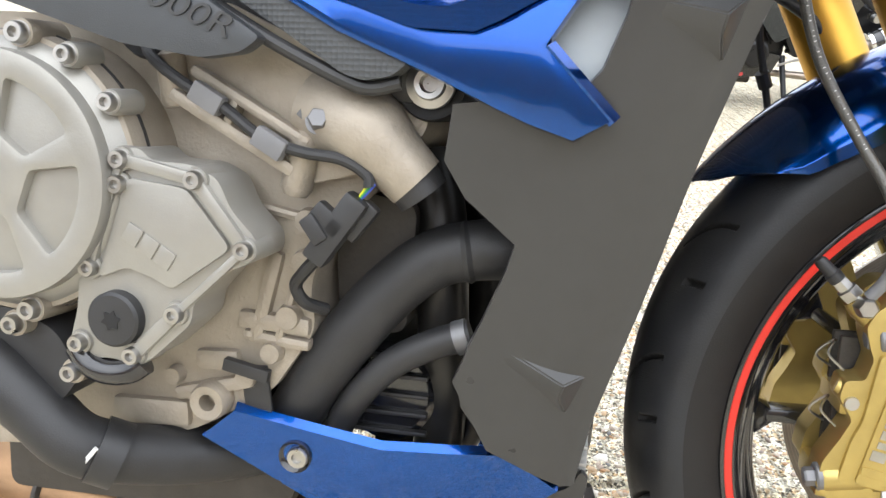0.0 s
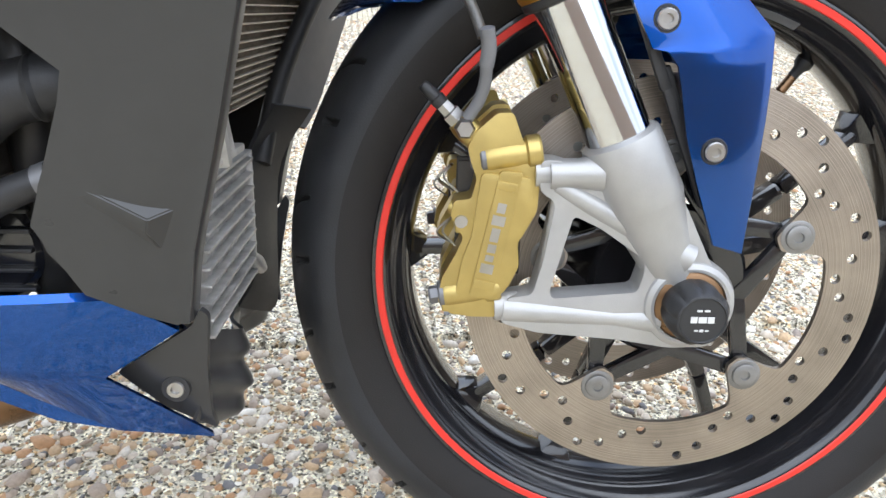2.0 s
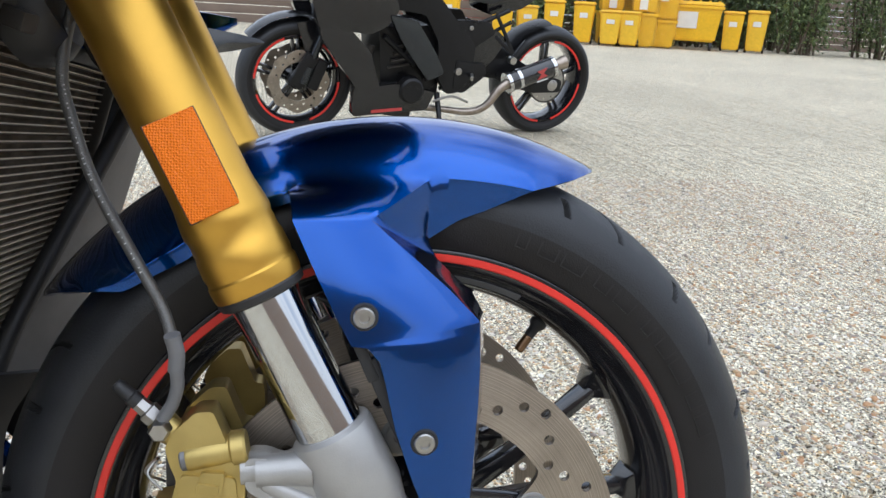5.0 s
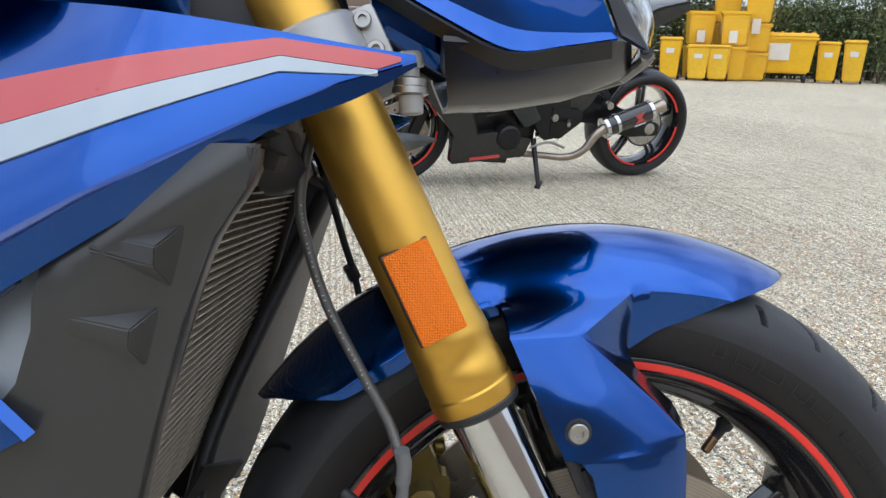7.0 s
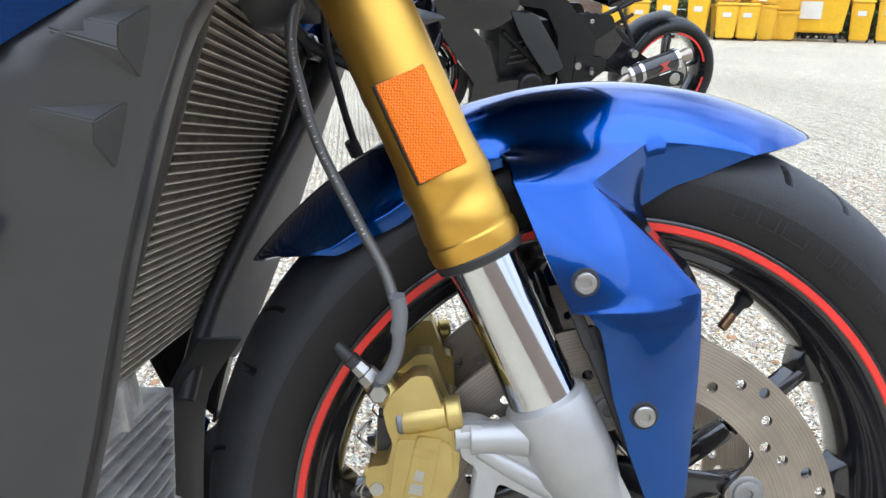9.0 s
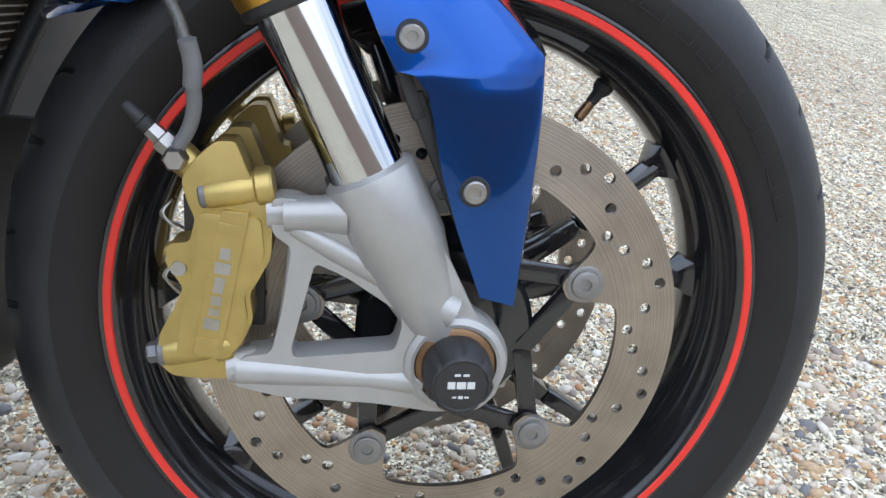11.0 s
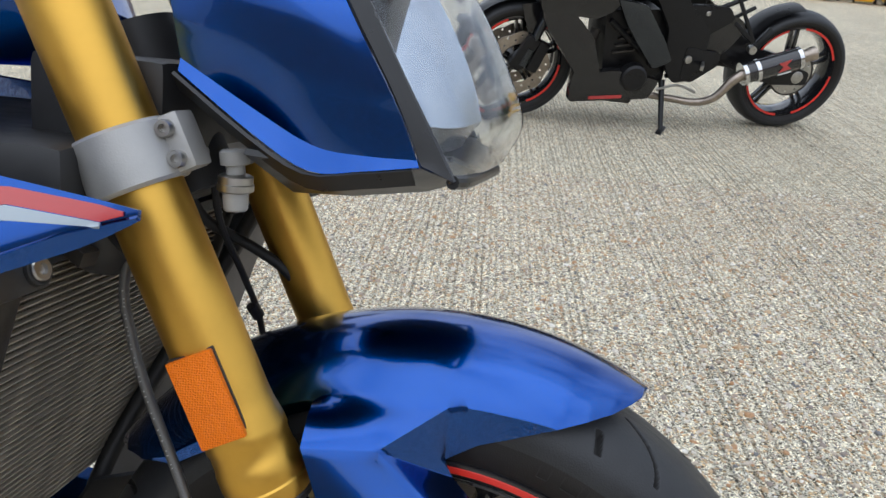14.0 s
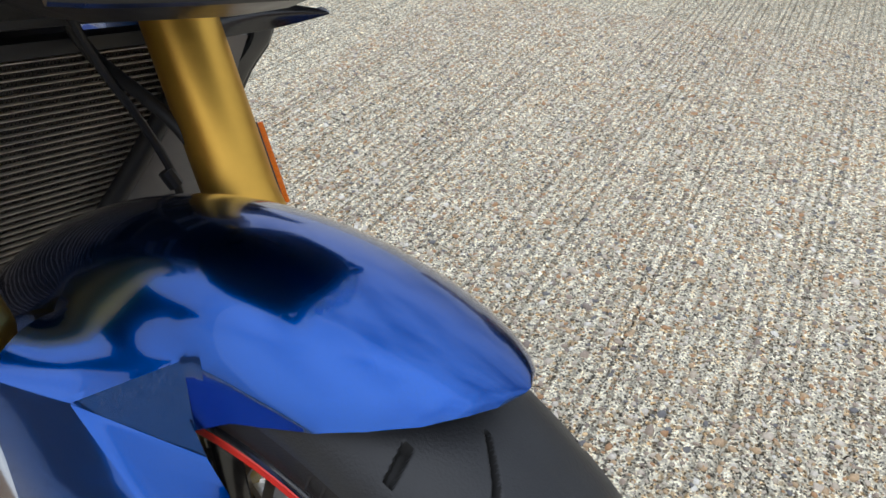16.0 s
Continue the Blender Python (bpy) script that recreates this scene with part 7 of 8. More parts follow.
slab("fairing_sail", [(0.388, 0.68), (0.537, 0.66), (0.66, 0.50), (0.72, 0.40), (0.631, 0.357), (0.542, 0.458), (0.46, 0.56)], -0.247, -0.215, GREY_SAIL, "glossy smoked fairing sail", 0.010)
slab("lower_decal", [(0.335, 0.186), (0.505, 0.199), (0.505, 0.216), (0.335, 0.202)], -0.2385, -0.236, RED_PAINT, "red decal", 0.0005, r=0.004)
part("engine_block", moved(plate(rounded([(0.38, 0.60), (0.66, 0.62), (0.74, 0.42), (0.74, 0.26), (0.58, 0.21), (0.42, 0.24)], 0.02), (), -0.14, 0.14, 0.015), Matrix()), BLACK_FRAME, other)
part("engine_cover", lathe([(0, -0.252), (0.055, -0.252), (0.066, -0.244), (0.072, -0.20), (0, -0.20)], 32, at=(0.548, 0, 0.304)), BLACK_FRAME, other, "round black engine cover")
part("header_pipe", tube([(0.36, -0.09, 0.50), (0.33, -0.10, 0.34), (0.42, -0.11, 0.18), (0.60, -0.11, 0.15)], 0.024, 14), DARK, other)
slab("main_frame", [(0.34, 0.80), (0.58, 0.86), (0.78, 0.66), (0.905, 0.54), (0.906, 0.45), (0.846, 0.289), (0.769, 0.274), (0.709, 0.362), (0.687, 0.55), (0.60, 0.68), (0.42, 0.70)], -0.20, -0.15, BLACK_FRAME, "satin black main frame")
slab("tank", [(0.42, 0.86), (0.50, 1.00), (0.66, 1.04), (0.84, 0.92), (0.90, 0.80), (0.60, 0.74)], -0.15, 0.15, BLACK_SATIN, "black fuel tank", 0.04)
slab("seat", [(0.84, 0.84), (1.02, 0.80), (1.16, 0.86), (1.15, 0.80), (1.00, 0.74), (0.84, 0.76)], -0.13, 0.13, BLACK_RUBBER, "black seat", 0.02)
slab("tail_unit", [(0.98, 0.78), (1.15, 0.86), (1.42, 0.98), (1.60, 1.02), (1.62, 0.97), (1.40, 0.86), (1.20, 0.72), (1.00, 0.68)], -0.11, 0.11, BLACK_SATIN, "black tail unit", 0.02)
slab("knee_plate", [(0.66, 0.62), (0.80, 0.66), (0.98, 0.66), (1.02, 0.60), (0.90, 0.52), (0.80, 0.44), (0.72, 0.50)], -0.19, -0.155, BLACK_FRAME, "grey-black frame cover", 0.01)
slab("foot_plate", [(0.80, 0.46), (0.98, 0.44), (0.99, 0.38), (0.86, 0.28), (0.80, 0.30)], -0.205, -0.19, BLACK_FRAME, "", 0.004)
for y in (-0.115, 0.115):
    part("swingarm", join(bar((0.80, y, 0.42), (WB + 0.02, y, 0.315), 0.075, 0.035, 0.012, w1=0.055), bar((0.90, y, 0.45), (1.20, y, 0.47), 0.05, 0.03, 0.01)), BLACK_FRAME, other)
slab("swingarm_plate", [(0.97, 0.41), (1.05, 0.54), (1.21, 0.46), (1.34, 0.39), (WB + 0.06, 0.345), (WB + 0.06, 0.275), (1.34, 0.27), (1.15, 0.315)], -0.145, -0.105, BLACK_FRAME, "black swingarm plate", 0.01)
slab("rear_set", [(0.88, 0.56), (1.03, 0.62), (1.10, 0.57), (1.03, 0.46), (0.93, 0.36), (0.86, 0.42)], -0.185, -0.165, BLACK_SATIN, "", 0.006)
part("axle_block", lathe([(0, -0.150), (0.024, -0.150), (0.038, -0.142), (0.040, -0.11), (0, -0.11)], 24, at=(WB, 0, 0.315)), STEEL, other)
part("hugger", lathe([(0.325, -0.085), (0.338, -0.05), (0.342, 0.0), (0.338, 0.05), (0.325, 0.085)], 16, at=(WB, 0, 0.315), arc=(95, 150)), BLACK_FRAME, other, "black rear hugger")
part("hanger", join(bar((0.98, -0.17, 0.62), (1.14, -0.20, 0.50), 0.020, 0.014, 0.004), bar((1.02, -0.17, 0.70), (1.14, -0.20, 0.50), 0.018, 0.014, 0.004), bar((1.13, -0.20, 0.46), (1.24, -0.15, 0.56), 0.020, 0.02, 0.004)), BLACK_FRAME, other)
part("footrest_bolt", rod((1.13, -0.20, 0.47), (1.13, -0.235, 0.47), [(0, 0.020), (1, 0.020)], 16), STEEL, other)
part("footrest", bar((0.90, -0.21, 0.385), (0.86, -0.29, 0.385), 0.022, 0.016, 0.004), STEEL, other)
can = part("silencer", rod((1.10, -0.245, 0.352), (1.385, -0.245, 0.452), [(0, 0.038), (0.02, 0.052), (0.97, 0.055), (1, 0.048)], 32), BLACK_GLOSS, other, "black silencer with steel bands")
for f in (0.03, 0.24, 0.95):
    p = Vector((1.10, -0.245, 0.352)).lerp(Vector((1.385, -0.245, 0.452)), f)
    d = Vector((0.285, 0, 0.100)).normalized()
    part("band", rod(p - d * 0.010, p + d * 0.010, [(0, 0.0575), (1, 0.0575)], 32), CHROME, can)
part("tail_pipe", rod((1.38, -0.245, 0.450), (1.455, -0.245, 0.478), [(0, 0.030), (0.6, 0.032), (0.7, 0.036), (1, 0.036)], 24), PIPE, can)
part("badge", join(moved(plate([(-0.030, 0.022), (0.034, 0.026), (0.008, 0.002), (0.030, -0.020), (-0.034, -0.024), (-0.008, -0.002)], (), -0.3015, -0.299), Matrix.Translation((1.285, 0, 0.420)) @ Matrix.Rotation(radians(-19), 4, "Y"))), RED_PAINT, can, "red angular badge")
part("badge_bar", moved(box(-0.034, 0.034, -0.3012, -0.299, -0.004, 0.003), Matrix.Translation((1.292, 0, 0.386)) @ Matrix.Rotation(radians(-19), 4, "Y")), WHITE_MARK, can)
part("link_pipe", tube([(0.62, -0.11, 0.185), (0.78, -0.15, 0.180), (0.92, -0.20, 0.180), (1.00, -0.235, 0.225), (1.06, -0.245, 0.315), (1.12, -0.245, 0.360)], [0.018, 0.018, 0.020, 0.021, 0.024, 0.030], 18), PIPE, other, "steel link pipe")
for k in range(4):
    part("cylinder_fin", bar((0.44 + 0.012 * k, -0.150, 0.40 + 0.035 * k), (0.60 + 0.008 * k, -0.150, 0.43 + 0.035 * k), 0.008, 0.03, 0.002), DARK, other)
for x0, z0, x1, z1, r in ((0.40, 0.56, 0.58, 0.42, 0.014), (0.52, 0.60, 0.66, 0.34, 0.011), (0.74, 0.30, 0.92, 0.33, 0.012), (0.92, 0.64, 1.10, 0.72, 0.012), (0.94, 0.56, 1.12, 0.66, 0.010)):
    part("frame_rod", rod((x0, -0.165, z0), (x1, -0.160, z1), [(0, r), (1, r)], 12), BLACK_FRAME, other)
part("pivot_bolt", lathe([(0, -0.214), (0.018, -0.212), (0.022, -0.20), (0, -0.20)], 20, at=(0.82, 0, 0.40)), STEEL, other)
stand = part("side_stand", join(rod((0.735, -0.15, 0.27), (0.722, -0.30, 0.062), [(0, 0.017), (0.1, 0.015), (1, 0.012)], 14), bar((0.697, -0.335, 0.058), (0.747, -0.27, 0.069), 0.03, 0.012, 0.003, (0, 0, 1))), BLACK_FRAME, other, "black side stand")
part("shift_lever", tube([(0.70, -0.19, 0.235), (0.80, -0.20, 0.265), (0.90, -0.205, 0.235)], 0.007, 8), STEEL, other)
for x, z in ((0.735, 0.52), (0.80, 0.60), (0.87, 0.625), (0.83, 0.40)):
    bolt((x, -0.192, z), (0, -1, 0), 0.012, 0.006, STEEL, other)
slab("screen", [(0.02, 0.90), (0.14, 1.10), (0.28, 1.12), (0.24, 0.96)], -0.14, 0.14, BLACK_GLOSS, "dark screen", 0.03)
part("handlebar", tube([(0.26, -0.34, 0.96), (0.25, -0.20, 0.98), (0.25, 0.20, 0.98), (0.26, 0.34, 0.96)], 0.014, 10), BLACK_RUBBER, other)

# ---- the yard's far side: yellow waste bins, fence, bushes ----
YELLOW = vary(principled("yellow_bin_plastic", (0.80, 0.47, 0.006), 0.42), 3, 0.12, 0.1, second=20)
YELLOW2 = vary(principled("pale_yellow_bin_plastic", (0.80, 0.49, 0.02), 0.45), 3, 0.12, 0.1, second=20)
BAG = principled("clear_bag_film", (0.85, 0.68, 0.22), 0.18, 0.0, Alpha=0.07)
vary(BAG, 6, 0.15, 0.1, 0.6, 25)
LABEL = vary(principled("paper_label", (0.70, 0.68, 0.62), 0.6), 5, 0.1)
FENCE = vary(principled("weathered_boards", (0.17, 0.125, 0.095), 0.8), 2, 0.3, 0.1, 0.4, 60)
BRICK = vary(principled("red_boards", (0.36, 0.085, 0.06), 0.6), 2, 0.2, 0.1)


def taper_box(w0, d0, w1, d1, z0, z1, bevel):
    bm = bmesh.new()
    vs = []
    for w, d, z in ((w0, d0, z0), (w1, d1, z1)):
        vs.append([bm.verts.new((a * w / 2, b * d / 2, z)) for a, b in ((-1, -1), (1, -1), (1, 1), (-1, 1))])
    bm.faces.new(vs[0])
    bm.faces.new(vs[1][::-1])
    for k in range(4):
        bm.faces.new((vs[0][k], vs[1][k], vs[1][(k + 1) % 4], vs[0][(k + 1) % 4]))
    bmesh.ops.recalc_face_normals(bm, faces=bm.faces)
    bmesh.ops.bevel(bm, geom=bm.edges[:], offset=bevel, segments=2, affect="EDGES")
    return bm


def small_bin(material, h):
    b = tagged(new("wheelie_bin"), "yellow plastic two-wheeled waste bin with closed lid", "waste bin", "yellow waste bins")
    part("body", taper_box(0.38, 0.42, 0.47, 0.52, 0.05, h * 0.93, 0.025), material, b)
    part("lid", join(taper_box(0.52, 0.58, 0.48, 0.54, h * 0.93, h, 0.02), rod((-0.20, 0.31, h * 0.95), (0.20, 0.31, h * 0.95), [(0, 0.018), (1, 0.018)], 10)), material, b)
    for x in (-0.20, 0.20):
        part("wheel", rod((x - 0.025, 0.20, 0.09), (x + 0.025, 0.20, 0.09), [(0, 0.09), (1, 0.09)], 16), BLACK_RUBBER, b)
    part("label", box(-0.09, 0.09, -0.262, -0.256, h * 0.62, h * 0.74), LABEL, b, "pale paper label")
    return b


def large_bin(material):
    b = tagged(new("bulk_bin"), "large yellow four-wheeled waste container with ribbed lid", "waste bin", "yellow waste bins")
    part("body", taper_box(1.12, 0.85, 1.30, 1.02, 0.20, 1.02, 0.04), material, b)
    lid = part("lid", taper_box(1.36, 1.08, 1.30, 1.00, 1.02, 1.12, 0.03), material, b)
    for k in range(6):
        part("lid_rib", bar((-0.55 + 0.22 * k, -0.45, 1.13), (-0.55 + 0.22 * k, 0.45, 1.13), 0.06, 0.03, 0.008, (0, 0, 1)), material, lid)
    part("rim", taper_box(1.38, 1.10, 1.38, 1.10, 0.96, 1.02, 0.012), material, b)
    for x in (-0.48, 0.48):
        for y in (-0.34, 0.34):
            part("castor", rod((x - 0.03, y, 0.10), (x + 0.03, y, 0.10), [(0, 0.10), (1, 0.10)], 14), BLACK_RUBBER, b)
            part("castor_fork", box(x - 0.04, x + 0.04, y - 0.03, y + 0.03, 0.10, 0.22, 0.006), DARK, b)
    part("label", box(-0.36, 0.10, -0.50, -0.485, 0.50, 0.88), LABEL, b, "grey framed label")
    return b


def bagged_stack(material, h):
    b = tagged(new("bagged_bin_stack"), "tall stack of yellow bins wrapped in clear film", "waste bin", "yellow waste bins")
    n = 3 if h > 1.7 else 2
    for k in range(n):
        z0, z1 = 0.02 + k * h / n, (k + 1) * h / n
        part("bin_body", taper_box(0.50, 0.50, 0.60, 0.60, z0, z1, 0.03), material, b)
        part("bin_rim", taper_box(0.66, 0.66, 0.66, 0.66, z1 - 0.07, z1, 0.012), material, b)
    film = taper_box(0.64, 0.66, 0.70, 0.70, 0.04, h * 0.92, 0.03)
    bmesh.ops.subdivide_edges(film, edges=film.edges[:], cuts=5, use_grid_fill=True)
    film = warp(film, lambda c: c + Vector((noise.noise(c * 5), noise.noise(c * 5 + Vector((9, 0, 0))), 0)) * 0.05)
    part("film", film, BAG, b, "crumpled clear film")
    part("label", box(-0.12, 0.06, -0.37, -0.36, h * 0.55, h * 0.72), LABEL, b)
    return b


sb = small_bin(YELLOW, 0.95)
sb.matrix_basis = pose(8.85, 16.9, GROUND_Z, 0, 0, -28)
for x, y, a in ((7.55, 16.9, -20), (9.55, 16.75, -32), (13.35, 16.25, -38), (6.3, 17.0, -25)):
    copy_thing(sb, pose(x, y, GROUND_Z, 0, 0, a))
sp = small_bin(YELLOW2, 0.80)
sp.matrix_basis = pose(10.02, 16.35, GROUND_Z, 0, 0, -30)
for x, y, a in ((10.45, 16.2, -36), (8.25, 17.1, -20)):
    copy_thing(sp, pose(x, y, GROUND_Z, 0, 0, a))
pale = small_bin(YELLOW2, 1.0)
pale.matrix_basis = pose(13.95, 16.1, GROUND_Z, 0, 0, -42)
lb = large_bin(YELLOW)
lb.matrix_basis = pose(12.55, 16.75, GROUND_Z, 0, 0, -36)
copy_thing(lb, pose(12.1, 18.0, GROUND_Z, 0, 0, -30))
bs = bagged_stack(YELLOW, 1.55)
bs.matrix_basis = pose(11.0, 16.55, GROUND_Z, 0, 0, -30)
copy_thing(bs, pose(10.5, 17.2, GROUND_Z, 0, 0, -20))
bt = bagged_stack(YELLOW, 1.95)
bt.matrix_basis = pose(11.72, 16.75, GROUND_Z, 0, 0, -34)
copy_thing(bt, pose(11.3, 17.4, GROUND_Z, 0, 0, -30))

# board fence with its planks
fence = tagged(new("fence"), "weathered brown horizontal board fence behind the bins", "fence", kind="structure")
plank = None
for k in range(9):
    for j in range(9):
        x0 = -2.0 + j * 2.6
        if plank is None:
            ob = part("plank", box(0.0, 2.57, -0.012, 0.012, 0.0, 0.185, 0.003), FENCE, fence)
            plank = ob.data
        else:
            ob = new("plank", plank)
            ob.parent = fence
        ob.matrix_basis = Matrix.Translation((x0, 19.2 - 0.006 * (k % 2), GROUND_Z + 0.03 + k * 0.20))
for j in range(10):
    part("post", box(-2.05 + j * 2.6, -1.95 + j * 2.6, 19.21, 19.30, GROUND_Z, 1.95, 0.005), FENCE, fence)
shed = tagged(new("red_shed"), "dull red boarded shed beyond the bins", "shed")
for k in range(10):
    part("board", box(6.2 + k * 0.28, 6.46 + k * 0.28, 20.4, 20.44, GROUND_Z, 2.6, 0.006), BRICK, shed)
part("roof", box(6.0, 9.2, 20.2, 22.0, 2.6, 2.72, 0.02), DARK, shed)

# bushes: many small leaves round leaning twigs
LEAF = principled("bush_leaves", (0.075, 0.12, 0.035), 0.55)
_r = node(LEAF, "ShaderNodeNewGeometry")
_c = node(LEAF, "ShaderNodeValToRGB")
_c.color_ramp.elements[0].color, _c.color_ramp.elements[1].color = (0.035, 0.065, 0.02, 1), (0.17, 0.21, 0.07, 1)
wire(LEAF, _r.outputs["Random Per Island"], _c.inputs["Fac"])
wire(LEAF, _c.outputs["Color"], LEAF.node_tree.nodes["Principled BSDF"].inputs["Base Color"])
BARK = vary(principled("bush_bark", (0.10, 0.075, 0.05), 0.8), 8, 0.3)


def bush(seed, w, d, h, leaves):
    rng = random.Random(seed)
    b = tagged(new("bush"), "overgrown leafy green bush by the fence", "bush", "bushes by the fence")
    twigs, tips = [], []
    for k in range(14):
        x, y = rng.uniform(-w, w) * 0.4, rng.uniform(-d, d) * 0.4
        p2 = Vector((x + rng.uniform(-w, w) * 0.35, y + rng.uniform(-d, d) * 0.35, h * rng.uniform(0.55, 0.98)))
        p1 = Vector((x, y, 0)).lerp(p2, 0.5) + Vector((rng.uniform(-0.2, 0.2), rng.uniform(-0.2, 0.2), 0))
        twigs.append(tube([(x, y, -0.02), p1, p2], [0.03, 0.02, 0.006], 6, 4))
        tips += [p2, p1, p1.lerp(p2, 0.5), Vector((x, y, 0.2)).lerp(p1, 0.5)]
    part("twig_tangle", join(*twigs), BARK, b)
    verts, faces = [], []
    for k in range(leaves):
        c = rng.choice(tips) + Vector((rng.gauss(0, 0.30), rng.gauss(0, 0.25), rng.gauss(0, 0.28)))
        if c.z < 0.03:
            c.z = 0.03 + rng.random() * 0.3
        s = rng.uniform(0.035, 0.075)
        m = Euler((rng.uniform(-1.2, 1.2), rng.uniform(-1.2, 1.2), rng.uniform(0, 6.28))).to_matrix()
        i = len(verts)
        for q in ((-s, 0, 0), (0, s * 0.45, 0.008), (s, 0, 0), (0, -s * 0.45, 0.008)):
            verts.append(tuple(c + m @ Vector(q)))
        faces.append((i, i + 1, i + 2, i + 3))
    me = bpy.data.meshes.new("crown")
    me.from_pydata(verts, [], faces)
    me.materials.append(LEAF)
    ob = new("crown", me)
    ob.parent = b
    return b


b1 = bush(3, 1.3, 0.9, 3.0, 5200)
b1.matrix_basis = pose(15.6, 16.4, GROUND_Z)
b2 = bush(5, 1.4, 0.8, 2.6, 5200)
b2.matrix_basis = pose(13.6, 18.3, GROUND_Z)
for ob, x, y, a in ((b1, 17.6, 15.9, 80), (b2, 15.2, 18.6, 200), (b1, 11.3, 18.6, 140), (b2, 19.4, 15.2, 30), (b1, 16.6, 18.4, 250), (b2, 9.3, 18.7, 60), (b1, 21.5, 14.5, 10)):
    copy_thing(ob, pose(x, y, GROUND_Z, 0, 0, a))


# unseen brick wall added behind the camera to darken low reflections in the paint
def unseen_wall():
    m = principled("brown_brick_wall", (0.14, 0.10, 0.08), 0.8)
    b = m.node_tree.nodes["Principled BSDF"]
    co = node(m, "ShaderNodeTexCoord")
    turn = node(m, "ShaderNodeMapping")
    turn.inputs["Rotation"].default_value = (radians(90), 0, 0)
    br = node(m, "ShaderNodeTexBrick", Scale=1.0, Mortar_Size=0.010, Brick_Width=0.225, Row_Height=0.075)
    br.inputs["Color1"].default_value, br.inputs["Color2"].default_value, br.inputs["Mortar"].default_value = (0.34, 0.22, 0.16, 1), (0.28, 0.19, 0.14, 1), (0.40, 0.38, 0.34, 1)
    wire(m, co.outputs["Object"], turn.inputs["Vector"])
    wire(m, turn.outputs[0], br.inputs["Vector"])
    wire(m, br.outputs["Color"], b.inputs["Base Color"])
    me = bpy.data.meshes.new("unseen_wall_south")
    bm = box(-22.0, 24.0, -9.8, -9.5, GROUND_Z - 0.05, 3.4, 0.01)
    bm.to_mesh(me)
    bm.free()
    me.materials.append(m)
    return tagged(new("unseen_wall_south", me), "plain brown brick wall, unseen, added to darken reflections", "wall", kind="structure")


unseen_wall()

# ---- loose and bedded pebbles of the yard's surface ----
STONE = principled("pebble_stone", (0.4, 0.34, 0.27), 0.55)
_g = node(STONE, "ShaderNodeNewGeometry")
_ramp = node(STONE, "ShaderNodeValToRGB")
_ramp.color_ramp.interpolation = "CONSTANT"
_cols = ((0.0, (0.50, 0.42, 0.32)), (0.14, (0.44, 0.25, 0.12)), (0.25, (0.58, 0.50, 0.40)), (0.37, (0.27, 0.22, 0.18)), (0.46, (0.48, 0.34, 0.20)), (0.57, (0.66, 0.60, 0.51)), (0.67, (0.17, 0.165, 0.165)), (0.74, (0.54, 0.38, 0.22)), (0.85, (0.38, 0.30, 0.23)), (0.94, (0.80, 0.76, 0.68)))
_e = _ramp.color_ramp.elements
_e[0].position, _e[0].color = 0.0, (*_cols[0][1], 1)
_e[1].position, _e[1].color = _cols[-1][0], (*_cols[-1][1], 1)
for _p, _col in _cols[1:-1]:
    _e.new(_p).color = (*_col, 1)
_co = node(STONE, "ShaderNodeTexCoord")
_n = node(STONE, "ShaderNodeTexNoise", Scale=300.0, Detail=4.0)
wire(STONE, _co.outputs["Object"], _n.inputs["Vector"])
_h = node(STONE, "ShaderNodeHueSaturation")
_m = node(STONE, "ShaderNodeMapRange")
_m.inputs["To Min"].default_value, _m.inputs["To Max"].default_value = 0.65, 1.35
wire(STONE, _g.outputs["Random Per Island"], _ramp.inputs["Fac"])
wire(STONE, _ramp.outputs["Color"], _h.inputs["Color"])
wire(STONE, _n.outputs["Fac"], _m.inputs["Value"])
wire(STONE, _m.outputs["Result"], _h.inputs["Value"])
wire(STONE, _h.outputs["Color"], STONE.node_tree.nodes["Principled BSDF"].inputs["Base Color"])


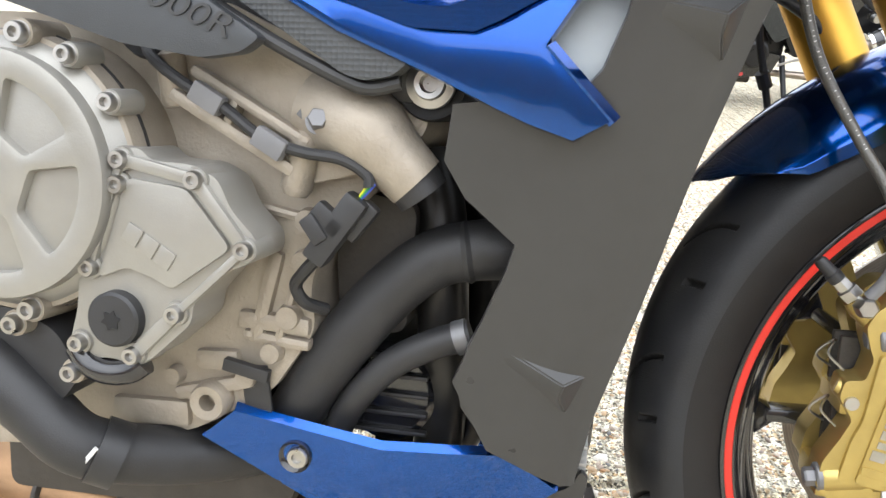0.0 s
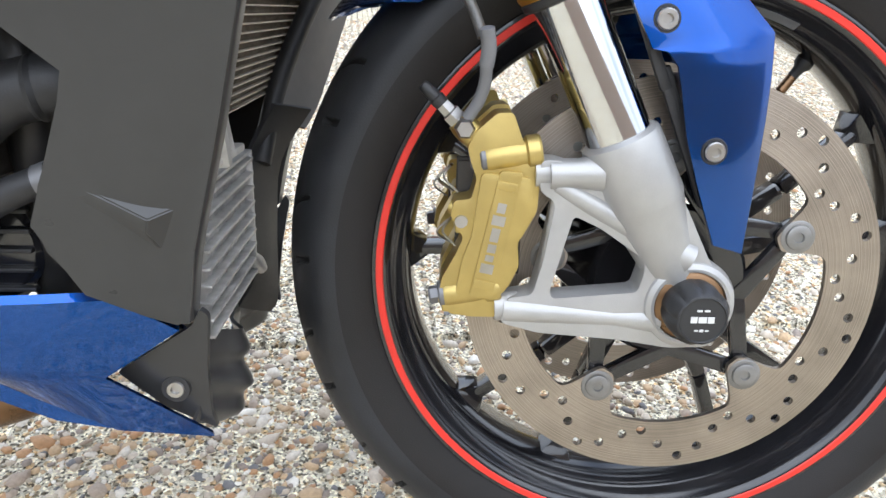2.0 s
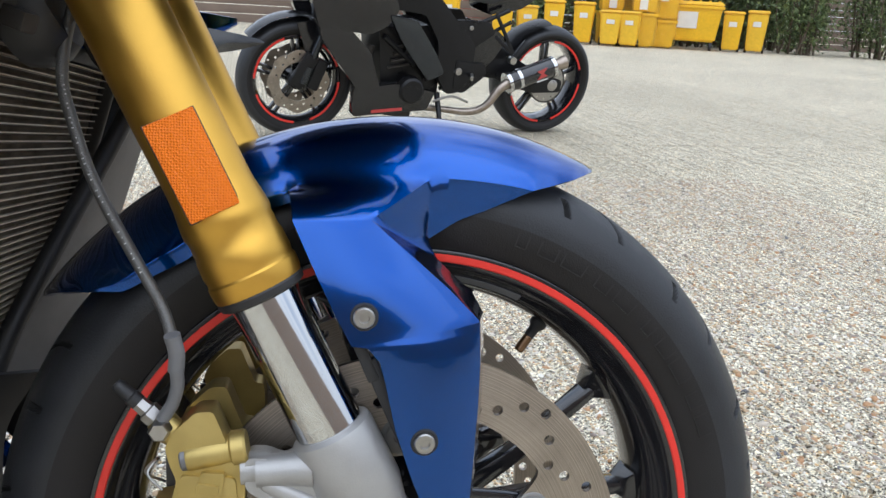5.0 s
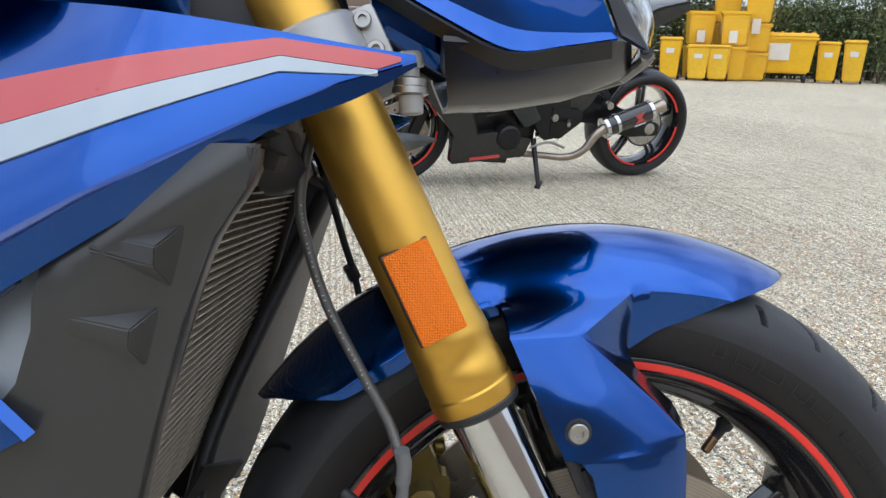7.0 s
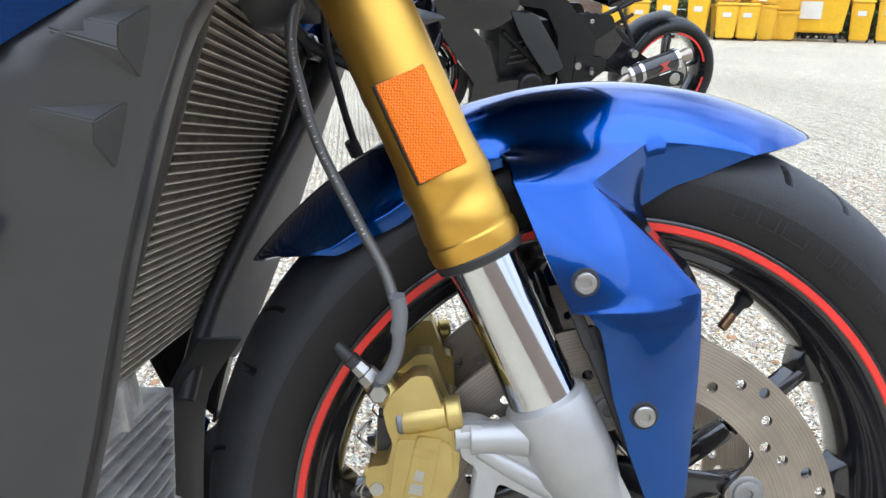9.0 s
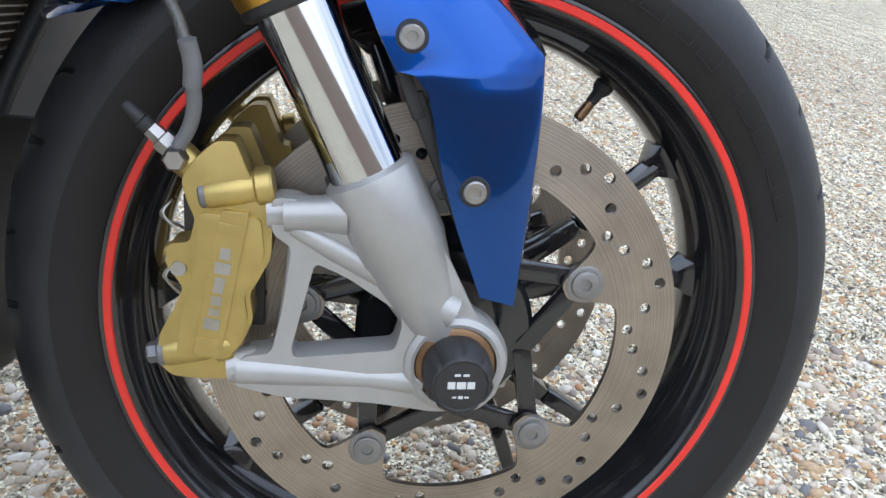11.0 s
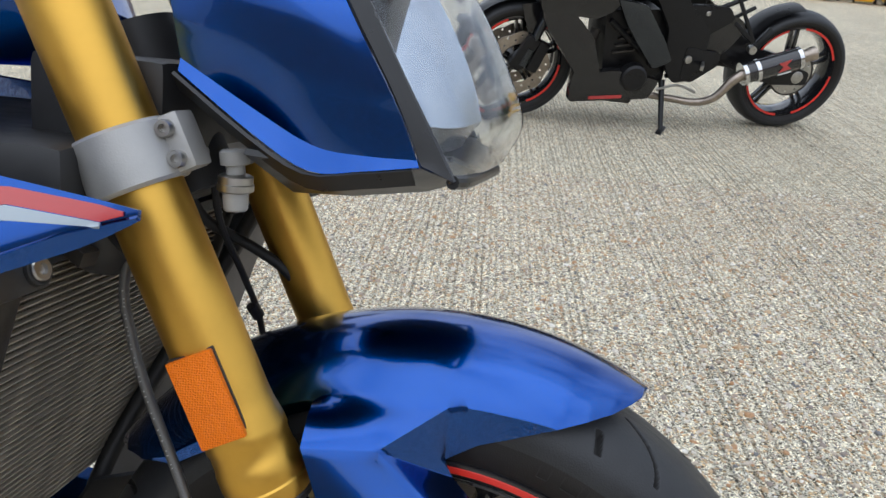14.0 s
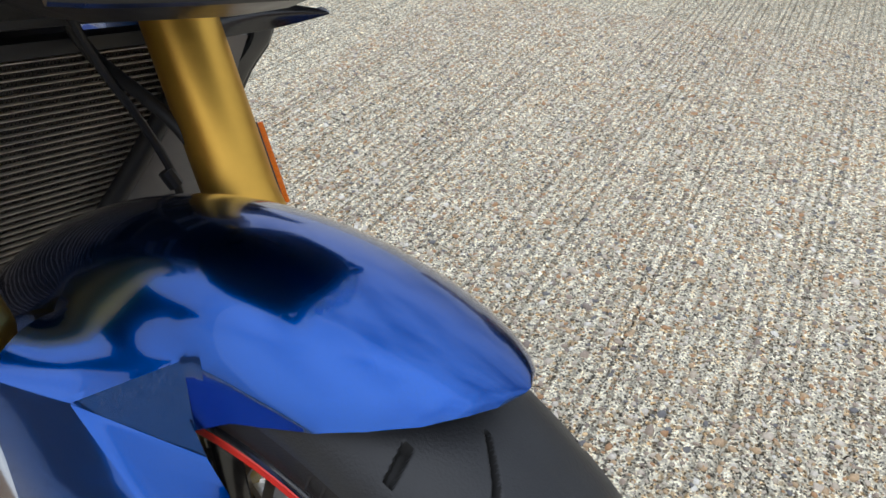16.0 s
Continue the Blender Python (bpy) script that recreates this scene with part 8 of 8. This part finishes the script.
def pebbles(name, label, u0, u1, v0, v1, per_m2, size, spread, biggest, sink, seed):
    rng = np.random.default_rng(seed)
    base = bmesh.new()
    bmesh.ops.create_icosphere(base, subdivisions=1, radius=1.0)
    bv = np.array([v.co for v in base.verts])
    bf = np.array([[v.index for v in f.verts] for f in base.faces])
    base.free()
    n = int((u1 - u0) * (v1 - v0) * per_m2)
    u, v = rng.uniform(u0, u1, n), rng.uniform(v0, v1, n)
    r = np.minimum(size * np.exp(rng.normal(0, spread, n)), biggest)
    sx, sy, sz = r * rng.uniform(0.85, 1.45, n), r * rng.uniform(0.7, 1.1, n), r * rng.uniform(0.45, 0.75, n)
    a, t1, t2 = rng.uniform(0, 6.283, n), rng.normal(0, 0.25, n), rng.normal(0, 0.25, n)
    jit = 1 + rng.normal(0, 0.09, (n, len(bv)))
    p = bv[None] * jit[..., None] * np.stack([sx, sy, sz], -1)[:, None]
    p[..., 2] += p[..., 0] * t1[:, None] + p[..., 1] * t2[:, None]
    c, s = np.cos(a)[:, None], np.sin(a)[:, None]
    x, y = p[..., 0] * c - p[..., 1] * s, p[..., 0] * s + p[..., 1] * c
    top = np.array([ridge(uu, vv) for uu, vv in zip(u, v)])
    cx, cy = u * S1.x + v * S2.x, u * S1.y + v * S2.y
    co = np.stack([x + cx[:, None], y + cy[:, None], p[..., 2] + (GROUND_Z + top + sz * sink)[:, None]], -1).reshape(-1, 3)
    faces = (bf[None] + (np.arange(n) * len(bv))[:, None, None]).reshape(-1, 3)
    me = bpy.data.meshes.new(name)
    me.vertices.add(len(co))
    me.vertices.foreach_set("co", co.astype(np.float32).ravel())
    me.loops.add(len(faces) * 3)
    me.loops.foreach_set("vertex_index", faces.astype(np.int32).ravel())
    me.polygons.add(len(faces))
    me.polygons.foreach_set("loop_start", np.arange(0, len(faces) * 3, 3, dtype=np.int32))
    me.update(calc_edges=True)
    me.shade_smooth()
    me.materials.append(STONE)
    return tagged(new(name, me), label, "pebbles", kind="stuff")


pebbles("pebble_bed", "small rounded tan and grey pebbles bedded in concrete", -0.9, 1.9, 0.25, 0.955, 9500, 0.0042, 0.42, 0.0120, -0.05, 1)
pebbles("pebble_bed", "small rounded tan and grey pebbles bedded in ridged concrete", -0.7, 2.6, 0.975, 3.2, 9000, 0.0029, 0.45, 0.0090, -0.18, 2)


def paint_fleck(x, y, r, seed):
    """A flat, ragged spill of dried paint that follows the ridges."""
    rng = random.Random(seed)
    n = 26
    loop = [(1.0 + 0.35 * math.sin(3 * t + seed) + rng.uniform(-0.18, 0.18)) * r for t in [2 * math.pi * k / n for k in range(n)]]
    bm = bmesh.new()
    rings = []
    for f in (0.0, 0.35, 0.7, 1.0):
        ring = []
        for k in range(n):
            px, py = x + loop[k] * f * math.cos(2 * math.pi * k / n), y + loop[k] * f * math.sin(2 * math.pi * k / n)
            u, v = px * S1.x + py * S1.y, px * S2.x + py * S2.y
            ring.append(bm.verts.new((px, py, GROUND_Z + ridge(u, v) + 0.0022 * (1.0 - 0.6 * f))))
        rings.append(ring)
    for a, b in zip(rings, rings[1:]):
        for k in range(n):
            bm.faces.new((a[k], a[(k + 1) % n], b[(k + 1) % n], b[k]))
    bmesh.ops.remove_doubles(bm, verts=bm.verts, dist=1e-6)
    return tagged(part("paint_fleck", bm, FLECK), "pale blue-white dried paint fleck on the concrete", "paint stain", "paint flecks")


FLECK = vary(principled("dried_pale_paint", (0.62, 0.68, 0.72), 0.6), 40, 0.3, 0.1, 0.6, 300, 180)
for k, (x, y, r) in enumerate(((0.850, 1.121, 0.013), (0.994, 1.150, 0.015), (0.925, 1.085, 0.007))):
    paint_fleck(x, y, r, k)
